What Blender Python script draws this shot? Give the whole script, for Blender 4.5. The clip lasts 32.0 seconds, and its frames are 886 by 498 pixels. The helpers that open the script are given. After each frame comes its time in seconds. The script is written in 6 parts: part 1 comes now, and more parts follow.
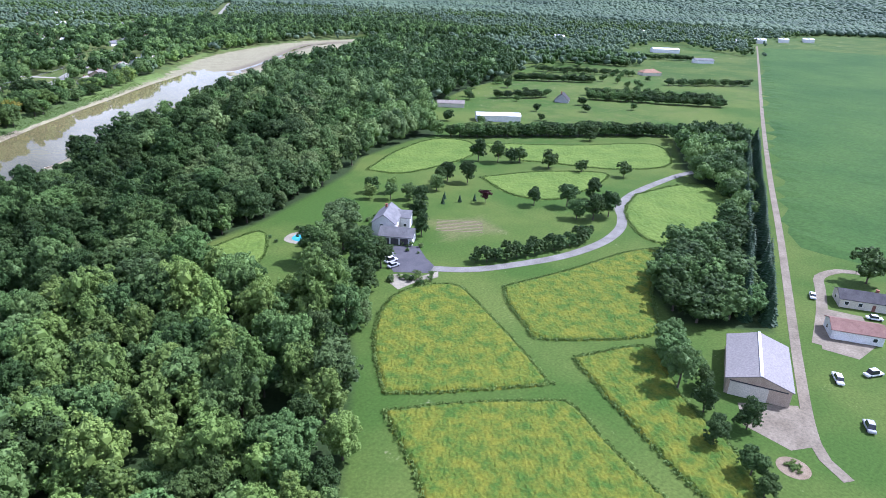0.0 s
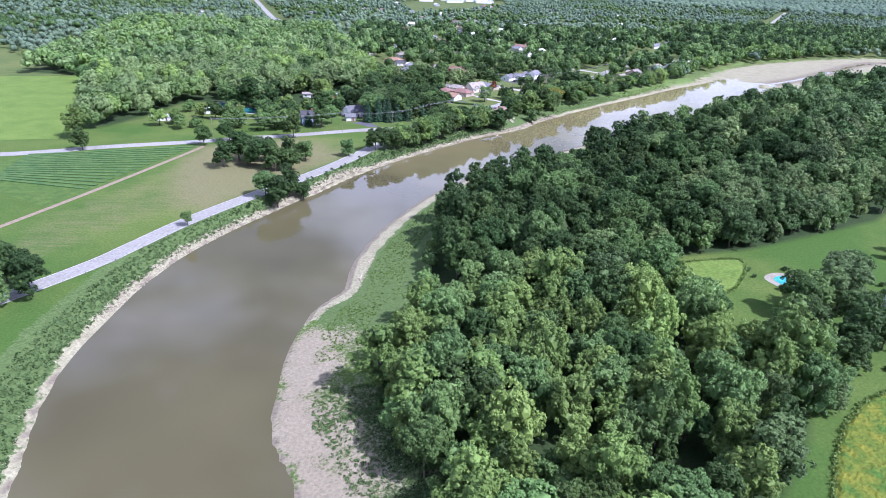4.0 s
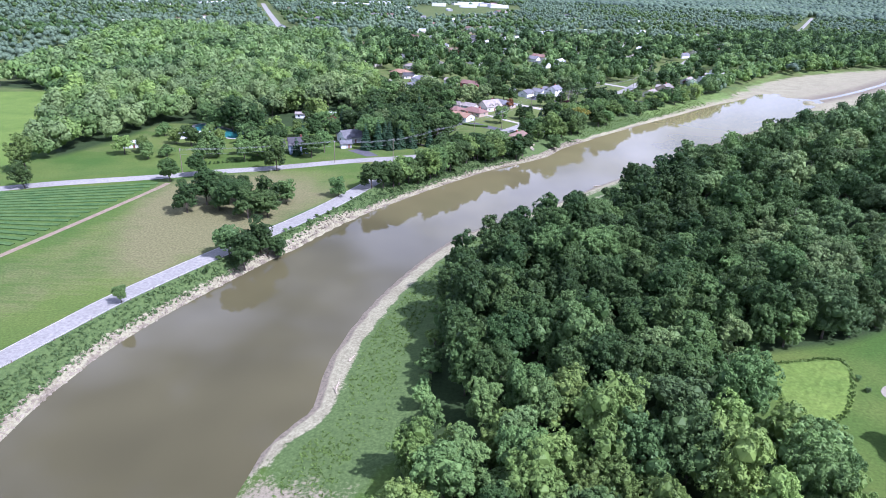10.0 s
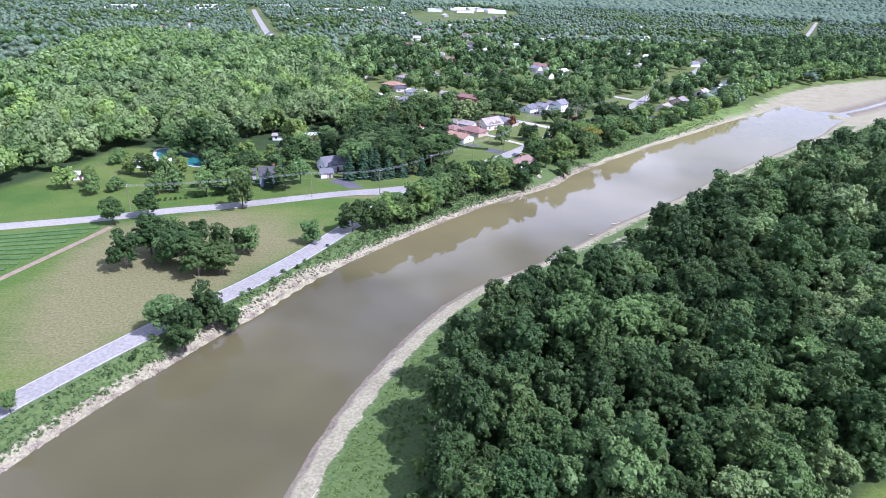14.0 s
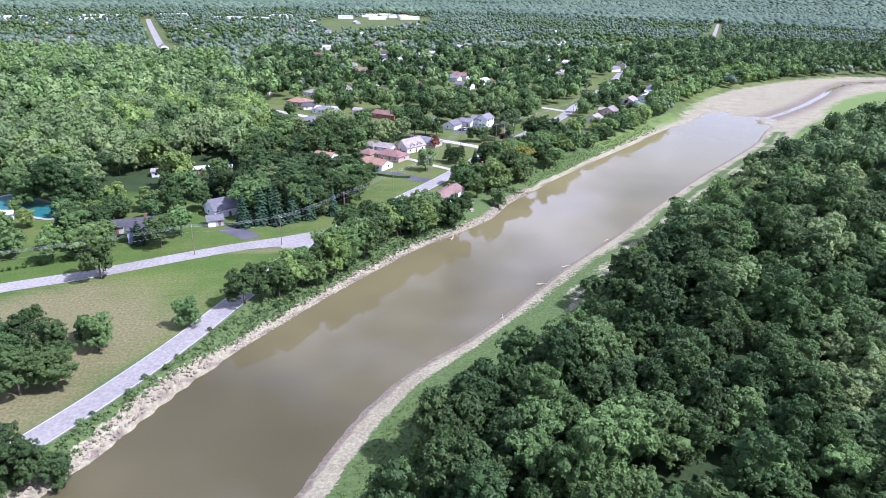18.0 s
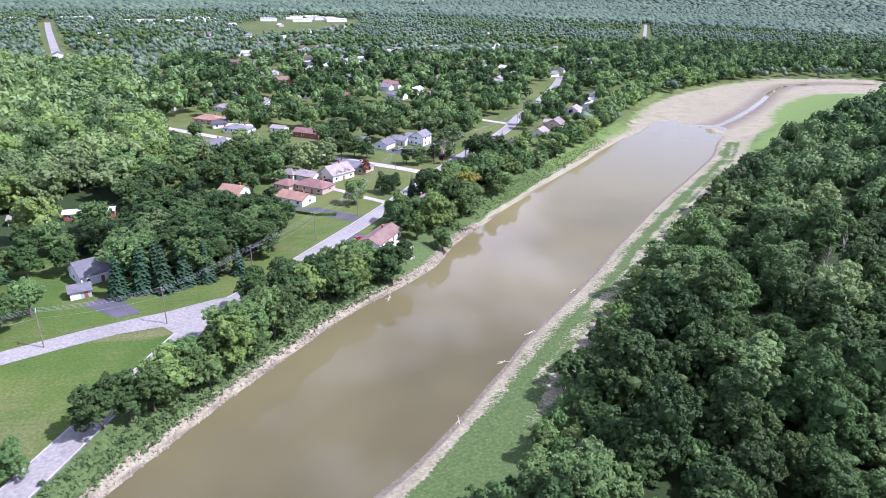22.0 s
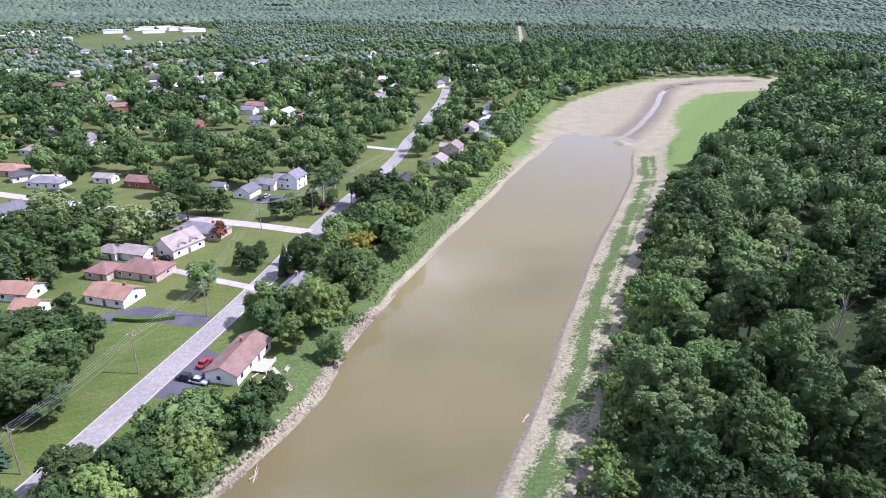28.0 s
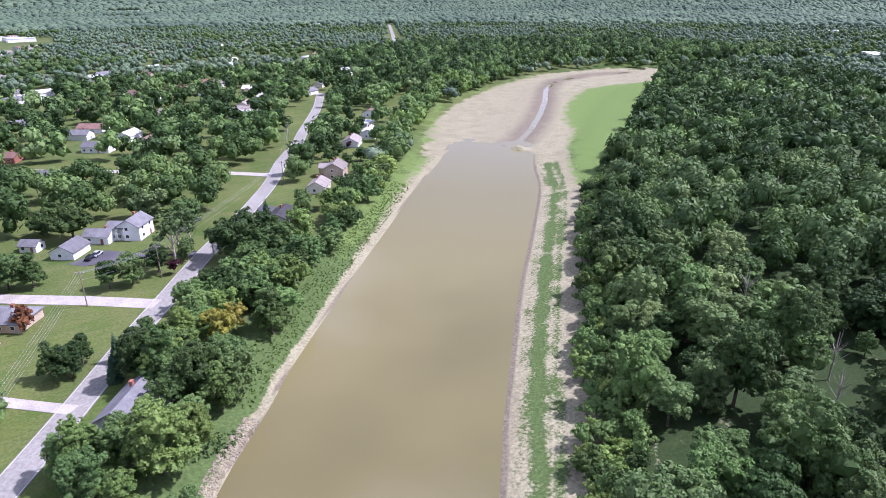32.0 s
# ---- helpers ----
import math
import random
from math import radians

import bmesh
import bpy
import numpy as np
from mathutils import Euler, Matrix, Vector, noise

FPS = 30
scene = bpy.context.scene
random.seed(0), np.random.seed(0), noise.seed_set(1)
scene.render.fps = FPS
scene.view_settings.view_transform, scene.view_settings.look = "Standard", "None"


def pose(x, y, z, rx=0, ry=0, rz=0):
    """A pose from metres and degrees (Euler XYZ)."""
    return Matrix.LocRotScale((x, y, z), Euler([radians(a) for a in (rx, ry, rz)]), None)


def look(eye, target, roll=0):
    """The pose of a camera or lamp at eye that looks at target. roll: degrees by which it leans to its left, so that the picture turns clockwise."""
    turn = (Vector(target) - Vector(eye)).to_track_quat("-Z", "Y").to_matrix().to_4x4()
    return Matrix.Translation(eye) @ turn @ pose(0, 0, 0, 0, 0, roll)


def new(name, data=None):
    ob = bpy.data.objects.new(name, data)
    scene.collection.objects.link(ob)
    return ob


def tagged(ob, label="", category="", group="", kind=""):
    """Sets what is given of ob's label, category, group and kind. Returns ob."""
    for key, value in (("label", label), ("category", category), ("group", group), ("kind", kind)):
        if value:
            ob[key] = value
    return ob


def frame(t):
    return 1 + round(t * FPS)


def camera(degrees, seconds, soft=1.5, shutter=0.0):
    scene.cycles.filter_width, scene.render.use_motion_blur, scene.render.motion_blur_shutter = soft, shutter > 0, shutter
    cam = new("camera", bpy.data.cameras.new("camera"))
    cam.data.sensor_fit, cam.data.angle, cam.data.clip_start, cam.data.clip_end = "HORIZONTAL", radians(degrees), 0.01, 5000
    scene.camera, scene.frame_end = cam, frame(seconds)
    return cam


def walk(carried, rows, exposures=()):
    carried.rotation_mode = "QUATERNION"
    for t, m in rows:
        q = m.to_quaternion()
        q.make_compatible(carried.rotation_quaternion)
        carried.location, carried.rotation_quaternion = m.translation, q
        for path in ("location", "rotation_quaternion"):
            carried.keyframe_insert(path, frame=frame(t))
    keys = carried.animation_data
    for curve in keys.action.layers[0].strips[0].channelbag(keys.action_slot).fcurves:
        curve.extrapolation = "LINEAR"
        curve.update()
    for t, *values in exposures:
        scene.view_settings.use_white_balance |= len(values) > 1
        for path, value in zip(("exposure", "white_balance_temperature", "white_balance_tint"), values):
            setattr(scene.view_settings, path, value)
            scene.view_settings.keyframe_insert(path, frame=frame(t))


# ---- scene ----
EXPOSURES = [(0, 0.67, 5050, 25), (4, 0.74, 5020, 31), (10, 0.74, 5010, 32), (18, 0.74, 5100, 35), (24, 0.70, 5220, 38), (32, 0.59, 5340, 36)]
cam = camera(70.09, 32.0, 0.75)
PATH = [
    (0, (-4.50, -22.55, 87.95), (60.72, 42.30, 48.70), 2.51),
    (0.5, (-3.97, -22.52, 87.85), (41.43, 57.10, 47.85), 2.66),
    (1, (-2.87, -22.18, 87.60), (21.92, 65.71, 46.84), 2.67),
    (1.5, (-1.58, -22.09, 87.26), (7.93, 68.56, 46.12), 2.48),
    (2, (-0.82, -21.69, 86.97), (4.13, 69.30, 45.78), 2.38),
    (2.5, (-0.40, -20.59, 86.61), (2.54, 70.51, 45.48), 2.30),
    (3, (-0.29, -18.88, 86.39), (1.65, 72.27, 45.31), 2.27),
    (3.5, (-0.19, -16.60, 86.37), (1.12, 74.56, 45.27), 2.22),
    (5.5, (-0.04, -2.69, 86.24), (-0.08, 88.51, 45.22), 2.20),
    (6, (0.05, 1.39, 86.12), (-0.23, 92.61, 45.16), 2.20),
    (6.5, (0.04, 5.71, 86.06), (-0.40, 96.94, 45.11), 2.12),
    (7, (-0.02, 10.43, 86.11), (-0.51, 101.67, 45.17), 2.12),
    (7.5, (0.24, 15.26, 86.28), (-0.36, 106.49, 45.33), 2.17),
    (8, (0.66, 20.09, 86.48), (-0.10, 111.32, 45.54), 2.14),
    (8.5, (1.00, 24.97, 86.58), (0.04, 116.22, 45.69), 2.10),
    (9, (0.88, 30.11, 86.66), (-0.05, 121.39, 45.82), 2.17),
    (9.5, (1.06, 35.48, 86.72), (0.04, 126.78, 45.92), 2.15),
    (10, (1.14, 41.10, 86.78), (0.09, 132.41, 46.02), 2.16),
    (10.5, (1.23, 46.67, 86.80), (0.11, 138.01, 46.11), 2.13),
    (11, (1.62, 51.95, 86.77), (0.43, 143.33, 46.17), 2.01),
    (11.5, (1.67, 57.18, 86.63), (0.44, 148.61, 46.13), 1.97),
    (12, (1.64, 62.82, 86.53), (0.41, 154.29, 46.12), 1.94),
    (12.5, (1.62, 68.50, 86.50), (0.35, 159.97, 46.11), 1.89),
    (13, (1.60, 73.98, 86.58), (0.33, 165.47, 46.22), 1.90),
    (13.5, (1.23, 79.85, 86.55), (0.22, 171.36, 46.25), 1.97),
    (15.5, (1.44, 105.14, 84.56), (4.69, 196.95, 45.05), 1.75),
    (16, (1.67, 110.60, 84.51), (8.31, 202.29, 45.14), 1.73),
    (16.5, (1.97, 115.88, 84.58), (10.91, 207.44, 45.38), 1.52),
    (17, (2.29, 121.18, 84.76), (12.11, 212.68, 45.63), 1.56),
    (17.5, (2.59, 127.20, 84.86), (13.04, 218.64, 45.74), 1.56),
    (18, (3.17, 133.22, 84.95), (14.11, 224.61, 45.86), 1.59),
    (18.5, (3.93, 139.01, 85.01), (16.55, 230.21, 45.97), 1.60),
    (19, (4.81, 144.62, 84.97), (19.75, 235.49, 45.99), 1.53),
    (19.5, (5.59, 150.33, 84.80), (22.47, 240.91, 45.95), 1.57),
    (20, (6.31, 156.35, 84.83), (24.35, 246.73, 46.03), 1.53),
    (20.5, (7.08, 162.66, 84.97), (25.79, 252.90, 46.17), 1.57),
    (21, (8.00, 168.73, 85.05), (27.58, 258.78, 46.24), 1.64),
    (21.5, (8.93, 174.42, 85.07), (29.18, 264.34, 46.28), 1.70),
    (22, (10.00, 180.20, 84.96), (30.54, 270.08, 46.22), 1.72),
    (22.5, (10.65, 186.73, 85.23), (31.84, 276.43, 46.45), 1.83),
    (23, (11.53, 193.38, 85.52), (33.26, 282.93, 46.68), 1.84),
    (23.5, (12.92, 199.54, 85.66), (34.99, 288.99, 46.77), 1.86),
    (24, (14.80, 205.18, 85.73), (36.97, 294.64, 46.93), 1.66),
    (24.5, (16.25, 210.54, 85.76), (38.74, 299.92, 46.98), 1.88),
    (26.5, (22.82, 231.38, 85.32), (45.76, 320.86, 47.01), 1.26),
    (27, (24.14, 236.81, 85.07), (51.62, 325.07, 46.92), 1.20),
    (27.5, (25.51, 242.04, 84.71), (57.76, 328.73, 46.70), 1.02),
    (28, (27.04, 247.61, 84.19), (63.93, 332.47, 46.30), 0.77),
    (28.5, (28.78, 253.50, 83.73), (70.53, 336.13, 45.92), 0.66),
    (29, (30.85, 259.61, 83.53), (77.01, 339.83, 45.66), 0.51),
    (29.5, (32.93, 265.41, 83.39), (81.42, 344.24, 45.51), 0.43),
    (30, (35.34, 270.53, 83.22), (85.27, 348.44, 45.30), 0.25),
    (30.5, (38.12, 275.84, 83.02), (88.56, 353.38, 45.02), 0.06),
    (31, (40.65, 281.18, 82.66), (91.60, 358.37, 44.64), -0.09),
    (31.5, (43.18, 286.60, 82.14), (94.68, 363.43, 44.11), -0.26),
    (32, (46.11, 292.43, 81.59), (98.36, 368.78, 43.64), -0.34),
]
walk(cam, [(t, look(eye, target, roll)) for t, eye, target, roll in PATH], EXPOSURES)

# ---- light ----
SUN_TO = Vector((0.90, -0.44, 0.0)).normalized()
SUN_UP = radians(52)
world = bpy.data.worlds.new("sky")
scene.world = world
world.use_nodes = True
wn, wl = world.node_tree.nodes, world.node_tree.links
sky = wn.new("ShaderNodeTexSky")
sky.sky_type = "NISHITA"
sky.sun_disc = False
sky.sun_elevation = SUN_UP
sky.sun_rotation = math.atan2(SUN_TO.x, SUN_TO.y)
sky.dust_density = 2.0
sky_mix = wn.new("ShaderNodeMix")
sky_mix.data_type = "RGBA"
cloud_at = wn.new("ShaderNodeTexCoord")
cloud_map = wn.new("ShaderNodeMapping")
cloud_map.inputs["Scale"].default_value = (1.0, 1.0, 2.2)
cloud_noise = wn.new("ShaderNodeTexNoise")
cloud_noise.inputs["Scale"].default_value = 2.4
cloud_noise.inputs["Detail"].default_value = 6
cloud_ramp = wn.new("ShaderNodeValToRGB")
cloud_ramp.color_ramp.elements[0].position = 0.485
cloud_ramp.color_ramp.elements[1].position = 0.60
sky_mix.inputs["B"].default_value = (11.6, 12.0, 12.8, 1)
haze_mix = wn.new("ShaderNodeMix")
haze_mix.data_type = "RGBA"
haze_mix.inputs["B"].default_value = (9.4, 9.8, 10.3, 1)
haze_split = wn.new("ShaderNodeSeparateXYZ")
haze_ramp = wn.new("ShaderNodeValToRGB")
haze_ramp.color_ramp.elements[0].position = 0.02
haze_ramp.color_ramp.elements[0].color = (1, 1, 1, 1)
haze_ramp.color_ramp.elements[1].position = 0.30
haze_ramp.color_ramp.elements[1].color = (0, 0, 0, 1)
wl.new(cloud_at.outputs["Generated"], haze_split.inputs["Vector"])
wl.new(haze_split.outputs["Z"], haze_ramp.inputs["Fac"])
wl.new(haze_ramp.outputs["Color"], haze_mix.inputs["Factor"])
wl.new(cloud_at.outputs["Generated"], cloud_map.inputs["Vector"])
wl.new(cloud_map.outputs["Vector"], cloud_noise.inputs["Vector"])
wl.new(cloud_noise.outputs["Fac"], cloud_ramp.inputs["Fac"])
wl.new(cloud_ramp.outputs["Color"], sky_mix.inputs["Factor"])
wl.new(sky.outputs["Color"], sky_mix.inputs["A"])
wl.new(sky_mix.outputs["Result"], haze_mix.inputs["A"])
wl.new(haze_mix.outputs["Result"], wn["Background"].inputs["Color"])
wn["Background"].inputs["Strength"].default_value = 0.092

sun_data = bpy.data.lights.new("sun", "SUN")
sun_data.energy = 5.2
sun_data.angle = radians(0.6)
sun_data.color = (1.0, 0.95, 0.87)
sun = new("sun", sun_data)
sun.matrix_world = look(Vector((0, 0, 300)) + 400 * Vector((SUN_TO.x * math.cos(SUN_UP), SUN_TO.y * math.cos(SUN_UP), math.sin(SUN_UP))), (0, 0, 300))

# ---- materials ----
def nodes_of(name):
    m = bpy.data.materials.new(name)
    m.use_nodes = True
    return m, m.node_tree.nodes, m.node_tree.links, m.node_tree.nodes["Principled BSDF"]


def noise_at(n, l, scale, detail=4, rough=0.6, vector=None):
    at = n.new("ShaderNodeNewGeometry").outputs["Position"] if vector is None else vector
    t = n.new("ShaderNodeTexNoise")
    t.inputs["Scale"].default_value = scale
    t.inputs["Detail"].default_value = detail
    t.inputs["Roughness"].default_value = rough
    l.new(at, t.inputs["Vector"])
    return t.outputs["Fac"]


def ramp(n, l, fac, stops):
    r = n.new("ShaderNodeValToRGB")
    e = r.color_ramp.elements
    while len(e) < len(stops):
        e.new(0.5)
    for k, (p, c) in enumerate(stops):
        e[k].position = p
        e[k].color = (*c, 1) if len(c) == 3 else c
    l.new(fac, r.inputs["Fac"])
    return r.outputs["Color"]


def mix(n, l, fac, a, b, kind="MIX"):
    m = n.new("ShaderNodeMix")
    m.data_type = "RGBA"
    m.blend_type = kind
    for key, v in (("Factor", fac), ("A", a), ("B", b)):
        s = m.inputs[key]
        if isinstance(v, (int, float)):
            s.default_value = v
        elif isinstance(v, tuple):
            s.default_value = (*v, 1)
        else:
            l.new(v, s)
    return m.outputs["Result"]


def calc(n, l, op, a, b=0.0, c=0.0):
    m = n.new("ShaderNodeMath")
    m.operation = op
    for k, v in enumerate((a, b, c)):
        if isinstance(v, (int, float)):
            m.inputs[k].default_value = v
        else:
            l.new(v, m.inputs[k])
    return m.outputs["Value"]


def bump(n, l, p, height, strength, distance):
    b = n.new("ShaderNodeBump")
    b.inputs["Strength"].default_value = strength
    b.inputs["Distance"].default_value = distance
    l.new(height, b.inputs["Height"])
    l.new(b.outputs["Normal"], p.inputs["Normal"])


def surface(name, c1, c2, coarse=0.15, fine=3.0, rough=0.85, relief=0.1, metal=0.0, spread=0.0):
    """A matt surface with stains at a coarse scale and grain at a fine one."""
    m, n, l, p = nodes_of(name)
    big = noise_at(n, l, coarse, 5)
    small = noise_at(n, l, fine, 4)
    col = mix(n, l, ramp(n, l, big, [(0.35, (0, 0, 0)), (0.65, (1, 1, 1))]), c1, c2)
    shade = ramp(n, l, small, [(0.3, (0.72, 0.72, 0.72)), (0.7, (1.15, 1.15, 1.15))])
    col = mix(n, l, 1.0, col, shade, "MULTIPLY")
    if spread:
        h = n.new("ShaderNodeHueSaturation")
        info = n.new("ShaderNodeObjectInfo")
        l.new(calc(n, l, "MULTIPLY_ADD", info.outputs["Random"], 2 * spread, 1 - spread), h.inputs["Value"])
        l.new(col, h.inputs["Color"])
        col = h.outputs["Color"]
    l.new(col, p.inputs["Base Color"])
    p.inputs["Roughness"].default_value = rough
    p.inputs["Metallic"].default_value = metal
    p.inputs["Specular IOR Level"].default_value = 0.15 if rough >= 0.8 else 0.5
    if relief:
        bump(n, l, p, small, 0.6, relief)
    return m


def leaves(name, dark, light, spread=0.17, hue=0.009, lucent=0.18, wide=0.0, grain=0.42):
    m, n, l, p = nodes_of(name)
    info = n.new("ShaderNodeObjectInfo")
    geo = n.new("ShaderNodeNewGeometry")
    fac = calc(n, l, "MULTIPLY_ADD", geo.outputs["Random Per Island"], grain, calc(n, l, "MULTIPLY_ADD", info.outputs["Random"], 0.4, (0.6 - grain) / 2))
    col = mix(n, l, fac, dark, light)
    if wide:
        col = mix(n, l, 1.0, col, ramp(n, l, noise_at(n, l, wide, 4), [(0.35, (0.72, 0.76, 0.80)), (0.65, (1.22, 1.22, 1.14))]), "MULTIPLY")
    h = n.new("ShaderNodeHueSaturation")
    wob = calc(n, l, "FRACT", calc(n, l, "MULTIPLY", info.outputs["Random"], 17.31))
    l.new(calc(n, l, "MULTIPLY_ADD", wob, 2 * hue, 0.5 - hue), h.inputs["Hue"])
    wob2 = calc(n, l, "FRACT", calc(n, l, "MULTIPLY", info.outputs["Random"], 7.77))
    l.new(calc(n, l, "MULTIPLY_ADD", wob2, 2 * spread, 1 - spread), h.inputs["Value"])
    l.new(col, h.inputs["Color"])
    l.new(h.outputs["Color"], p.inputs["Base Color"])
    p.inputs["Roughness"].default_value = 0.55
    p.inputs["Specular IOR Level"].default_value = 0.12
    tr = n.new("ShaderNodeBsdfTranslucent")
    l.new(h.outputs["Color"], tr.inputs["Color"])
    ms = n.new("ShaderNodeMixShader")
    ms.inputs["Fac"].default_value = lucent
    l.new(p.outputs["BSDF"], ms.inputs[1])
    l.new(tr.outputs["BSDF"], ms.inputs[2])
    l.new(ms.outputs["Shader"], n["Material Output"].inputs["Surface"])
    return m


def attribute(n, name):
    a = n.new("ShaderNodeAttribute")
    a.attribute_name = name
    return a.outputs["Fac"]


def ground_material():
    m, n, l, p = nodes_of("ground_cover")
    big = noise_at(n, l, 0.018, 5)
    mid = noise_at(n, l, 0.12, 5)
    small = noise_at(n, l, 1.4, 5)
    lawn = mix(n, l, ramp(n, l, big, [(0.4, (0, 0, 0)), (0.62, (1, 1, 1))]), (0.050, 0.095, 0.016), (0.092, 0.125, 0.026))
    straw = mix(n, l, small, (0.108, 0.106, 0.042), (0.178, 0.164, 0.074))
    along = n.new("ShaderNodeMapping")
    along.inputs["Rotation"].default_value = (0, 0, radians(-58))
    along.inputs["Scale"].default_value = (0.05, 0.7, 1)
    coord = n.new("ShaderNodeTexCoord")
    l.new(coord.outputs["Object"], along.inputs["Vector"])
    mown = noise_at(n, l, 1.0, 3, vector=along.outputs["Vector"])
    patchy = calc(n, l, "MULTIPLY_ADD", mown, 0.45, calc(n, l, "MULTIPLY", mid, 0.6))
    dry_at = calc(n, l, "MULTIPLY_ADD", patchy, 0.9, calc(n, l, "SUBTRACT", attribute(n, "dry"), 0.95))
    col = mix(n, l, ramp(n, l, dry_at, [(0.0, (0, 0, 0)), (0.45, (1, 1, 1))]), lawn, straw)
    # woodland floor: litter colour, darkened further for the shade between the trees
    shaded_floor = mix(n, l, mid, (0.018, 0.034, 0.011), (0.044, 0.066, 0.021))
    col = mix(n, l, ramp(n, l, attribute(n, "wood"), [(0.3, (0, 0, 0)), (0.7, (1, 1, 1))]), col, shaded_floor)
    # river margins: mud at the water, then weeds, then dry sand
    weeds = mix(n, l, small, (0.050, 0.086, 0.024), (0.098, 0.134, 0.042))
    grit = mix(n, l, ramp(n, l, mid, [(0.36, (0, 0, 0)), (0.64, (1, 1, 1))]), mix(n, l, small, (0.168, 0.150, 0.088), (0.266, 0.244, 0.152)), mix(n, l, small, (0.208, 0.194, 0.112), (0.322, 0.302, 0.188)))
    pale = mix(n, l, mid, (0.168, 0.142, 0.090), (0.264, 0.230, 0.154))
    mud = mix(n, l, small, (0.120, 0.101, 0.067), (0.202, 0.173, 0.120))
    wob = calc(n, l, "MULTIPLY_ADD", mid, 1.0, calc(n, l, "MULTIPLY_ADD", small, 0.7, -0.85))
    weed_at = calc(n, l, "ADD", attribute(n, "weed"), wob)
    sand_at = calc(n, l, "ADD", attribute(n, "sand"), wob)
    pale_at = calc(n, l, "ADD", attribute(n, "pale"), wob)
    mud_at = calc(n, l, "ADD", attribute(n, "mud"), calc(n, l, "MULTIPLY", wob, 0.4))
    lush = mix(n, l, small, (0.088, 0.142, 0.034), (0.150, 0.208, 0.056))
    lush_at = calc(n, l, "ADD", attribute(n, "lush"), wob)
    for at, c in ((weed_at, weeds), (sand_at, grit), (pale_at, pale), (mud_at, mud), (lush_at, lush)):
        col = mix(n, l, ramp(n, l, at, [(0.40, (0, 0, 0)), (0.60, (1, 1, 1))]), col, c)
    grain = ramp(n, l, small, [(0.3, (0.75, 0.75, 0.75)), (0.7, (1.2, 1.2, 1.2))])
    col = mix(n, l, 1.0, col, grain, "MULTIPLY")
    l.new(col, p.inputs["Base Color"])
    p.inputs["Roughness"].default_value = 0.95
    p.inputs["Specular IOR Level"].default_value = 0.12
    bump(n, l, p, small, 0.5, 0.08)
    return m


def water_material():
    m, n, l, p = nodes_of("river_water")
    big = noise_at(n, l, 0.012, 3)
    col = mix(n, l, ramp(n, l, big, [(0.35, (0, 0, 0)), (0.65, (1, 1, 1))]), (0.066, 0.059, 0.027), (0.100, 0.089, 0.041))
    # brighter, yellower water towards the bend
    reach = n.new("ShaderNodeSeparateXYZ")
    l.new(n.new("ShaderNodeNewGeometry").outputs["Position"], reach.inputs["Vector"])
    bend_tone = calc(n, l, "MULTIPLY_ADD", reach.outputs["Y"], 0.0025, calc(n, l, "MULTIPLY_ADD", big, 0.5, -0.85))
    col = mix(n, l, ramp(n, l, bend_tone, [(0.0, (0, 0, 0)), (0.55, (1, 1, 1))]), col, (0.186, 0.164, 0.070))
    l.new(col, p.inputs["Base Color"])
    p.inputs["Roughness"].default_value = 0.035
    p.inputs["IOR"].default_value = 1.33
    bump(n, l, p, noise_at(n, l, 0.5, 2), 0.03, 0.05)
    return m


M = {}
M["ground"] = ground_material()
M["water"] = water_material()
M["oak"] = leaves("oak_leaves", (0.028, 0.057, 0.017), (0.088, 0.138, 0.037), wide=0.02)
M["maple"] = leaves("maple_leaves", (0.060, 0.114, 0.032), (0.168, 0.252, 0.074), wide=0.02)
M["cottonwood"] = leaves("cottonwood_leaves", (0.060, 0.104, 0.033), (0.152, 0.214, 0.070), wide=0.02)
M["ash"] = leaves("ash_leaves", (0.090, 0.148, 0.034), (0.222, 0.304, 0.074), wide=0.02)
# lightened leaf colour standing in for haze and sun on the brighter woods
M["poplar"] = leaves("lightened_leaves", (0.110, 0.160, 0.055), (0.236, 0.310, 0.106), wide=0.02)
# distant leaves are paler and bluer: the haze is put into their colour
M["hazed_leaf"] = leaves("haze_tinted_leaves", (0.082, 0.124, 0.072), (0.176, 0.232, 0.136), spread=0.0, hue=0.0, lucent=0.10, wide=0.012, grain=0.45)
M["hazed_canopy"] = leaves("haze_tinted_canopy", (0.056, 0.090, 0.052), (0.122, 0.168, 0.098), spread=0.0, hue=0.0, lucent=0.10, wide=0.004, grain=0.6)
M["weed"] = leaves("weed_leaves", (0.066, 0.112, 0.036), (0.128, 0.182, 0.058), spread=0.0, hue=0.0)
M["border_leaf"] = leaves("border_grass", (0.090, 0.150, 0.032), (0.160, 0.225, 0.052), spread=0.0, hue=0.0)
M["meadow_leaf"] = leaves("meadow_leaves", (0.105, 0.155, 0.022), (0.185, 0.200, 0.026), spread=0.0, hue=0.0)
M["conifer"] = leaves("spruce_needles", (0.018, 0.044, 0.020), (0.050, 0.092, 0.042), lucent=0.1)
M["yellow"] = leaves("yellow_leaves", (0.200, 0.195, 0.030), (0.380, 0.350, 0.060))
M["purple"] = leaves("purple_leaves", (0.028, 0.010, 0.012), (0.070, 0.024, 0.026))
M["rust"] = leaves("rust_leaves", (0.100, 0.045, 0.020), (0.200, 0.090, 0.035))
M["bark"] = surface("bark", (0.085, 0.066, 0.048), (0.150, 0.125, 0.098), 0.8, 6, 0.95, 0.05)
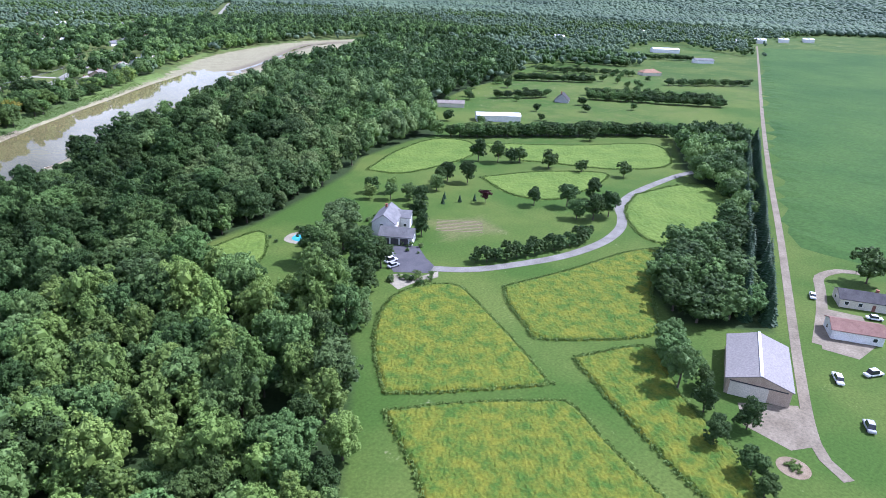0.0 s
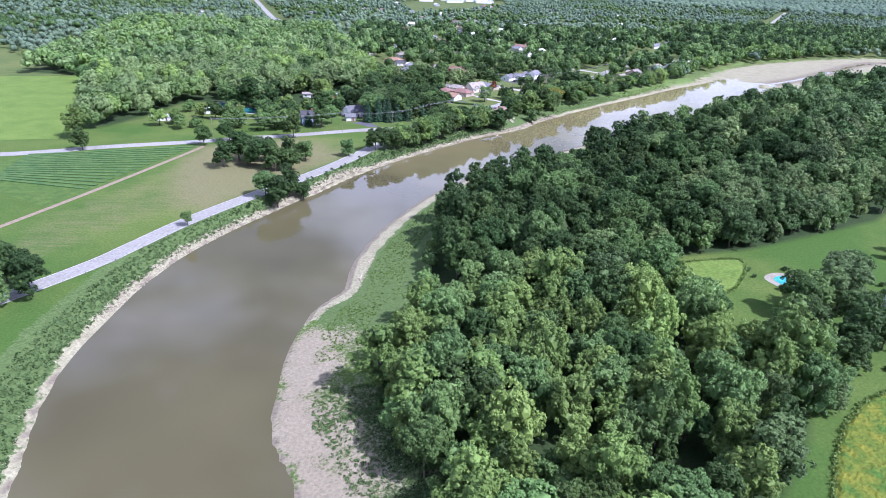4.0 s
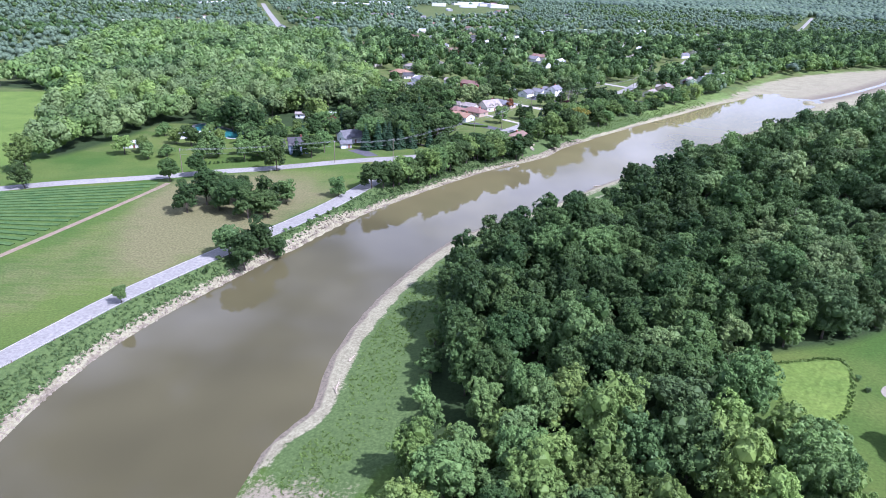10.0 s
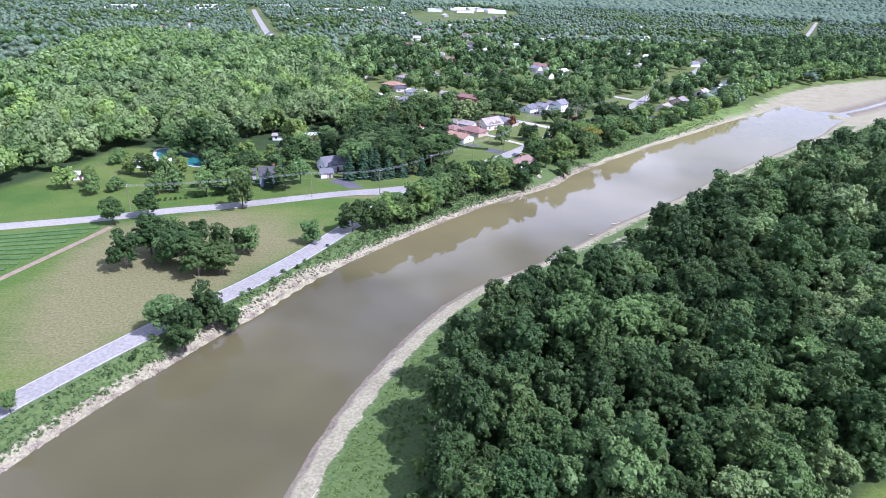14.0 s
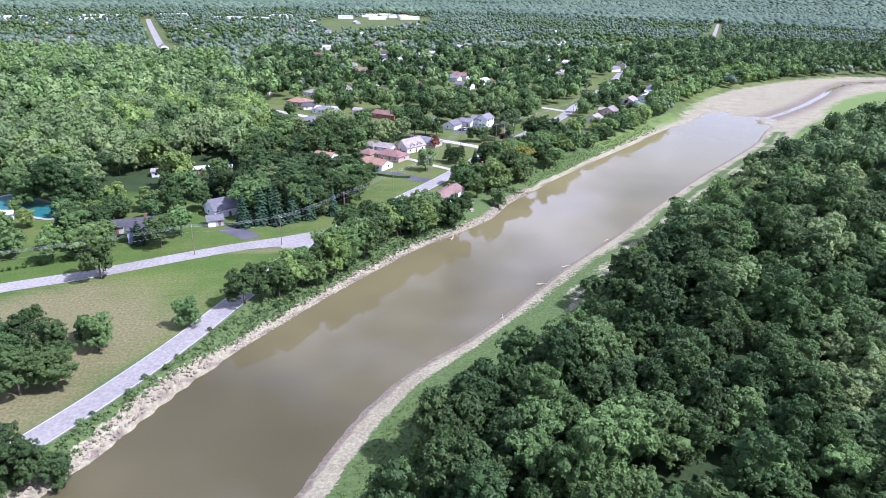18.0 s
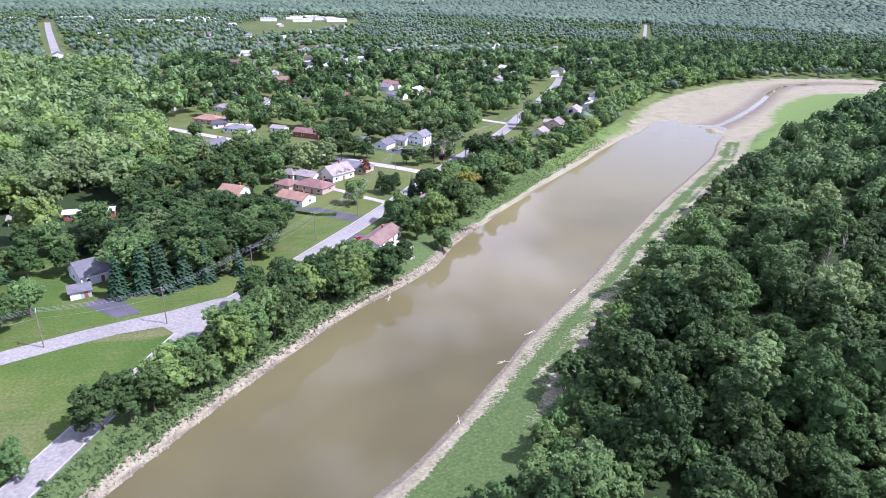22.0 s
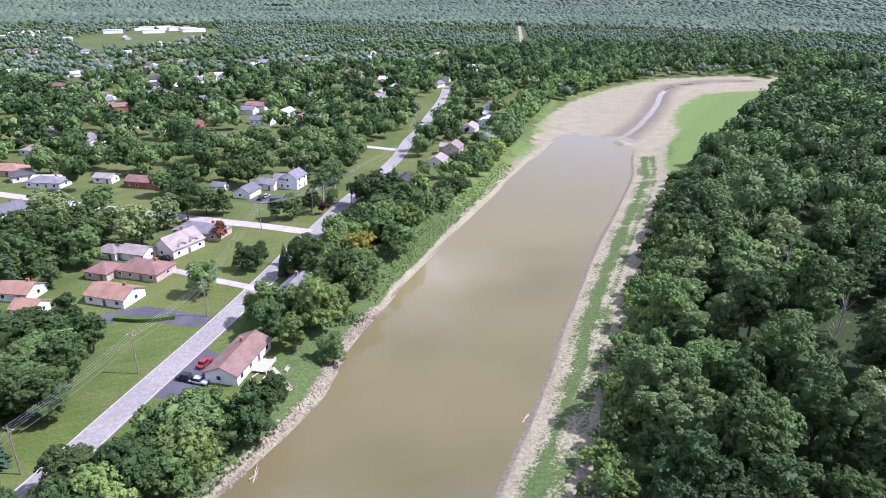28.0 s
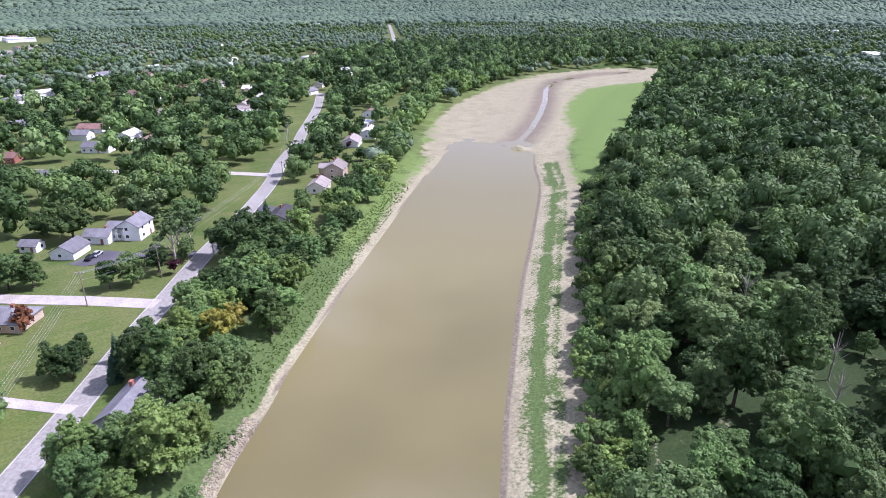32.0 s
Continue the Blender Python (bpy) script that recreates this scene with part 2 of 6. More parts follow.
M["pale_bark"] = surface("pale_bark", (0.30, 0.26, 0.21), (0.42, 0.38, 0.32), 0.8, 6, 0.95, 0.03)
M["asphalt"] = surface("worn_asphalt", (0.232, 0.221, 0.190), (0.284, 0.271, 0.234), 0.05, 1.1, 0.9, 0.01)
M["blacktop"] = surface("dark_blacktop", (0.075, 0.073, 0.080), (0.110, 0.106, 0.112), 0.1, 3, 0.9, 0.01)
M["drive"] = surface("greyish_gravel", (0.165, 0.157, 0.138), (0.235, 0.224, 0.198), 0.2, 3, 0.95, 0.03)
M["concrete"] = surface("concrete", (0.330, 0.302, 0.262), (0.420, 0.388, 0.340), 0.2, 3, 0.9, 0.01)
M["gravel"] = surface("pale_gravel", (0.225, 0.202, 0.148), (0.315, 0.286, 0.215), 0.15, 2, 0.95, 0.04)
M["line"] = surface("road_paint", (0.42, 0.41, 0.37), (0.58, 0.57, 0.52), 0.5, 5, 0.7, 0)
M["dirt"] = surface("bare_dirt", (0.165, 0.140, 0.098), (0.240, 0.205, 0.150), 0.15, 1.5, 0.95, 0.04)
M["rock"] = surface("limestone", (0.168, 0.142, 0.092), (0.310, 0.270, 0.188), 0.6, 3, 0.9, 0.08)
M["meadow"] = surface("flowering_meadow", (0.054, 0.108, 0.015), (0.150, 0.156, 0.017), 0.30, 1.6, 0.95, 0.30)
M["meadow_edge"] = surface("tall_grass", (0.050, 0.095, 0.018), (0.085, 0.130, 0.026), 0.3, 2, 0.95, 0.15)
M["meadow_green"] = surface("green_meadow", (0.090, 0.145, 0.024), (0.130, 0.185, 0.034), 0.08, 1.2, 0.95, 0.2)
M["corn"] = surface("soy_leaves", (0.033, 0.080, 0.015), (0.056, 0.108, 0.021), 0.01, 0.6, 0.95, 0.2)
M["crop"] = surface("row_crop", (0.052, 0.105, 0.030), (0.085, 0.140, 0.040), 0.2, 2, 0.95, 0.15)
M["white"] = surface("white_siding", (0.74, 0.73, 0.70), (0.80, 0.79, 0.77), 0.3, 4, 0.6, 0.005)
M["cream"] = surface("cream_siding", (0.60, 0.55, 0.44), (0.68, 0.63, 0.52), 0.3, 4, 0.7, 0.005)
M["tan"] = surface("tan_brick", (0.40, 0.31, 0.23), (0.50, 0.40, 0.30), 0.3, 4, 0.85, 0.01)
M["brick"] = surface("red_brick", (0.26, 0.10, 0.07), (0.34, 0.15, 0.10), 0.3, 6, 0.85, 0.01)
M["blue"] = surface("blue_grey_siding", (0.22, 0.27, 0.34), (0.28, 0.33, 0.40), 0.3, 4, 0.7, 0.005)
M["grey_wall"] = surface("grey_siding", (0.36, 0.36, 0.36), (0.44, 0.44, 0.43), 0.3, 4, 0.7, 0.005)
M["roof_grey"] = surface("grey_shingles", (0.135, 0.133, 0.134), (0.195, 0.192, 0.192), 0.4, 4, 0.9, 0.02, spread=0.2)
M["roof_dark"] = surface("dark_shingles", (0.055, 0.053, 0.055), (0.085, 0.082, 0.082), 0.4, 4, 0.9, 0.02, spread=0.2)
M["roof_brown"] = surface("brown_shingles", (0.150, 0.100, 0.076), (0.200, 0.138, 0.106), 0.4, 4, 0.9, 0.02, spread=0.15)
M["roof_red"] = surface("red_shingles", (0.180, 0.106, 0.084), (0.240, 0.146, 0.116), 0.4, 4, 0.9, 0.02, spread=0.15)
M["roof_orange"] = surface("clay_coloured_shingles", (0.240, 0.145, 0.092), (0.310, 0.195, 0.128), 0.4, 4, 0.9, 0.02, spread=0.1)
M["roof_tan"] = surface("tan_shingles", (0.215, 0.188, 0.160), (0.285, 0.252, 0.218), 0.4, 4, 0.9, 0.02, spread=0.15)
M["roof_metal"] = surface("taupe_metal_roof", (0.195, 0.178, 0.163), (0.225, 0.206, 0.190), 0.05, 2, 0.7, 0.0)
M["roof_white"] = surface("white_membrane_roof", (0.55, 0.55, 0.54), (0.66, 0.66, 0.65), 0.1, 2, 0.7, 0.0)
M["glass"] = surface("dark_window_glass", (0.020, 0.025, 0.030), (0.035, 0.042, 0.050), 0.5, 2, 0.08, 0)
M["trim"] = surface("white_trim", (0.76, 0.76, 0.74), (0.82, 0.82, 0.80), 0.5, 5, 0.5, 0)
M["door"] = surface("painted_door", (0.20, 0.08, 0.06), (0.26, 0.11, 0.08), 0.5, 5, 0.5, 0)
M["metal"] = surface("galvanised_steel", (0.42, 0.43, 0.44), (0.52, 0.53, 0.54), 0.5, 5, 0.45, 0, metal=0.7)
M["pole"] = surface("weathered_pole_wood", (0.180, 0.140, 0.105), (0.260, 0.210, 0.165), 1, 8, 0.95, 0.01)
M["timber"] = surface("bleached_timber", (0.420, 0.360, 0.260), (0.540, 0.470, 0.350), 0.8, 6, 0.9, 0.01)
M["driftwood"] = surface("driftwood", (0.360, 0.300, 0.210), (0.500, 0.430, 0.320), 1, 6, 0.95, 0.02)
M["wire"] = surface("cable", (0.26, 0.26, 0.26), (0.32, 0.32, 0.32), 1, 5, 0.6, 0)
M["tyre"] = surface("tyre_rubber", (0.020, 0.020, 0.020), (0.032, 0.032, 0.032), 1, 8, 0.9, 0)
M["pool"] = surface("pool_water", (0.040, 0.250, 0.280), (0.090, 0.400, 0.430), 0.5, 2, 0.08, 0)
M["pool_dark"] = surface("dark_pool_cover", (0.020, 0.120, 0.110), (0.030, 0.150, 0.135), 0.5, 2, 0.4, 0)
M["mulch"] = surface("mulch", (0.195, 0.150, 0.098), (0.260, 0.205, 0.140), 0.6, 4, 0.95, 0.05)
for key, c in (("car_white", (0.78, 0.78, 0.78)), ("car_black", (0.020, 0.020, 0.024)), ("car_red", (0.34, 0.025, 0.02)), ("car_silver", (0.42, 0.43, 0.44)), ("car_blue", (0.05, 0.09, 0.20))):
    M[key] = surface(key.replace("car_", "") + "_car_paint", c, tuple(0.92 * v for v in c), 0.5, 6, 0.25, 0)

# ---- plan ----
WATER = -4.2
LEFT_EDGE = [(60, -150), (10, -80), (-25, -30), (-52, 15), (-70, 50), (-78.7, 78.1), (-84.6, 94), (-88.6, 113.9), (-88.7, 132.9), (-87.9, 151.8), (-84.3, 172), (-78.6, 188.3), (-71.8, 203.5), (-65, 216.7), (-58.2, 231.1), (-52.3, 240.3), (-44.6, 257.8), (-32.9, 276.6), (-20.1, 294.4), (-8.8, 309.4), (5.7, 326.9), (18.1, 341.3), (33.4, 355.2), (50.5, 371.1), (62.6, 391.1), (76.8, 407.1), (91.1, 424.3), (116.9, 451.6), (136.6, 472.4), (163.9, 500.2), (197.9, 536.1), (219.3, 555.5), (258.4, 592.7)]
RIGHT_EDGE = [(80, -110), (35, -40), (5, 10), (-12, 42), (-22, 65), (-27, 78), (-33.5, 88.5), (-36, 103), (-37.2, 115), (-36.8, 130), (-34, 144), (-28.2, 154), (-28.6, 166), (-26.2, 184), (-23.5, 195), (-19.8, 207), (-14, 222), (-6.3, 239), (0.8, 251.6), (6.8, 259.6), (15.4, 268.6), (28.2, 279.4), (38, 289.5), (50, 302.5), (65, 320), (80, 335.5), (94, 349.3), (107.5, 364), (127.6, 386), (149, 408.5), (172, 431.7), (190, 449), (232, 489.5), (250, 509.5), (265, 529), (286, 552)]
TREE_LINE = [(-3.7, 62.8), (-9.9, 76.9), (-16.7, 101.7), (-8.8, 120), (-6.9, 132.2), (-5, 162.2), (-3.2, 187.7), (-1.3, 207.9), (7.7, 231.2), (23.6, 249.1), (48.8, 273.7), (77.4, 306.9), (107.5, 339.1), (134.4, 366.6), (163.5, 395.7), (201.4, 433.9), (253.8, 479.8), (319.2, 524.9), (417.6, 590.4), (542, 677), (598, 710)]
BED = [(295, 572.7), (264.8, 590.8), (252.9, 583.4), (232.4, 582.3), (266.3, 635.9), (337, 704), (436, 771), (532, 812), (613, 807), (709, 725), (660, 698), (580, 708), (516, 698), (420, 632), (331.9, 565.9), (283.5, 532.9), (272.8, 536.7)]
CHANNEL = [(279.7, 571.8), (285.2, 574.3), (304.9, 584.2), (330.4, 603.7), (369.6, 638), (416, 682), (457, 725), (507, 766), (567, 780), (630, 771)]
ROAD = [(-262, -110), (-205, -20), (-160, 60), (-135, 106), (-106.4, 153.4), (-98, 172.6), (-89.5, 193.9), (-73.9, 223.5), (-57.4, 251.2), (-45.8, 274), (-38.1, 292.7), (-30.7, 310.4), (-24.4, 327), (-16, 343.8), (-5.9, 356.2), (10.1, 378.9), (27.5, 403.2), (39.1, 420.2), (50.1, 437.3), (62.3, 456.6), (72.5, 471.7), (89.9, 497.8), (105.4, 518.6), (121.1, 540.7), (140, 569.6), (157.8, 602.4), (179.1, 634.7), (196.2, 665.8), (237, 737), (273, 809)]
BRANCH = [(-260, 250), (-196.8, 267.7), (-162.6, 284.3), (-127.8, 297.9), (-104.4, 309), (-83.2, 317.3), (-58.1, 329.6), (-40, 337.7), (-15, 346.2)]
STREET_A = [(69.4, 469.4), (52.9, 483.4), (37.5, 495.3), (2.6, 523), (-32.1, 552.7), (-83, 595.8)]
STREET_B = [(144.2, 580.6), (124.1, 600.3), (95.6, 622.7), (48.4, 658.8), (-3.9, 709)]
LANE_B = [(44.1, 427.7), (31.8, 439.7), (21.6, 450.7), (7.3, 459.4)]
DRIVE = [(125.2, 115.3), (136.9, 104.4), (153.6, 96.8), (171.6, 91.2), (192.7, 89.7), (210.6, 93.3), (223.2, 99.9), (235.8, 108.5), (260.2, 114.4), (300.6, 115.6), (318.9, 113.1)]
LANE = [(122.9, -11.7), (130.1, -3.3), (159.2, 9.6), (208.2, 29.3), (262.9, 51.3), (351.9, 88), (525.5, 157.2), (863, 289), (1231, 433)]
MEADOWS = {
    "west": [(71.9, 70.8), (84.1, 89.5), (97.3, 102.2), (108.7, 106.6), (120.2, 103.9), (124.5, 97.9), (122.5, 90.6), (113.5, 67.9), (105.4, 50.3), (103.4, 48.2), (85.6, 59.9)],
    "north": [(135.1, 89), (163.3, 82.7), (191.9, 78.3), (204.2, 69.5), (172.8, 58.4), (155.3, 47.6), (143.9, 43.2), (119.8, 60.9), (121.7, 69.2), (127.9, 80.6)],
    "south": [(67.9, 65.6), (82.5, 56.7), (98.2, 44), (101.4, 38.9), (96.4, 27.5), (91.3, 12.2), (89.4, -0.1), (50, 20), (60.9, 48.1)],
    "east": [(117.9, 50.7), (137.7, 40), (123.3, 23.2), (114.3, 7.5), (104, -1.8), (96.6, 4.2), (105.8, 26.7)],
    "drive_loop": [(254.9, 112.2), (287, 106.9), (295.8, 96.8), (276.2, 72.4), (230.7, 63), (212.6, 68.7), (210.2, 83), (229.8, 102.2)],
    "pond_side": [(180.8, 217.5), (219.4, 237.6), (253.3, 245.2), (265.2, 228.1), (243.3, 205.6), (194.9, 201.8)],
    "pool_side": [(79.8, 173.4), (100.3, 176.7), (93.3, 160.2), (83.1, 151.5), (77, 155.8)],
    "hedge_side": [(270.2, 220.9), (309.5, 187.4), (354.1, 157.7), (318.4, 128.6), (285, 143.2), (267.1, 171.5), (258.1, 187.6)],
    "orchard": [(217.6, 174.9), (251.4, 161.7), (273.4, 138.6), (225.6, 129.9), (209.5, 145.8)],
}
WOOD_RIGHT = TREE_LINE + [(689, 593), (578, 447), (499.7, 394.7), (413.3, 369.5), (309.2, 319.7), (263.8, 253.9), (237.2, 250.6), (193, 237.4), (172.4, 219.2), (138.2, 201.5), (107.4, 186.1), (80.7, 178.6), (68.8, 161.1), (69.9, 146.2), (73, 138.6), (87.7, 125.4), (85.8, 109), (78.8, 91.3), (71.8, 82.1), (57.6, 65.4), (43.3, 48.8), (30, 15), (12, 25)]
WOOD_BARN = [(156.4, 41.5), (172.8, 59.4), (207.4, 66.5), (270.9, 72.3), (312.3, 117), (384.2, 159.7), (428.7, 128.9), (414.8, 122.2), (351.8, 95.3), (266.9, 59.7), (208.1, 35.5), (172.6, 21.2)]
WOOD_LEFT = [(-188.1, 314), (-173.3, 342.4), (-165, 394.9), (-60.1, 400.3), (-51.1, 472.5), (-62.1, 544.6), (-94, 647.8), (-147, 845), (-418, 887), (-319.1, 479.5), (-265, 474.6)]
FIELD_LEFT = [(-191.6, 295.9), (-265, 472.7), (-319, 460.4), (-420, 420), (-300, 270)]
BROWN_FIELD = [(-80.4, 312.6), (-48.9, 286.1), (-70.1, 238.6), (-94.4, 194.8), (-110.4, 159.2), (-150, 130), (-147.6, 197.8), (-121.8, 281.1)]
CROP_FIELD = [(-121.9, 292.2), (-120.8, 280.1), (-135.7, 226.4), (-143.9, 202.9), (-204.5, 233.9), (-187.3, 269.2), (-149, 281.9)]
SOY_FIELD = [(1201, 409), (1330, 200), (1100, -330), (330, -80), (254, 22.2), (250.3, 40.8), (313.8, 65.3), (356.4, 81.1), (529.1, 151), (864, 282)]


def poly(pts):
    return np.array(pts, float)


def inside(px, py, pts):
    pts = poly(pts)
    res = np.zeros(np.shape(px), bool)
    j = len(pts) - 1
    for i in range(len(pts)):
        (xi, yi), (xj, yj) = pts[i], pts[j]
        if yi != yj:
            res ^= ((yi > py) != (yj > py)) & (px < (xj - xi) * (py - yi) / (yj - yi) + xi)
        j = i
    return res


def away(px, py, pts, closed=False):
    """Distance from points to a polyline."""
    pts = poly(pts)
    best = np.full(np.shape(px), 1e9)
    for i in range(len(pts) - (0 if closed else 1)):
        a, b = pts[i], pts[(i + 1) % len(pts)]
        d = b - a
        u = np.clip(((px - a[0]) * d[0] + (py - a[1]) * d[1]) / (d @ d), 0, 1)
        best = np.minimum(best, np.hypot(px - a[0] - u * d[0], py - a[1] - u * d[1]))
    return best


def smooth(pts, step=2.0):
    """A rounded line through points, about step metres apart."""
    p = [Vector((*q, 0)) for q in pts]
    p = [2 * p[0] - p[1]] + p + [2 * p[-1] - p[-2]]
    out = []
    for i in range(1, len(p) - 2):
        a, b, c, d = p[i - 1 : i + 3]
        k = max(1, int((c - b).length / step))
        for s in range(k):
            t = s / k
            out.append(0.5 * (2 * b + (c - a) * t + (2 * a - 5 * b + 4 * c - d) * t * t + (3 * b - a - 3 * c + d) * t**3))
    out.append(p[-2])
    return [(v.x, v.y) for v in out]


RIVER = LEFT_EDGE + [(273.5, 594.7), (282.1, 585.1)] + RIGHT_EDGE[::-1]
RIVER_S = smooth(LEFT_EDGE, 6) + [(273.5, 594.7), (282.1, 585.1)] + smooth(RIGHT_EDGE[::-1], 6)
LEFT_S, RIGHT_S = smooth(LEFT_EDGE, 6), smooth(RIGHT_EDGE, 6)


def river_reach(x, y):
    """Distances to the far and near waterline, and whether the point lies in the water or in the dry bed."""
    return away(x, y, LEFT_S), away(x, y, RIGHT_S), inside(x, y, RIVER_S), inside(x, y, BED)


def shore(y):
    """How far the far shore stretches, wider towards the north."""
    return np.interp(y, [410, 470, 530, 570], [1.0, 1.6, 2.1, 2.5])


def height(x, y):
    x, y = np.atleast_1d(np.asarray(x, float)), np.atleast_1d(np.asarray(y, float))
    z = np.clip((np.hypot(x, y - 150) - 2500) / 2100, 0, 1) * 88
    near = (x > -260) & (x < 760) & (y > -260) & (y < 840)
    if not near.any():
        return z
    xs, ys = x[near], y[near]
    dl, dr, wet, bed = river_reach(xs, ys)
    left = np.interp(dl / shore(ys), [0, 1.0, 3, 5, 10, 16], [WATER, -3.7, -2.6, -1.9, -0.3, 0])
    right = np.interp(dr, [0, 4, 18, 26, 60], [WATER, -3.7, -2.3, -1.5, 0])
    h = np.where(dl < dr, left, right)
    db = away(xs, ys, BED, True)
    h = np.where(bed, np.minimum(h, -3.75 + np.clip(6 - db, 0, 6) * 0.06), np.minimum(h, -3.4 + np.interp(db, [0, 12, 40], [0, 1.8, 3.4])))
    end = away(xs, ys, [(245.5, 598.7), (273.5, 591.3), (297.1, 572.8)])
    ripple = np.sin(xs * 0.21 + ys * 0.13) + np.sin(xs * 0.09 - ys * 0.17 + 1) + 0.6 * np.sin(xs * 0.37 + ys * 0.29 + 2)
    h = np.where(bed, np.minimum(h, WATER - 0.10 + 0.020 * end + 0.10 * ripple), h)
    h = np.minimum(h, np.where(away(xs, ys, CHANNEL) < 5, -4.6 + 0.2 * away(xs, ys, CHANNEL), 9))
    h = np.where(wet, WATER - np.minimum(1.6, 0.28 * np.minimum(dl, dr)), h)
    h = np.where(wet, h, np.maximum(h, np.minimum(0, -(away(xs, ys, ROAD) - 5.0) * 0.8)))
    z[near] = h
    return z


def ground_z(x, y):
    return float(height(x, y)[0])


def part(name, bm, material, parent=None, label=""):
    """Links a bmesh, or a mesh, as one object under a thing or a part."""
    me = bm
    if isinstance(bm, bmesh.types.BMesh):
        me = bpy.data.meshes.new(name)
        bm.to_mesh(me)
        bm.free()
    if material is not None and not me.materials:
        me.materials.append(material)
    ob = new(name, me)
    ob.parent = parent
    if label:
        ob["label"] = label
    return ob


def mesh_of(name, verts, faces, material=None, soft=False):
    me = bpy.data.meshes.new(name)
    verts = np.asarray(verts, np.float32)
    faces = np.asarray(faces, np.int32)
    k = faces.shape[1]
    me.vertices.add(len(verts))
    me.vertices.foreach_set("co", verts.ravel())
    me.loops.add(faces.size)
    me.loops.foreach_set("vertex_index", faces.ravel())
    me.polygons.add(len(faces))
    me.polygons.foreach_set("loop_start", np.arange(0, faces.size, k, dtype=np.int32))
    me.polygons.foreach_set("use_smooth", np.full(len(faces), soft))
    me.update(calc_edges=True)
    if material is not None:
        me.materials.append(material)
    return me


# ---- the ground ----
def lines(lo, hi, a, b, step):
    core = np.arange(a, b + step / 2, step)
    out, v, s = [], b, step
    while v < hi:
        s *= 1.22
        v += s
        out.append(min(v, hi))
    low, v, s = [], a, step
    while v > lo:
        s *= 1.22
        v -= s
        low.append(max(v, lo))
    return np.r_[low[::-1], core, out]


def grid_mesh(name, gx, gy, zf, material):
    X, Y = np.meshgrid(gx, gy)
    Z = zf(X.ravel(), Y.ravel())
    nx, ny = len(gx), len(gy)
    idx = np.arange(nx * ny).reshape(ny, nx)
    faces = np.stack([idx[:-1, :-1], idx[:-1, 1:], idx[1:, 1:], idx[1:, :-1]], -1).reshape(-1, 4)
    return mesh_of(name, np.stack([X.ravel(), Y.ravel(), Z], -1), faces, material, True), X.ravel(), Y.ravel()


ground_mesh, GX, GY = grid_mesh("ground", lines(-26000, 30000, -130, 480, 2.5), lines(-12000, 30000, -60, 730, 2.5), height, M["ground"])


def zone(name, values):
    ground_mesh.attributes.new(name, "FLOAT", "POINT").data.foreach_set("value", np.clip(values, 0, 1).astype(np.float32))


def soft_in(pts, edge):
    d = away(GX, GY, pts, True)
    return np.clip(0.5 + np.where(inside(GX, GY, pts), d, -d) / edge, 0, 1)


dl, dr, wet, bed = river_reach(GX, GY)
on_left = dl < dr
band = lambda d, a, b, e: np.clip(np.minimum(d - a, b - d) / e + 0.5, 0, 1)
bed_in = soft_in(BED, 14)
south = np.clip((134 - GY) / 16 + 0.5, 0, 1)
north = np.clip((GY - 285) / 40 + 0.5, 0, 1)
FLAT = [(259.3, 490.7), (288.8, 526.7), (318.6, 554.3), (354.3, 586.9), (370.2, 611.7), (403, 644), (447, 680), (493, 709), (535, 712), (578, 705), (598, 710), (542, 677), (417.6, 590.4), (319.2, 524.9), (267.8, 486.8)]
GREEN_FLAT = soft_in(FLAT, 24)
upper = np.clip((GY - 440) / 50, 0, 1)
far_rim = np.clip(1 - away(GX, GY, [(256.4, 617.3), (289.4, 663.3), (346, 728), (408, 757), (499, 799), (593, 812)]) / 16, 0, 1)
zone("lush", GREEN_FLAT * (dr > 12) + far_rim * 0.52 + on_left * upper * (1 - bed_in) * band(dl, 2.5, 9 * shore(GY), 8) * 0.56)
zone("weed", np.where(on_left, band(dl, 0.5, 13 * shore(GY), 3) * (0.95 - 0.40 * upper), band(dr, 2.5, 26, 3) * (1 - south) * (1 - 0.12 * north)) * (1 - bed_in) + bed_in * 0.30 + south * ~on_left * band(dr, 6, 26, 6) * 0.5)
zone("sand", np.where(on_left, band(dl, -2, np.interp(GY, [120, 180, 340, 375, 400, 440, 480, 540], [1.6, 3.0, 2.0, 3.0, 2.0, 2.0, 4.0, 12.0]), 1.6 + 8 * upper) * (1 - 0.36 * upper * (dl > 3)), np.maximum(band(dr, -1, np.interp(GY, [130, 165, 250, 300], [3.0, 6.0, 6.2, 3.0]), 2), north * np.clip(np.interp(dr, [0, 2, 4, 5.5, 11.5, 13.5, 18.5, 21], [0.8, 0.75, 0.55, 0.34, 0.40, 0.74, 0.78, 0.2]) + 0.15 * np.cos(dr * 1.25), 0, 1)) * (1 - south)) * (1 - bed_in) + bed_in * 0.95)
zone("pale", np.where(on_left, 0, south * np.interp(dr, [0, 3, 10, 18, 27], [0.45, 0.72, 0.62, 0.46, 0.2])) * (1 - bed_in) + bed_in * soft_in([(249.6, 583.2), (304.6, 642.9), (429, 755), (546, 799), (463, 723), (314.7, 581.4)], 60) * 0.45)
zone("mud", np.where(on_left, band(dl, -3, 0.6, 1.5), band(dr, -3, np.interp(GY, [130, 165, 250, 300], [1.0, 1.7, 1.9, 1.5]), 1.6)) * (1 - bed_in) + bed_in * np.clip(0.34 + 0.4 * (1 - away(GX, GY, CHANNEL) / 16), 0.34, 0.72))
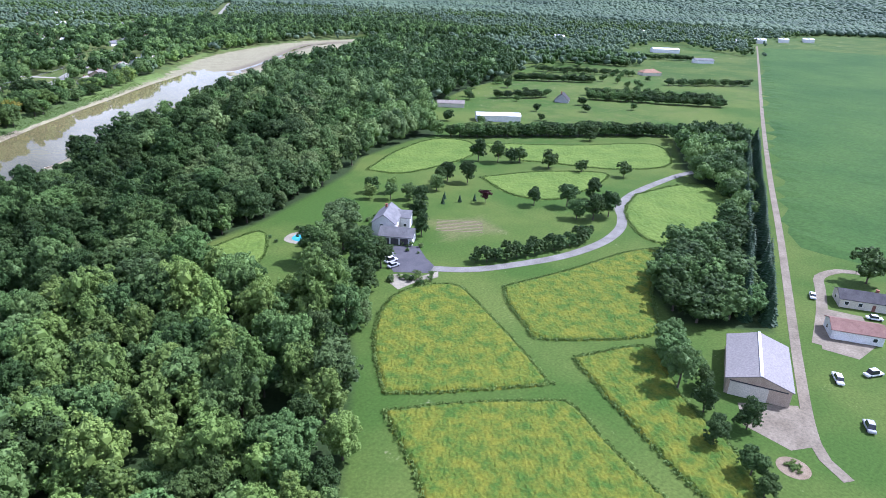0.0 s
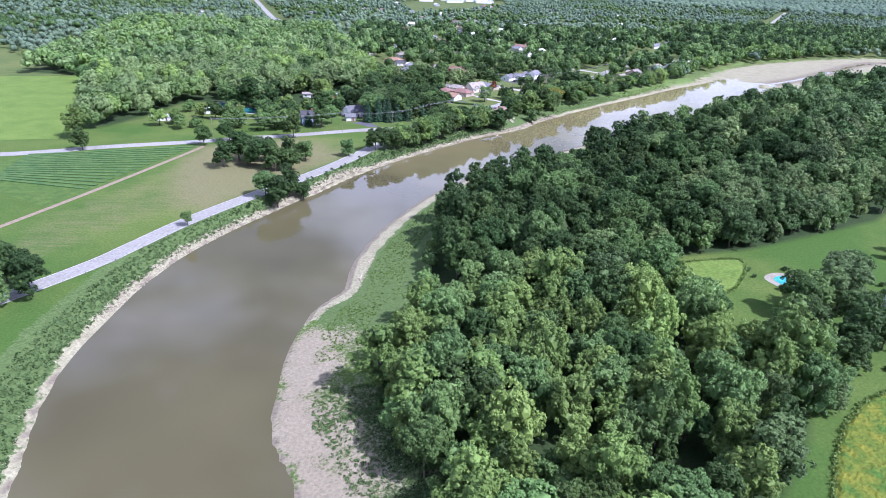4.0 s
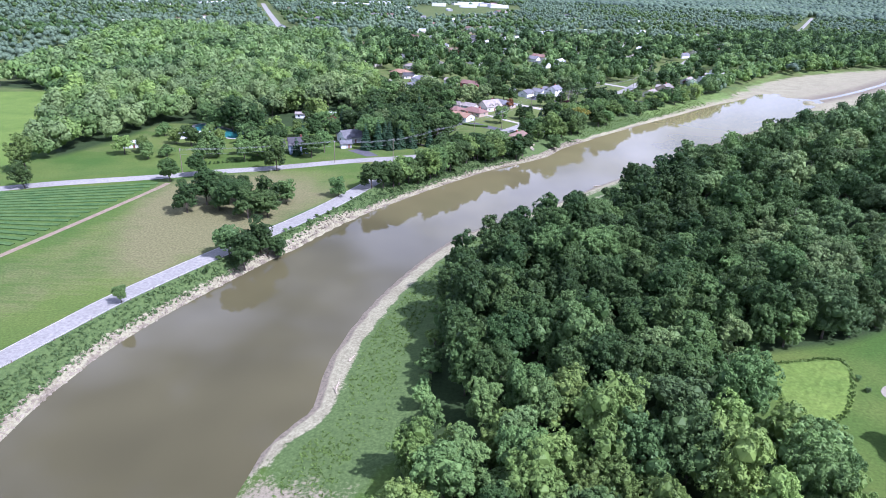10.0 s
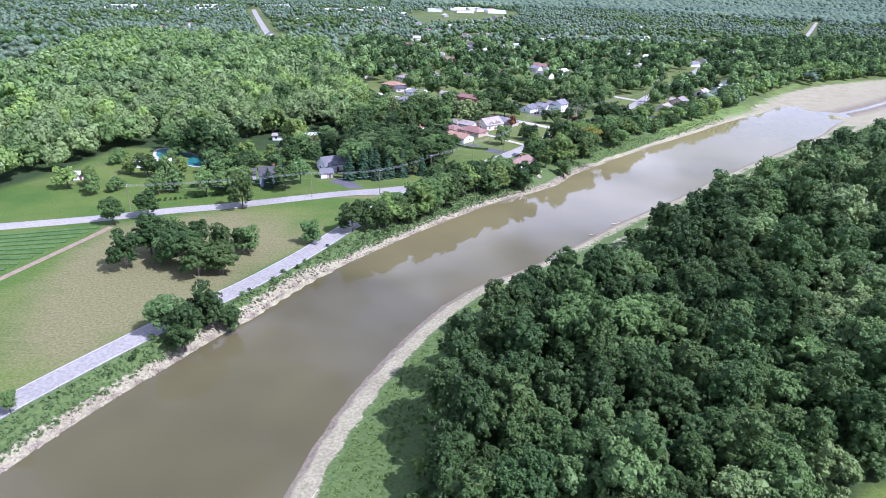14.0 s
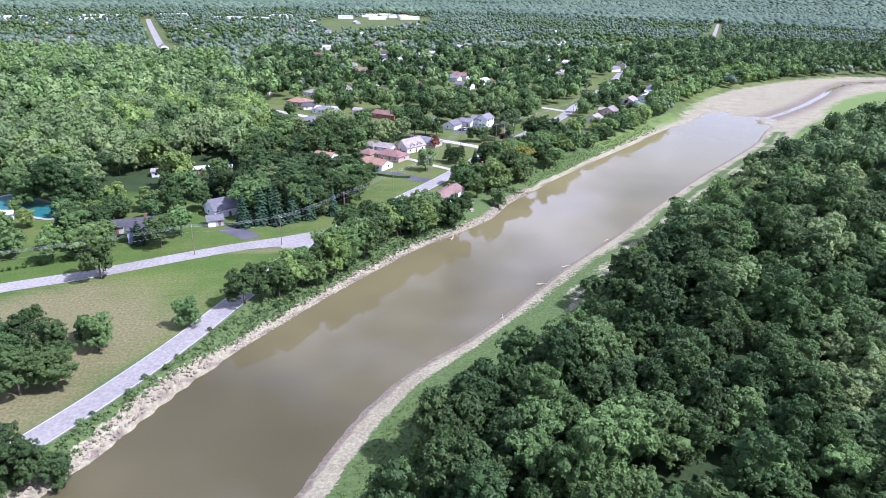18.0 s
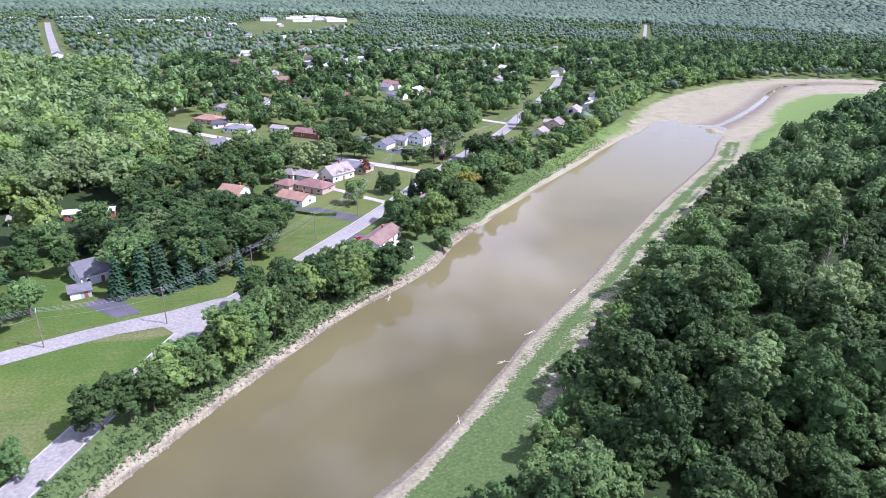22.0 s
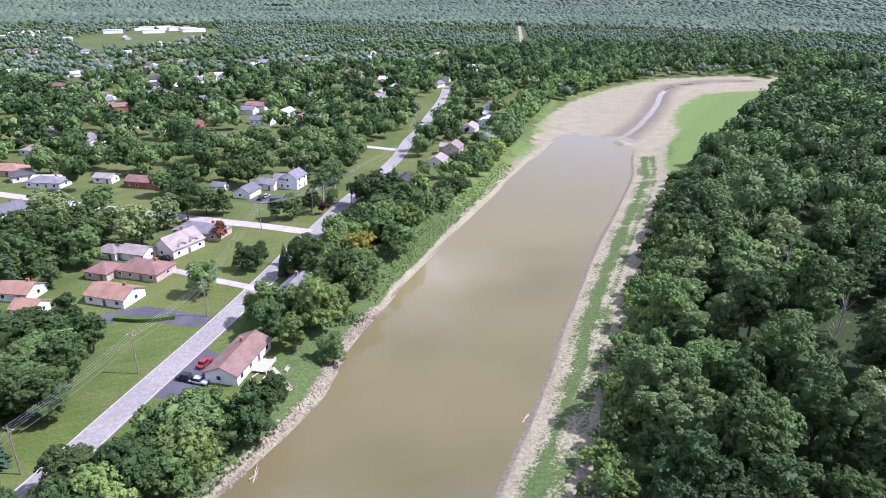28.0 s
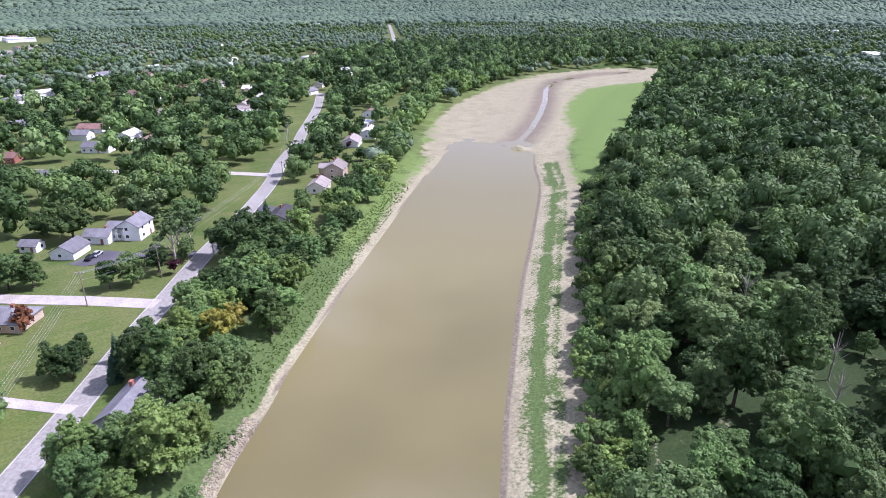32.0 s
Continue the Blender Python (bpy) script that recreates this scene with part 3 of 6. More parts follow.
# where the ground takes the darkened woodland floor colour
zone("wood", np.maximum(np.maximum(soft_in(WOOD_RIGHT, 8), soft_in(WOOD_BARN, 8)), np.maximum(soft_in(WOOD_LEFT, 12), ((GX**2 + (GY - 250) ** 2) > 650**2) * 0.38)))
zone("dry", np.maximum(soft_in(BROWN_FIELD, 30) * 0.61, np.interp(GY, [330, 400, 470], [0.48, 0.56, 0.62]) * ((GY > 330) & on_left)) + 0.52 * soft_in([(-129.8, 298.9), (-20, 341.2), (-50.6, 256.6), (-89.4, 189.9)], 20) + 0.7 * north * ~on_left * band(dr, 2, 20, 4) + 0.5 * soft_in([(269, 174), (731, 179), (743, 370), (578, 437), (414, 364), (264, 252)], 30) + 0.8 * soft_in([(155.9, 151.2), (181.4, 137.7), (173.2, 116.9), (143.8, 126.2)], 14))
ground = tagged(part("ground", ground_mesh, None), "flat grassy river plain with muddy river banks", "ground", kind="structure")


def fill(name, pts, z, material, step=None):
    """A flat sheet with the outline pts."""
    bm = bmesh.new()
    vs = [bm.verts.new((x, y, z)) for x, y in pts]
    f = bm.faces.new(vs)
    if f.normal.z < 0 or sum(a[0] * b[1] - b[0] * a[1] for a, b in zip(pts, pts[1:] + pts[:1])) < 0:
        f.normal_flip()
    bmesh.ops.triangulate(bm, faces=bm.faces[:])
    return part(name, bm, material)


def strip_between(name, a, b, z, material):
    n = 160
    def spread(pts):
        p = poly(pts)
        s = np.r_[0, np.cumsum(np.hypot(*np.diff(p, axis=0).T))]
        t = np.linspace(0, s[-1], n)
        return np.stack([np.interp(t, s, p[:, 0]), np.interp(t, s, p[:, 1])], -1)
    A, B = spread(a), spread(b)
    mid = (A + B) / 2
    A, B = mid + (A - mid) * 1.12, mid + (B - mid) * 1.12
    v = np.concatenate([np.c_[A, np.full(n, z)], np.c_[B, np.full(n, z)]])
    i = np.arange(n - 1)
    return part(name, mesh_of(name, v, np.stack([i, i + n, i + n + 1, i + 1], -1), material, True), None)


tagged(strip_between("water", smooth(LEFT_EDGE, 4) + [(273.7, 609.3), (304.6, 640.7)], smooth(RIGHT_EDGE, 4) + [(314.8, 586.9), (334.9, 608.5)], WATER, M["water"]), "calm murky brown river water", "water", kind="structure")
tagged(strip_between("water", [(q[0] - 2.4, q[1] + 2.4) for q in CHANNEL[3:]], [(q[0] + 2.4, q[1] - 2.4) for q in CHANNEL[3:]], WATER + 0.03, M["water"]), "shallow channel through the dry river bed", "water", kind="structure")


def ribbon(name, pts, width, material, lift=0.09, step=3.0, parent=None, offset=0.0, thick=0.12):
    """A paved strip along a line, with a real edge."""
    c = poly(smooth(pts, step))
    d = np.gradient(c, axis=0)
    d /= np.hypot(*d.T)[:, None]
    nrm = np.stack([-d[:, 1], d[:, 0]], -1)
    A, B = c + nrm * (offset + width / 2), c + nrm * (offset - width / 2)
    za, zb = np.maximum(height(*A.T), -1) + lift, np.maximum(height(*B.T), -1) + lift
    n = len(c)
    v = np.concatenate([np.c_[A, za - thick], np.c_[A, za], np.c_[B, zb], np.c_[B, zb - thick]])
    i = np.arange(n - 1)
    f = np.concatenate([np.stack([i + k * n, i + (k + 1) * n, i + (k + 1) * n + 1, i + k * n + 1], -1) for k in range(3)])
    return part(name, mesh_of(name, v, f, material), None, parent)


road = tagged(ribbon("road", ROAD, 6.8, M["asphalt"]), "worn pale grey asphalt river road", "road", kind="structure")
for side in (-3.1, 3.1):
    ribbon("edge_line", ROAD, 0.13, M["line"], 0.105, parent=road, offset=side, thick=0.01)
tagged(ribbon("road", BRANCH, 6.6, M["asphalt"], 0.094), "worn pale grey asphalt side road", "road", kind="structure")
tagged(fill("road", [(-38.4, 334.6), (-28.9, 336.5), (-25.4, 332.6), (-23.0, 329), (-13.1, 343.1), (-11.5, 352), (-17.9, 350.3), (-27.9, 345.6), (-36, 341.8)], 0.107, M["asphalt"]), "worn pale asphalt mouth of the road junction", "road", kind="structure")
tagged(ribbon("road", STREET_A, 5.6, M["concrete"], 0.098), "pale concrete residential side street", "road", kind="structure")
tagged(ribbon("road", STREET_B, 5.4, M["concrete"], 0.098), "pale concrete residential side street", "road", kind="structure")
tagged(ribbon("driveway", LANE_B, 3.2, M["concrete"], 0.102), "pale concrete driveway to the houses", "driveway", kind="structure")
tagged(ribbon("driveway", DRIVE, 4.0, M["drive"], 0.062), "grey gravel driveway curving through the lawns", "driveway", kind="structure")
tagged(ribbon("road", LANE, 2.6, M["dirt"], 0.062), "straight pale dirt farm lane", "road", kind="structure")
tagged(ribbon("road", [(-185, 796), (-203, 839), (-347, 1261), (-432, 1517)], 9, M["asphalt"], 0.1, 20), "distant pale straight road", "road", kind="structure")
tagged(ribbon("road", [(552, 1146), (577, 1197), (711, 1436), (903, 1782)], 7, M["asphalt"], 0.1, 20), "distant pale straight road", "road", kind="structure")
tagged(fill("driveway", [(115.8, 119.1), (124.2, 111.2), (129.4, 114.4), (131.4, 120.6), (136.4, 130), (129, 137), (119.7, 129.5)], 0.072, M["blacktop"]), "dark parking court before the large house", "driveway", kind="structure")
tagged(fill("yard", [(131.9, 14.1), (124.6, 9.8), (123.8, -0.5), (130.1, -4.3), (141.5, 4)], 0.05, M["dirt"]), "bare dirt yard beside the barn", "yard", kind="structure")


def raised_patch(name, pts, z, rough, step, material, edge=1.2, seed=0):
    """A stand of plants: an uneven top that falls to the ground at its edge."""
    p = poly(pts)
    (x0, y0), (x1, y1) = p.min(0), p.max(0)
    gx, gy = np.arange(x0 - step, x1 + 2 * step, step), np.arange(y0 - step, y1 + 2 * step, step)
    X, Y = np.meshgrid(gx, gy)
    rng = np.random.default_rng(seed)
    X2, Y2 = X + rng.uniform(-0.3, 0.3, X.shape) * step, Y + rng.uniform(-0.3, 0.3, X.shape) * step
    ins = inside(X2, Y2, pts)
    d = np.where(ins, away(X2, Y2, pts, True), -1)
    Z = np.clip((d + 0.2) / edge, -0.1, 1) * z + np.where(ins, rng.uniform(-rough, rough, X.shape), 0)
    keep = ins
    idx = np.arange(X.size).reshape(X.shape)
    f = np.stack([idx[:-1, :-1], idx[:-1, 1:], idx[1:, 1:], idx[1:, :-1]], -1).reshape(-1, 4)
    k = keep.ravel()[f].any(1)
    Z = np.where(keep, Z, -0.05)
    return part(name, mesh_of(name, np.stack([X2.ravel(), Y2.ravel(), Z.ravel()], -1), f[k], material), None)


for n_m, (key, pts) in enumerate(MEADOWS.items()):
    green = key in ("drive_loop", "pond_side", "pool_side", "hedge_side", "orchard")
    tagged(raised_patch("meadow", smooth(pts + pts[:1], 3)[:-1], 0.75 if not green else 0.5, 0.13, 0.7 if not green else 1.3, M["meadow_green"] if green else M["meadow"], seed=n_m),
           "pale green unmown meadow patch between mown paths" if green else "yellow-flowering prairie meadow patch between mown paths", "meadow", "meadow patches", "stuff")
tagged(raised_patch("crop_field", SOY_FIELD, 0.8, 0.1, 9.0, M["corn"], 3, 50), "broad flat green crop field", "field", kind="stuff")
crop_rows = []
for row in range(16):
    a, b = Vector((-121.9 - row * 1.2, 290.1 - row * 4.4)), Vector((-189 + row * 0.4, 266.5 - row * 2.3))
    crop_rows.append((a, b))
for a, b in crop_rows:
    ob = ribbon("crop_strip", [tuple(a), tuple((a + b) / 2), tuple(b)], 1.9, M["crop"], 0.38, 4, thick=0.42)
    tagged(ob, "low green strip of field crops", "crop strip", "crop strips")
tagged(fill("field", CROP_FIELD, 0.045, M["meadow_edge"]), "green vegetable field beside the road", "field", kind="structure")
tagged(fill("field", FIELD_LEFT, 0.045, M["meadow_green"]), "pale green open field at the wood's edge", "field", kind="structure")

# ---- trees ----
def icosphere(sub):
    bm = bmesh.new()
    bmesh.ops.create_icosphere(bm, subdivisions=sub, radius=1)
    v = np.array([q.co[:] for q in bm.verts])
    f = np.array([[q.index for q in t.verts] for t in bm.faces])
    bm.free()
    return v, f


ICO1 = icosphere(1)


def crown_mesh(name, seed, radius, low, top, boughs, clumps, leaf_count, leaf, material, shape="round"):
    """A crown in three steps: boughs, the leafy clumps that stand out from them with gaps between, and leaves on the clumps."""
    core = ICO1
    rng = np.random.default_rng(seed)
    mid, half = (low + top) / 2, (top - low) / 2
    cs, rs = [], []
    for k in range(boughs):
        u = rng.uniform(-0.95, 0.9)
        a = k * 2.4 + rng.uniform(-0.6, 0.6)
        wide = np.sqrt(max(0.05, 1 - u * u)) if shape == "round" else np.sqrt(max(0.04, 1 - ((u + 0.15) / 1.15) ** 2))
        q = rng.uniform(0.35, 0.85) * wide * radius * (1 + 0.22 * np.cos(2 * a + seed))
        cs.append((np.cos(a) * q, np.sin(a) * q, mid + u * half * rng.uniform(0.6, 0.86)))
        rs.append(rng.uniform(0.26, 0.46) * radius)
    cs.append((0, 0, mid + 0.1 * half))
    rs.append(radius * 0.55)
    cs, rs = np.array(cs), np.array(rs)
    core_v = (core[0][None] * rng.uniform(0.62, 0.88, (len(rs), len(core[0]), 1)) * rs[:, None, None] * (1, 1, 0.9) + cs[:, None]).reshape(-1, 3)
    core_f = (core[1][None] + (np.arange(len(rs)) * len(core[0]))[:, None, None]).reshape(-1, 3)
    # clumps on the outside of the boughs
    pick = rng.choice(len(rs), clumps * 5, p=rs**2 / (rs**2).sum())
    d = rng.normal(size=(clumps * 5, 3))
    d /= np.linalg.norm(d, axis=1)[:, None]
    d[:, 2] = np.where(d[:, 2] < -0.55, -d[:, 2], d[:, 2])
    c = cs[pick] + d * rs[pick][:, None] * (1, 1, 0.9) * rng.uniform(0.84, 1.16, (len(d), 1))
    hid = (np.linalg.norm((c[:, None] - cs[None]) / (1, 1, 0.9), axis=2) < rs[None] * 0.80).any(1)
    c, d = c[~hid][:clumps], d[~hid][:clumps]
    r = radius * rng.uniform(0.075, 0.19, len(c))
    # leaves, more of them on the upper and outer side of a clump
    w = r**2 / (r**2).sum()
    pick = rng.choice(len(c), leaf_count, p=w)
    e = rng.normal(size=(leaf_count, 3)) * 0.8 + d[pick] * 0.7 + (0, 0, 0.5)
    e /= np.linalg.norm(e, axis=1)[:, None]
    pt = c[pick] + e * r[pick][:, None] * rng.uniform(0.55, 1.15, (leaf_count, 1))
    nrm = e + rng.normal(size=e.shape) * 0.5 + (0, 0, 0.25)
    nrm /= np.linalg.norm(nrm, axis=1)[:, None]
    t1 = np.cross(nrm, rng.normal(size=e.shape))
    t1 /= np.linalg.norm(t1, axis=1)[:, None]
    t2 = np.cross(nrm, t1)
    s = leaf * rng.uniform(0.55, 1.45, (leaf_count, 1))
    q = np.stack([pt - t1 * s - t2 * s * 0.5, pt + t1 * s - t2 * s * 0.5, pt + t2 * s * 1.2], 1).reshape(-1, 3)
    lf = np.arange(leaf_count * 3).reshape(-1, 3) + len(core_v)
    return mesh_of(name, np.concatenate([core_v, q]), np.concatenate([core_f, lf]), material)


def conifer_mesh(name, seed, radius, low, top, tiers, per, material):
    rng = np.random.default_rng(seed)
    v, f = [], []
    for k in range(tiers):
        u = k / (tiers - 1)
        z, r = low + (top - low) * u, radius * (1 - u) ** 0.85 + 0.15
        n = max(5, int(per * (1 - 0.7 * u)))
        for j in range(n):
            a = 2 * np.pi * (j + rng.uniform(-0.3, 0.3)) / n + k
            rr, w = r * rng.uniform(0.75, 1.12), r * rng.uniform(0.16, 0.30) + 0.12
            e, s = np.array((np.cos(a), np.sin(a), 0)), np.array((-np.sin(a), np.cos(a), 0))
            b = len(v)
            zz = np.array((0, 0, 1))
            v += [zz * (z + 0.30 * r), e * rr * 0.6 + s * w + zz * (z - 0.05 * r), e * rr + zz * (z - 0.28 * r), e * rr * 0.6 - s * w + zz * (z - 0.05 * r), e * rr * 0.55 + zz * (z - 0.45 * r)]
            f += [(b, b + 1, b + 2), (b, b + 2, b + 3), (b + 1, b + 4, b + 2), (b + 3, b + 2, b + 4)]
    return mesh_of(name, v, f, material)


def trunk_mesh(name, seed, radius, rise, material, limbs=5, spread=2.6):
    """A tapered trunk with limbs that reach into the crown."""
    rng = np.random.default_rng(seed)
    v, f = [], []

    def tube(points, radii, sides=6):
        b = len(v)
        for p, r in zip(points, radii):
            for k in range(sides):
                a = 2 * np.pi * k / sides
                v.append((p[0] + r * np.cos(a), p[1] + r * np.sin(a), p[2]))
        for i in range(len(points) - 1):
            for k in range(sides):
                f.append((b + i * sides + k, b + i * sides + (k + 1) % sides, b + (i + 1) * sides + (k + 1) % sides, b + (i + 1) * sides + k))

    tube([(0, 0, -0.4), (0, 0, 0.4), (rng.uniform(-.2, .2), rng.uniform(-.2, .2), rise * 0.5), (rng.uniform(-.4, .4), rng.uniform(-.4, .4), rise)], [radius * 1.5, radius, radius * 0.8, radius * 0.35])
    for k in range(limbs):
        a = 2 * np.pi * k / limbs + rng.uniform(-0.4, 0.4)
        z0 = rise * rng.uniform(0.35, 0.7)
        s = spread * rng.uniform(0.7, 1.1)
        tube([(0, 0, z0), (np.cos(a) * s * 0.5, np.sin(a) * s * 0.5, z0 + s * 0.6), (np.cos(a) * s, np.sin(a) * s, z0 + s * 1.3)], [radius * 0.5, radius * 0.35, radius * 0.12], 5)
    return mesh_of(name, v, f, material, True)


SPECIES = {"oak": "dark green broad-leaved tree", "maple": "leafy mid-green broad-leaved tree", "cottonwood": "grey-green cottonwood-like tree", "ash": "light yellow-green leafy tree", "poplar": "pale green broad-leaved tree with lightened leaves"}
NEAR, MID, SHRUB = {}, {}, {}
for si, (sp, words) in enumerate(SPECIES.items()):
    for k in range(3):
        tr = trunk_mesh("trunk", 10 * si + k, 0.28, 8.5, M["bark"])
        tall = k == 2
        NEAR.setdefault(sp, []).append((trunk_mesh("trunk", 10 * si + k, 0.28, 8.5, M["bark"]), crown_mesh("crown", 100 + 10 * si + k, 4.7 if not tall else 4.2, 0.9, 12.6 if not tall else 14.5, 15, 210, 8600, 0.19, M[sp], "round" if not tall else "tall")))
        MID.setdefault(sp, []).append((tr, crown_mesh("crown", 300 + 10 * si + k, 4.8, 0.9, 12.2, 13, 130, 3600, 0.27, M[sp])))
    SHRUB[sp] = [(trunk_mesh("trunk", 700 + si, 0.10, 1.6, M["bark"], 4, 0.9), crown_mesh("crown", 500 + si, 1.9, 0.1, 3.6, 7, 46, 1000, 0.17, M[sp]))]
CONIFER = [(trunk_mesh("trunk", 900 + k, 0.16, 6, M["bark"], 0), conifer_mesh("crown", 910 + k, 2.4, 0.5, 9.0, 15, 15, M["conifer"])) for k in range(2)]
COLOURED = {c: (trunk_mesh("trunk", 950 + k, 0.16, 5, M["bark"]), crown_mesh("crown", 960 + k, 3.6, 1.2, 9.0, 10, 90, 2600, 0.22, M[c])) for k, c in enumerate(("yellow", "purple", "rust"))}

SPARSE = (trunk_mesh("trunk", 980, 0.34, 13, M["pale_bark"], 7, 3.4), crown_mesh("crown", 981, 4.0, 6.5, 16.5, 9, 70, 1900, 0.24, M["cottonwood"], "tall"))
DEAD = (trunk_mesh("trunk", 990, 0.20, 11.0, M["pale_bark"], 6, 2.6), trunk_mesh("branch", 991, 0.08, 12.0, M["pale_bark"], 7, 1.8))
tree_rng = random.Random(7)
planted = []


def plant(pair, x, y, size=1.0, tall=1.0, name="tree", label="", group="", category="tree"):
    """One tree: an Empty at its foot, with its trunk and its crown."""
    root = new(name)
    tagged(root, label, category, group)
    root.matrix_basis = Matrix.Translation((x, y, ground_z(x, y) - 0.05)) @ Matrix.Rotation(tree_rng.uniform(0, 6.283), 4, "Z") @ Matrix.Diagonal((size * tree_rng.uniform(0.92, 1.08), size * tree_rng.uniform(0.92, 1.08), size * tall, 1))
    for nm, me in zip(("trunk", "crown"), pair):
        ob = new(nm, me)
        ob.parent = root
    planted.append((x, y, size * 4.6))
    return root


HOUSE_SPOTS = []
KEEP_CLEAR = []


def scatter(pts, space, drop=0.0, seed=1):
    """Uneven places inside an outline."""
    rng = np.random.default_rng(seed)
    p = poly(pts)
    (x0, y0), (x1, y1) = p.min(0), p.max(0)
    gx, gy = np.meshgrid(np.arange(x0, x1, space), np.arange(y0, y1, space * 0.87))
    gx[1::2] += space / 2
    gx, gy = gx + rng.uniform(-0.36, 0.36, gx.shape) * space, gy + rng.uniform(-0.36, 0.36, gx.shape) * space
    k = inside(gx, gy, pts) & (rng.uniform(size=gx.shape) >= drop)
    return list(zip(gx[k], gy[k]))

# ---- buildings ----
def box(bm, x0, y0, z0, x1, y1, z1):
    v = [bm.verts.new(p) for p in ((x0, y0, z0), (x1, y0, z0), (x1, y1, z0), (x0, y1, z0), (x0, y0, z1), (x1, y0, z1), (x1, y1, z1), (x0, y1, z1))]
    for f in ((3, 2, 1, 0), (4, 5, 6, 7), (0, 1, 5, 4), (1, 2, 6, 5), (2, 3, 7, 6), (3, 0, 4, 7)):
        bm.faces.new([v[i] for i in f])
    return v


def box_mesh(name, sx, sy, sz, material, bevel=0.0):
    bm = bmesh.new()
    box(bm, -sx / 2, -sy / 2, 0, sx / 2, sy / 2, sz)
    if bevel:
        bmesh.ops.bevel(bm, geom=bm.edges[:], offset=bevel, segments=1, affect="EDGES")
    me = bpy.data.meshes.new(name)
    bm.to_mesh(me)
    bm.free()
    me.materials.append(material)
    return me


WINDOW = box_mesh("window", 1.25, 0.10, 1.25, M["trim"], 0.02)
PANE = box_mesh("pane", 1.02, 0.04, 1.02, M["glass"])
DOOR = box_mesh("door", 0.95, 0.10, 2.05, M["door"], 0.02)
GARAGE = box_mesh("garage_door", 2.6, 0.10, 2.2, M["trim"], 0.02)


def child(name, me, parent, m):
    ob = new(name, me)
    ob.parent = parent
    ob.matrix_basis = m
    return ob


def block(root, L, W, h, rise, wall, roof, kind, cx=0.0, cy=0.0, turn=0.0, over=0.45):
    """Walls with gables, and a roof slab with eaves, for one wing of a house."""
    place = Matrix.Translation((cx, cy, 0)) @ Matrix.Rotation(radians(turn), 4, "Z")
    bm = bmesh.new()
    a, b = L / 2, W / 2
    lo = [bm.verts.new((x, y, -0.3)) for x, y in ((-a, -b), (a, -b), (a, b), (-a, b))]
    hi = [bm.verts.new((x, y, h)) for x, y in ((-a, -b), (a, -b), (a, b), (-a, b))]
    for i in range(4):
        bm.faces.new((lo[i], lo[(i + 1) % 4], hi[(i + 1) % 4], hi[i]))
    if kind == "gable":
        r0, r1 = bm.verts.new((-a, 0, h + rise)), bm.verts.new((a, 0, h + rise))
        bm.faces.new((hi[3], hi[0], r0))
        bm.faces.new((hi[1], hi[2], r1))
        bm.faces.new((hi[0], hi[1], r1, r0))
        bm.faces.new((hi[2], hi[3], r0, r1))
    else:
        bm.faces.new(hi)
    w = part("wall", bm, wall, root)
    w.matrix_basis = place
    bm = bmesh.new()
    k = rise / b
    A, B = a + over, b + over
    ridge = A if kind == "gable" else max(0.3, A - B)
    if kind == "flat":
        box(bm, -A, -B, h + 0.02, A, B, h + 0.35)
        if L > 20:
            for q in range(5):
                box(bm, -A * 0.7 + q * A * 0.32, -1.2 + (q % 2) * 2, h + 0.35, -A * 0.7 + q * A * 0.32 + 2, 0.6 + (q % 2) * 2, h + 1.5)
    else:
        z0, z1 = h - over * k + 0.03, h + rise + 0.03
        for dz in (0.0, 0.20):
            e = [bm.verts.new(p) for p in ((-A, -B, z0 + dz), (A, -B, z0 + dz), (A, B, z0 + dz), (-A, B, z0 + dz), (-ridge, 0, z1 + dz), (ridge, 0, z1 + dz))]
            bm.faces.new((e[0], e[1], e[5], e[4]))
            bm.faces.new((e[2], e[3], e[4], e[5]))
            if kind == "hip":
                bm.faces.new((e[1], e[2], e[5]))
                bm.faces.new((e[3], e[0], e[4]))
        bm.verts.ensure_lookup_table()
        for i, j in ((0, 1), (2, 3)) if kind == "gable" else ((0, 1), (1, 2), (2, 3), (3, 0)):
            bm.faces.new((bm.verts[i], bm.verts[j], bm.verts[j + 6], bm.verts[i + 6]))
        if kind == "gable":
            for i, j, q in ((1, 5, 2), (0, 4, 3)):
                bm.faces.new((bm.verts[i], bm.verts[j], bm.verts[j + 6], bm.verts[i + 6]))
                bm.faces.new((bm.verts[j], bm.verts[q], bm.verts[q + 6], bm.verts[j + 6]))
        bmesh.ops.recalc_face_normals(bm, faces=bm.faces[:])
    r = part("roof", bm, roof, root)
    r.matrix_basis = place
    return w, r, place


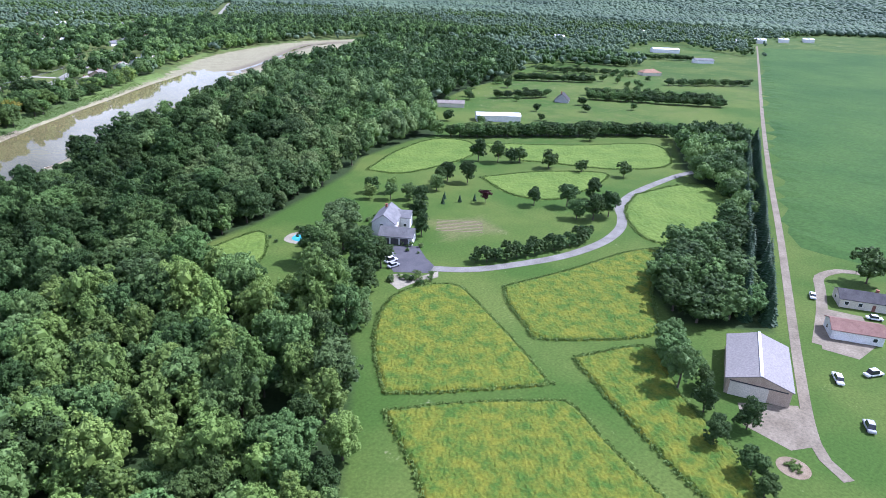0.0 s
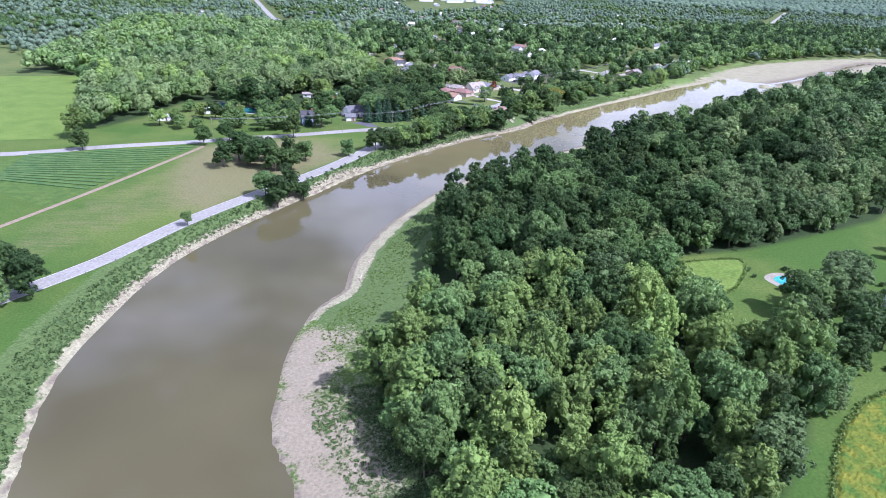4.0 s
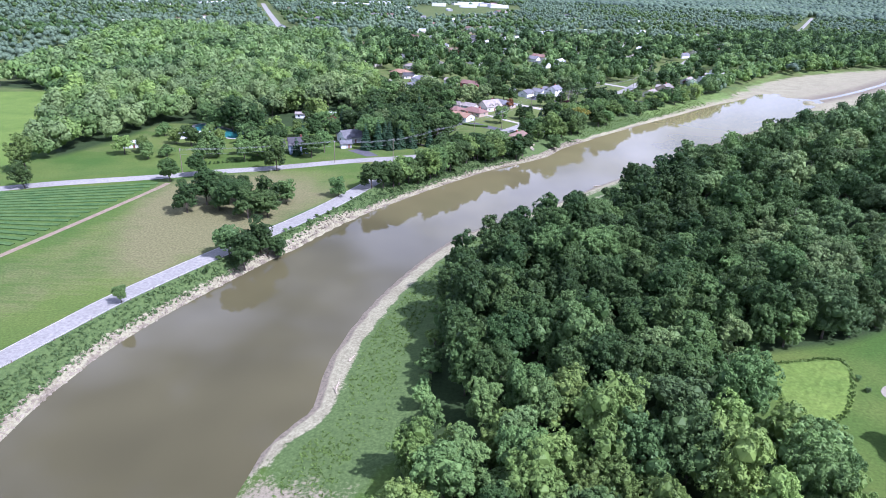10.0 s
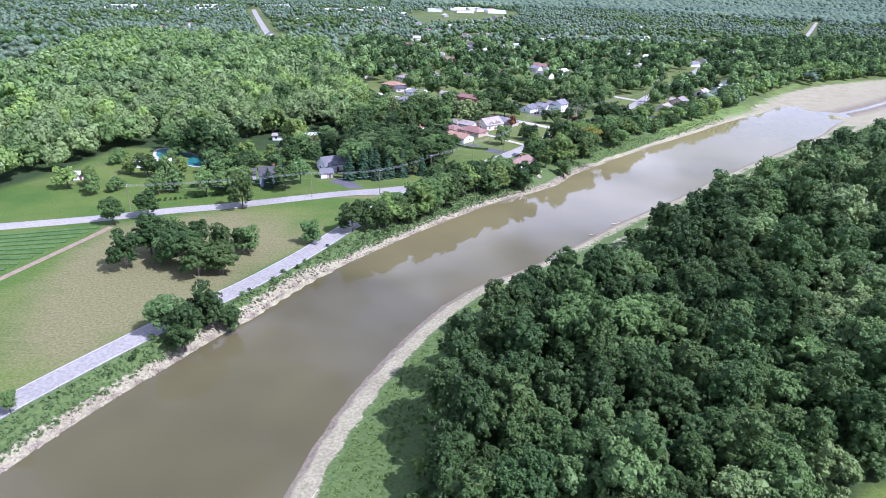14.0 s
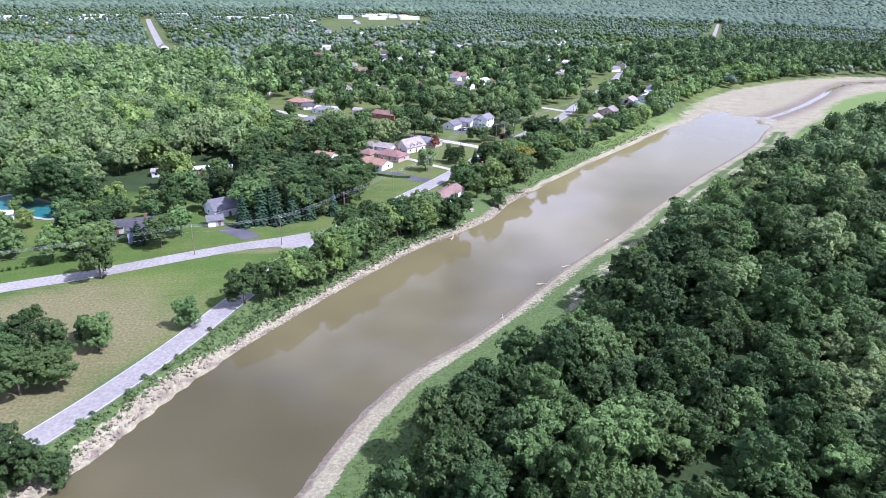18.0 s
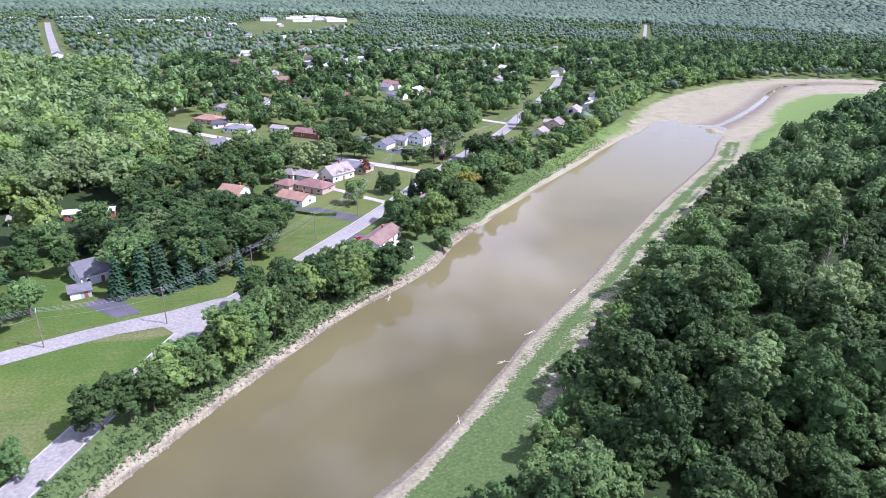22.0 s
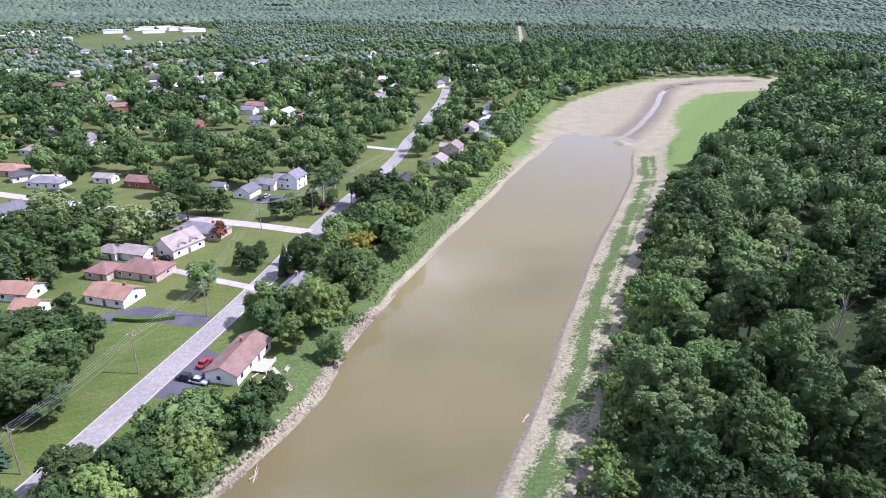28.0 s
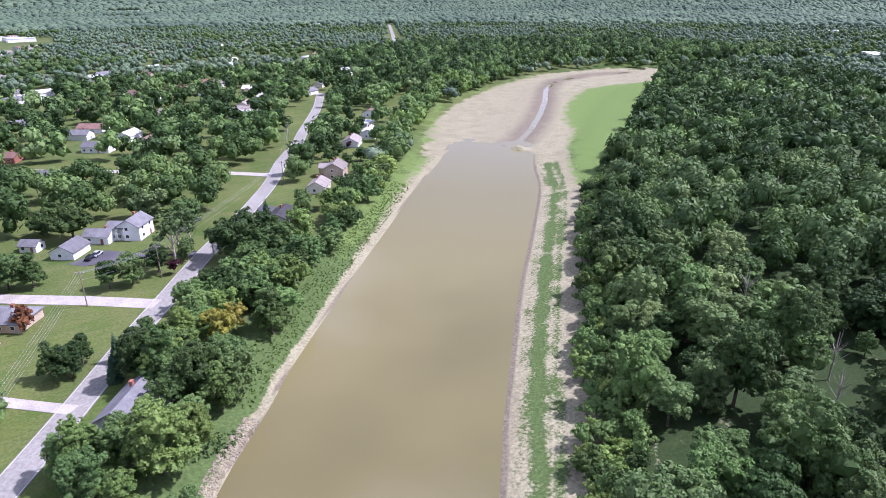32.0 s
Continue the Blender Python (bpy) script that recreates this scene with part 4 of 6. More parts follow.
def openings(root, place, L, W, h, rows=1, garage=0, ends=True, rng=None):
    """Windows with panes, a door and garage doors on a wing's walls."""
    for side in (-1, 1):
        n = max(2, int(L / 3.6))
        for level in range(rows):
            for i in range(n):
                x = -L / 2 + (i + 0.5) * L / n
                m = place @ Matrix.Translation((x, side * (W / 2 + 0.03), 0.95 + level * 2.75))
                if level == 0 and side == -1 and garage and i < garage:
                    child("garage_door", GARAGE, root, place @ Matrix.Translation((x, side * (W / 2 + 0.03), 0)))
                elif level == 0 and i == n // 2:
                    child("door", DOOR, root, place @ Matrix.Translation((x, side * (W / 2 + 0.03), 0)))
                else:
                    f = child("window", WINDOW, root, m)
                    child("pane", PANE, f, Matrix.Translation((0, side * 0.05, 0.115)))
    if ends:
        for side in (-1, 1):
            for level in range(rows):
                f = child("window", WINDOW, root, place @ Matrix.Translation((side * (L / 2 + 0.03), 0.6, 0.95 + level * 2.75)) @ Matrix.Rotation(radians(90), 4, "Z"))
                child("pane", PANE, f, Matrix.Translation((0, -side * 0.05, 0.115)))


def chimney(root, place, x, y, top, material=None):
    bm = bmesh.new()
    box(bm, x - 0.4, y - 0.35, 0, x + 0.4, y + 0.35, top)
    box(bm, x - 0.47, y - 0.42, top, x + 0.47, y + 0.42, top + 0.15)
    c = part("chimney", bm, material or M["brick"], root)
    c.matrix_basis = place


def house(x, y, L, W, turn, wall, roof, h=2.8, kind="gable", rise=None, label="", garage=0, stack=True, wings=(), detail=True, category="house", name="house"):
    root = tagged(new(name), label, category, "houses of the neighbourhood" if category == "house" else "")
    root.matrix_basis = Matrix.Translation((x, y, max(-0.6, ground_z(x, y)))) @ Matrix.Rotation(radians(turn), 4, "Z")
    rise = rise or W * 0.22
    _, r, place = block(root, L, W, h, rise, M[wall], M[roof], kind)
    if detail:
        openings(root, place, L, W, h, 2 if h > 4.5 else 1, garage)
    if stack:
        chimney(root, place, L * 0.22, W * 0.12, h + rise + 0.7)
    for wx, wy, wL, wW, wturn, wh in wings:
        _, _, p2 = block(root, wL, wW, wh, wW * 0.26, M[wall], M[roof], kind, wx, wy, wturn)
        if detail:
            openings(root, p2, wL, wW, wh, 1, garage if wh < 3.3 else 0, False)
    HOUSE_SPOTS.append((x, y, max(L, W) * 0.5))
    if category == "house" and y > 380:
        HOUSE_SPOTS.append((x - 1.0, y - max(L, W) * 0.6 - 4, 4.5))
    return root


# the ranch house above the river, with its timber stairs
house(34.4, 386.6, 17.0, 8.0, 55.6, "white", "roof_brown", 2.7, "gable", 1.7, "long low white house with a brown shingle roof above the river")
house(5.5, 435.5, 13, 9, -38, "white", "roof_orange", 2.7, "gable", 1.8, "small white house with a clay-orange roof")
house(13.5, 451.4, 15, 9.5, -38, "tan", "roof_red", 2.7, "hip", 2.0, "low brick house with a red hip roof")
house(1.8, 455, 8, 8, -38, "tan", "roof_red", 2.6, "hip", 1.7, "small annex with a red hip roof", stack=False)
house(24, 468.5, 13.5, 9.5, 40, "cream", "roof_tan", 3.2, "gable", 3.4, "cream cottage with a steep tan roof and dormers", wings=((-2.5, -3.4, 2.2, 2.8, 90, 4.0), (2.5, -3.4, 2.2, 2.8, 90, 4.0)))
house(11.3, 466.9, 9, 7, -38, "cream", "roof_tan", 2.6, "gable", 1.8, "cream double garage with a tan roof", garage=2, stack=False)
house(3.1, 471.7, 8, 7, -38, "white", "roof_tan", 2.6, "hip", 1.7, "small white outbuilding with a tan hip roof", stack=False)
house(32.5, 481.4, 18, 9.5, -38, "tan", "roof_grey", 2.7, "hip", 1.9, "long low brick house with a grey hip roof")
house(-19.8, 448, 10, 8, -30, "white", "roof_orange", 2.7, "gable", 1.8, "white house with a clay-orange roof among trees")
house(-15.6, 434.7, 7, 6.5, -30, "white", "roof_orange", 2.7, "gable", 1.7, "small white house with a clay-orange roof", stack=False)
house(54.3, 418.7, 13.5, 8.5, 52, "grey_wall", "roof_grey", 3.0, "gable", 2.6, "grey-roofed house half hidden by riverside trees", wings=((4, -3.2, 6, 5, 90, 3.0),))
house(75.4, 530.9, 10, 8, 52, "white", "roof_grey", 5.2, "gable", 2.4, "white two-storey house with a grey gable roof", wings=((-2, 5, 6, 6, 90, 4.6),))
house(64, 532.5, 9, 6.5, -38, "white", "roof_grey", 2.8, "gable", 1.8, "white lean house joined to a brick chimney")
house(53.7, 524.5, 9.5, 8, 52, "white", "roof_grey", 2.7, "gable", 2.2, "white detached garage with a grey roof", garage=2, stack=False)
house(43.4, 536.7, 6, 5, -38, "white", "roof_grey", 2.4, "gable", 1.4, "small white garden shed", stack=False)
house(-27.3, 570.9, 16, 9, -30, "white", "roof_grey", 2.7, "hip", 1.9, "low white house with a pale grey hip roof")
house(-3.9, 569.1, 9, 6, -30, "white", "roof_tan", 2.6, "gable", 1.5, "small white garage with a pale roof", stack=False)
house(13.6, 555.2, 17, 9, -34, "brick", "roof_red", 3.0, "gable", 1.8, "long red brick house with a dark red roof")
house(54.9, 634.2, 15, 9, -35, "blue", "roof_grey", 2.8, "gable", 2.0, "blue-grey house behind street trees")
house(40.8, 687.5, 14, 9, -35, "brick", "roof_red", 2.8, "gable", 2.0, "red brick house among garden trees")
house(187, 754, 22, 10, -35, "cream", "roof_tan", 2.9, "hip", 2.2, "long cream house with a tan roof")
house(236.1, 659.7, 12, 9, 40, "white", "roof_white", 2.9, "flat", 0, "pale flat-roofed building beside the river street", stack=False)
house(168.4, 560.4, 11, 9, 52, "tan", "roof_tan", 5.0, "gable", 2.6, "pinkish two-storey house with a tan roof near the river", wings=((1, 4.5, 6, 6, 90, 4.6),))
house(152.5, 544.5, 11, 8, 52, "cream", "roof_tan", 3.0, "gable", 2.2, "cream house with a pale gable roof")
house(124.2, 515.3, 13, 8.5, 52, "grey_wall", "roof_dark", 2.8, "gable", 2.0, "dark-roofed house beside a blacktop court")
house(204.7, 615.2, 13, 9, 52, "white", "roof_tan", 3.0, "gable", 2.4, "white house with a tan roof by the river street")
house(258, 690, 15, 9, 45, "white", "roof_brown", 3.0, "gable", 2.2, "white house with a brown roof near the sandy shore")
house(-43.6, 694.8, 16, 9, -30, "white", "roof_tan", 2.8, "hip", 2.0, "low white house with a tan hip roof", detail=False)
house(-53.8, 372, 12, 10, 35, "white", "roof_grey", 3.2, "gable", 3.0, "white house with a steep grey roof beside the junction")
house(-54.7, 359, 5.5, 4.5, 20, "grey_wall", "roof_grey", 2.4, "gable", 1.3, "small grey-roofed garage by a driveway", garage=1, stack=False)
house(-76.3, 346.2, 9, 8, 20, "blue", "roof_dark", 5.0, "gable", 2.6, "blue and white two-storey house beside the road")
house(-89, 352.8, 8, 6, 20, "grey_wall", "roof_dark", 2.6, "gable", 1.6, "dark-roofed shed behind the trees", stack=False)
house(-70.3, 427.4, 17, 5, 8, "brick", "roof_white", 2.6, "gable", 0.7, "long mobile home with a pale roof and red walls", stack=False)
house(-89.8, 423.4, 12, 5, 8, "white", "roof_tan", 2.6, "gable", 0.8, "white mobile home under trees", stack=False)
house(-136.8, 366, 17, 5, 18, "white", "roof_white", 2.5, "gable", 0.7, "long white mobile home with a pale roof", stack=False)
house(-35.8, 528.4, 11, 8, 40, "white", "roof_grey", 3.2, "gable", 2.6, "white house with a grey gable roof among trees")
house(-26.4, 575.3, 15, 8, -20, "white", "roof_white", 2.6, "gable", 1.2, "long pale house with a whitish roof", detail=False)
house(-159, 343.4, 10, 5, 10, "white", "roof_white", 2.5, "gable", 0.7, "small white trailer at a clearing", stack=False)
house(-47, 749, 13, 8, 10, "cream", "roof_brown", 2.8, "gable", 2.0, "brown-roofed house in the far woods", detail=False)
for hx, hy, wall, roof, turn in ((-52, 865, "white", "roof_grey", 20), (-29, 893, "white", "roof_grey", -30), (20, 881, "grey_wall", "roof_dark", 30), (44, 875, "white", "roof_grey", -40), (-4, 770, "brick", "roof_brown", 20), (79, 726, "white", "roof_grey", -35), (111, 685.1, "cream", "roof_brown", 52), (95, 805, "tan", "roof_brown", -35), (143, 842, "white", "roof_grey", -35), (-67, 811, "white", "roof_tan", 10), (262, 808, "white", "roof_grey", 30), (318, 859, "cream", "roof_brown", -30), (57, 946, "white", "roof_grey", 15), (132, 977, "white", "roof_tan", 40), (208, 916, "brick", "roof_red", -20), (-115.1, 632.5, "white", "roof_white", 10), (242, 1023, "white", "roof_grey", 12), (309, 1008, "white", "roof_white", 35)):
    house(hx, hy, 14, 9, turn, wall, roof, 3.2, "gable", 2.2, "distant house with a " + roof.replace("roof_", "") + " roof among trees", detail=False)
house(397, 970, 52, 24, 18, "white", "roof_white", 5.0, "flat", 0, "large white flat-roofed school-like building", stack=False, detail=False, category="building", name="building")
house(353, 919, 26, 18, 18, "white", "roof_white", 5.0, "flat", 0, "white flat-roofed wing of a large building", stack=False, detail=False, category="building", name="building")
house(962, 973, 30, 16, 40, "white", "roof_white", 5.0, "flat", 0, "distant white building at the wood's edge", stack=False, detail=False, category="building", name="building")
far_rng = random.Random(31)
for k in range(64):
    hx, hy = far_rng.uniform(-130, 420), far_rng.uniform(640, 1120)
    if hy > 560 + 0.95 * hx and hy < 1150:
        house(hx, hy, far_rng.uniform(12, 17), 9, far_rng.choice((20, -70, 52, -38)), far_rng.choice(("white", "cream", "tan")), far_rng.choice(("roof_grey", "roof_tan", "roof_brown", "roof_white", "roof_red")), 3.2, "gable", 2.2, "distant suburban house with a gable roof among trees", stack=False, detail=False)
for cx, cy, n, spread in ((3, 1754, 6, 120), (389, 2074, 5, 150), (-266, 1540, 7, 160), (-425, 1345, 6, 120), (151, 1421, 7, 160), (376, 1374, 6, 140), (-307, 1055, 6, 120), (-114, 1206, 7, 130), (711, 1136, 5, 110), (1142, 1445, 6, 200), (717, 1916, 5, 200), (-73, 2040, 6, 250)):
    for k in range(n):
        hx, hy = cx + far_rng.uniform(-spread, spread), cy + far_rng.uniform(-spread, spread) * 0.6
        big = cy > 1450 and k < 4
        house(hx, hy, far_rng.uniform(40, 80) if big else 16, far_rng.uniform(20, 32) if big else 10, far_rng.choice((15, 18, -70)), "white", "roof_white" if big else far_rng.choice(("roof_grey", "roof_tan", "roof_brown")), 6.0 if big else 3.0, "flat" if big else "gable", 2.4, "distant pale flat-roofed commercial building" if big else "distant small house among trees", stack=False, detail=False, category="building" if big else "house", name="building" if big else "house")

for k in range(44):
    a, r = far_rng.uniform(-0.55, 0.75), far_rng.uniform(620, 1350)
    hx, hy = r * math.sin(a), 200 + r * math.cos(a)
    if hy > 700 + 0.5 * abs(hx):
        house(hx, hy, far_rng.uniform(13, 20), 10, far_rng.choice((20, -70, 52, -38)), far_rng.choice(("white", "cream", "grey_wall")), far_rng.choice(("roof_grey", "roof_tan", "roof_brown", "roof_white")), 3.4, "gable", 2.4, "distant suburban house with a gable roof among trees", stack=False, detail=False)

house(-47, 600, 17, 10, -30, "tan", "roof_orange", 2.9, "hip", 2.2, "broad tan house with a clay-brown roof")
house(-40, 640, 15, 9, -30, "white", "roof_tan", 2.8, "hip", 2.0, "low white house with a tan hip roof on a lawn")
house(-40, 586, 9, 7, 20, "cream", "roof_dark", 2.8, "gable", 1.8, "small cream house with a dark roof", stack=False)
for hx, hy, wall, roof, turn in ((17, 923, "white", "roof_dark", 20), (6, 896, "white", "roof_white", -38), (20, 828, "grey_wall", "roof_grey", 30), (142, 772, "white", "roof_tan", -35), (196, 774, "cream", "roof_tan", 52), (180, 736, "white", "roof_white", -35), (53, 901, "white", "roof_grey", 20), (178, 868, "tan", "roof_brown", -35), (225, 632, "white", "roof_white", 52), (-150, 757, "white", "roof_tan", 10), (84, 684, "white", "roof_grey", -35), (138, 1048, "white", "roof_grey", 20), (248, 1101, "tan", "roof_red", 10), (128, 1020, "white", "roof_white", -35), (-232, 1101, "tan", "roof_brown", 15), (-255, 1112, "cream", "roof_tan", 15), (-271, 1125, "tan", "roof_brown", 15)):
    house(hx, hy, 15, 9, turn, wall, roof, 3.2, "gable", 2.2, "suburban house with a " + roof.replace("roof_", "") + " roof between garden trees", detail=hy < 800)
for hx, hy, L, W, turn in ((1330, 466, 60, 22, 20), (1402, 448, 44, 18, 22), (1472, 424, 50, 20, 20), (1356, 905, 60, 24, 30), (1268, 690, 40, 18, 25), (1240, 476, 26, 14, 22), (-50, 1673, 34, 16, 5), (21, 1664, 40, 16, 8), (96, 1690, 44, 18, 8), (-186, 1657, 50, 20, 0), (-235, 1540, 70, 26, 12), (-525, 1528, 80, 30, 20), (-651, 1421, 90, 34, 20), (-501, 1411, 60, 26, 15), (362, 2307, 110, 40, 10), (415, 2640, 120, 44, 10), (468, 2908, 130, 50, 10), (385, 1063, 40, 18, 18), (951, 954, 26, 14, 40), (949, 662, 44, 16, 40), (685, 984, 18, 10, 30)):
    house(hx, hy, L, W, turn, "white", "roof_white", 6.0, "flat", 0, "distant pale flat-roofed commercial building", stack=False, detail=False, category="building", name="building")

# the large house with its garages
manor = house(138.2, 149.5, 14, 8.5, 38, "white", "roof_grey", 5.2, "gable", 3.2, "large white country house with grey gabled roofs and garages", wings=((-9.5, -6.0, 12, 8, -90, 3.0), (5.5, -4.6, 7, 6.5, 90, 4.6)))
# dark panels on the wall stand for the shade inside open garage bays
for k in range(3):
    bm = bmesh.new()
    box(bm, -13.62, -10.4 + k * 3.4, 0, -13.52, -7.6 + k * 3.4, 2.4)
    part("garage_bay", bm, M["roof_dark"], manor, "dark panel standing for the shade in an open garage bay")
# barn and the farmyard beyond the lane
barn = house(146.1, 15.8, 21.5, 14, 22.5, "tan", "roof_metal", 4.3, "gable", 2.3, "large taupe metal-clad barn with a pale ridge strip", stack=False, detail=False, category="barn", name="barn")
bm = bmesh.new()
box(bm, -11.2, -0.35, 6.78, 11.2, 0.35, 6.95)
part("ridge_skylight", bm, M["trim"], barn, "white translucent ridge strip")
bm = bmesh.new()
box(bm, -10.95, -2.2, 0, -10.75, 6.2, 3.6)
part("sliding_door", bm, M["cream"], barn, "wide pale sliding door")
bm = bmesh.new()
box(bm, -10.9, -6.2, 3.7, -10.77, 6.4, 3.95)
part("door_rail", bm, M["roof_dark"], barn, "dark door rail")
house(188.7, 5.2, 13, 8, -61, "white", "roof_red", 3.0, "gable", 1.6, "white farm shed with a rust-red roof", stack=False, garage=2, category="shed", name="shed")
house(212.9, 8.8, 15, 8, -61, "cream", "roof_dark", 2.9, "gable", 1.6, "cream farmhouse with a dark roof")
house(328.7, 261.3, 30, 11, -40, "white", "roof_white", 4.0, "gable", 1.4, "long white pole building with a pale roof", stack=False, detail=False, category="shed", name="shed")
house(336.8, 315.5, 20, 8, -40, "cream", "roof_tan", 3.0, "gable", 1.6, "cream house at the wood's edge", detail=False)
house(431.3, 281.3, 12, 11, 30, "grey_wall", "roof_dark", 2.0, "gable", 5.0, "steep dark-roofed house among hedges", detail=False)
house(658.6, 329, 22, 12, -30, "cream", "roof_orange", 3.4, "hip", 3.0, "cream villa with a clay-orange roof", detail=False)
house(926, 452, 40, 14, -40, "white", "roof_white", 5.0, "gable", 2.0, "distant long white farm building", stack=False, detail=False, category="shed", name="shed")
house(845, 355, 26, 10, -40, "white", "roof_grey", 4.0, "gable", 2.0, "distant grey-roofed farm building", stack=False, detail=False, category="shed", name="shed")

# ---- planting ----
KEEP_CLEAR += list(MEADOWS.values()) + [FIELD_LEFT, BROWN_FIELD, CROP_FIELD, SOY_FIELD, BED, RIVER]
KEEP_CLEAR += [[(x + r * math.cos(k * 0.785), y + r * (0.8 + 0.25 * (k % 2)) * math.sin(k * 0.785)) for k in range(8)] for x, y, r in ((135.4, 351.4, 7), (129.2, 344.5, 6), (280.8, 412.6, 8), (273.1, 402.8, 7), (187.2, 340.8, 9), (177.9, 333, 9), (122, 344.3, 6), (100.2, 320.4, 7), (191.5, 367.4, 6), (198.7, 347.7, 6), (153, 357.9, 5), (163.3, 326.1, 6), (221, 384.1, 6), (231.3, 360.3, 8), (247.4, 340.7, 8), (142.5, 309.1, 6))]
KEEP_CLEAR += [[(-120.8, 390), (-103, 378.5), (-91.4, 390.9), (-81.8, 413.7), (-60.3, 418.6), (-58.5, 437.1), (-76.5, 446.5), (-95.7, 429.2), (-105.1, 402.5)]]
KEEP_CLEAR += [[(105.5, 511.2), (113.8, 494.6), (140.9, 508.7), (161.9, 528.9), (185.3, 553.7), (213.2, 594.6), (250.1, 646.1), (235, 671.9), (196.1, 613.5), (164.2, 574.2), (132.6, 544.5)]]
KEEP_CLEAR += [[(72.6, 431.9), (80.9, 428.1), (87, 438.8), (80.8, 444.8), (74.7, 441.4)]]
KEEP_CLEAR += [[(41.1, 412), (50.3, 404.1), (60.5, 408.6), (63.5, 419.1), (58.3, 430.3), (46.1, 428.8)]]
KEEP_CLEAR += [[(42.1, 428.6), (19.6, 444.3), (33.6, 467.9), (64.3, 462.9), (52.2, 442.6)], [(-12.5, 422.5), (9.5, 439.8), (25.8, 425.9), (13.9, 402.7), (-4.2, 397.9)], [(6.1, 367.7), (38.2, 403.6), (50.4, 401), (60.6, 392), (50.5, 371.1), (37.4, 367.5), (20.2, 363)], [(5.7, 421), (23.6, 448.7), (33.9, 432.5), (23.9, 411.4)], [(19.1, 507), (43.6, 506.1), (70.3, 494.7), (93, 510.6), (70.2, 522.2), (39.4, 520.6)], [(-59.6, 344.9), (-30, 340.9), (-21.8, 352.6), (-54.7, 366.1)]]
FLIGHT = [(0, -25), (1.3, 81.8), (5, 167.6), (14.8, 217.3), (44.6, 301)]


REST = []  # places, radius and height of the trees that stand too far off to be told apart


def clear_mask(x, y, margin):
    """Keeps wild trees off roads, houses and lawns."""
    ok = np.ones(len(x), bool)
    for pts, w in ((ROAD, 6), (BRANCH, 6), (STREET_A, 6), (STREET_B, 6), (LANE, 4.5), (DRIVE, 5)):
        ok &= away(x, y, pts) > w + margin
    for hx, hy, hr in HOUSE_SPOTS:
        ok &= (x - hx) ** 2 + (y - hy) ** 2 > (hr + margin) ** 2
    for pts in KEEP_CLEAR:
        ok &= ~inside(x, y, pts)
    return ok


def wood(pts, space, drop, seed, mixes, size, tall, label, group, margin=2.0, cut=None, reach=150):
    """A stand of trees: each one near the flight is a thing, the others are joined further down."""
    rng = random.Random(seed)
    spots = np.array(scatter(pts, space, drop, seed))
    x, y = spots.T
    ok = clear_mask(x, y, margin)
    d = away(x, y, FLIGHT)
    for i in np.nonzero(ok)[0]:
        if cut and not cut(x[i], y[i]):
            continue
        s, t = rng.uniform(*size), rng.uniform(*tall)
        sp = rng.choices(list(mixes), weights=list(mixes.values()))[0]
        if d[i] < reach:
            plant(rng.choice((NEAR if d[i] < 150 else MID)[sp]), x[i], y[i], s, t, {"garden trees": "garden_tree", "bank trees": "bank_tree", "western woods": "woodland_tree"}.get(group, "woodland_tree" if sp == "oak" and y[i] > 262 else sp + "_tree"), SPECIES[sp] + " " + label, group)
        else:
            REST.append((x[i], y[i], 4.6 * s, 13.0 * s * t, sp, d[i]))


SET_BACK = [(q[0] + (3.0 if q[1] < 140 else 7.0 if q[1] < 170 else 5.0 if q[1] < 280 else 5.4), q[1] - (0.0 if q[1] < 170 else 4.5 if q[1] < 280 else 5.0)) for q in TREE_LINE]
WOOD_TREES = SET_BACK + WOOD_RIGHT[len(TREE_LINE):]
wood(WOOD_TREES, 7.7, 0.08, 11, {"oak": 1.0, "maple": 5, "cottonwood": 0.8, "ash": 5}, (0.68, 1.3), (0.95, 1.3), "in dense riverside woods", "riverside wood", 0, lambda x, y: y < 150 and x < 300, 160)
# oak-heavy mixes put the cloud shade over this wood into its leaf colour
wood(WOOD_TREES, 7.7, 0.08, 11, {"oak": 9, "maple": 2, "cottonwood": 0.6}, (0.68, 1.35), (0.95, 1.25), "in dense riverside woods", "riverside wood", 0, lambda x, y: 150 <= y < 262 and x < 46, 160)
wood(WOOD_TREES, 7.9, 0.06, 22, {"oak": 6, "maple": 2, "cottonwood": 1.2}, (0.68, 1.35), (0.85, 1.15), "in dense riverside woods", "riverside wood", 0, lambda x, y: 150 <= y < 262 and 46 <= x < 98, 160)
# pale leaf mix puts the sunlit look of this part into colour
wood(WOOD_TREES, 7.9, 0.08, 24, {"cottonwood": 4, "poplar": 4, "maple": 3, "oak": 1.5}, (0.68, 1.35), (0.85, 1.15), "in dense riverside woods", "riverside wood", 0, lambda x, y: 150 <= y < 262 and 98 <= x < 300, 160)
wood(WOOD_TREES, 8.6, 0.08, 21, {"oak": 8, "maple": 2, "cottonwood": 1.2}, (0.5, 1.65), (0.78, 1.12), "in dense riverside woods", "riverside wood", 0, lambda x, y: y >= 262 and x < 300 and x + y < 420, 200)
wood(WOOD_TREES, 8.9, 0.14, 23, {"oak": 4.5, "maple": 3.5, "cottonwood": 3, "poplar": 1}, (0.5, 1.65), (0.78, 1.12), "in dense riverside woods", "riverside wood", 0, lambda x, y: y >= 262 and x < 300 and x + y >= 420, 200)
wood(WOOD_TREES, 9.5, 0.08, 12, {"oak": 9, "maple": 2, "cottonwood": 1}, (0.95, 1.7), (0.85, 1.02), "in dense riverside woods", "riverside wood", 0, lambda x, y: x >= 300)
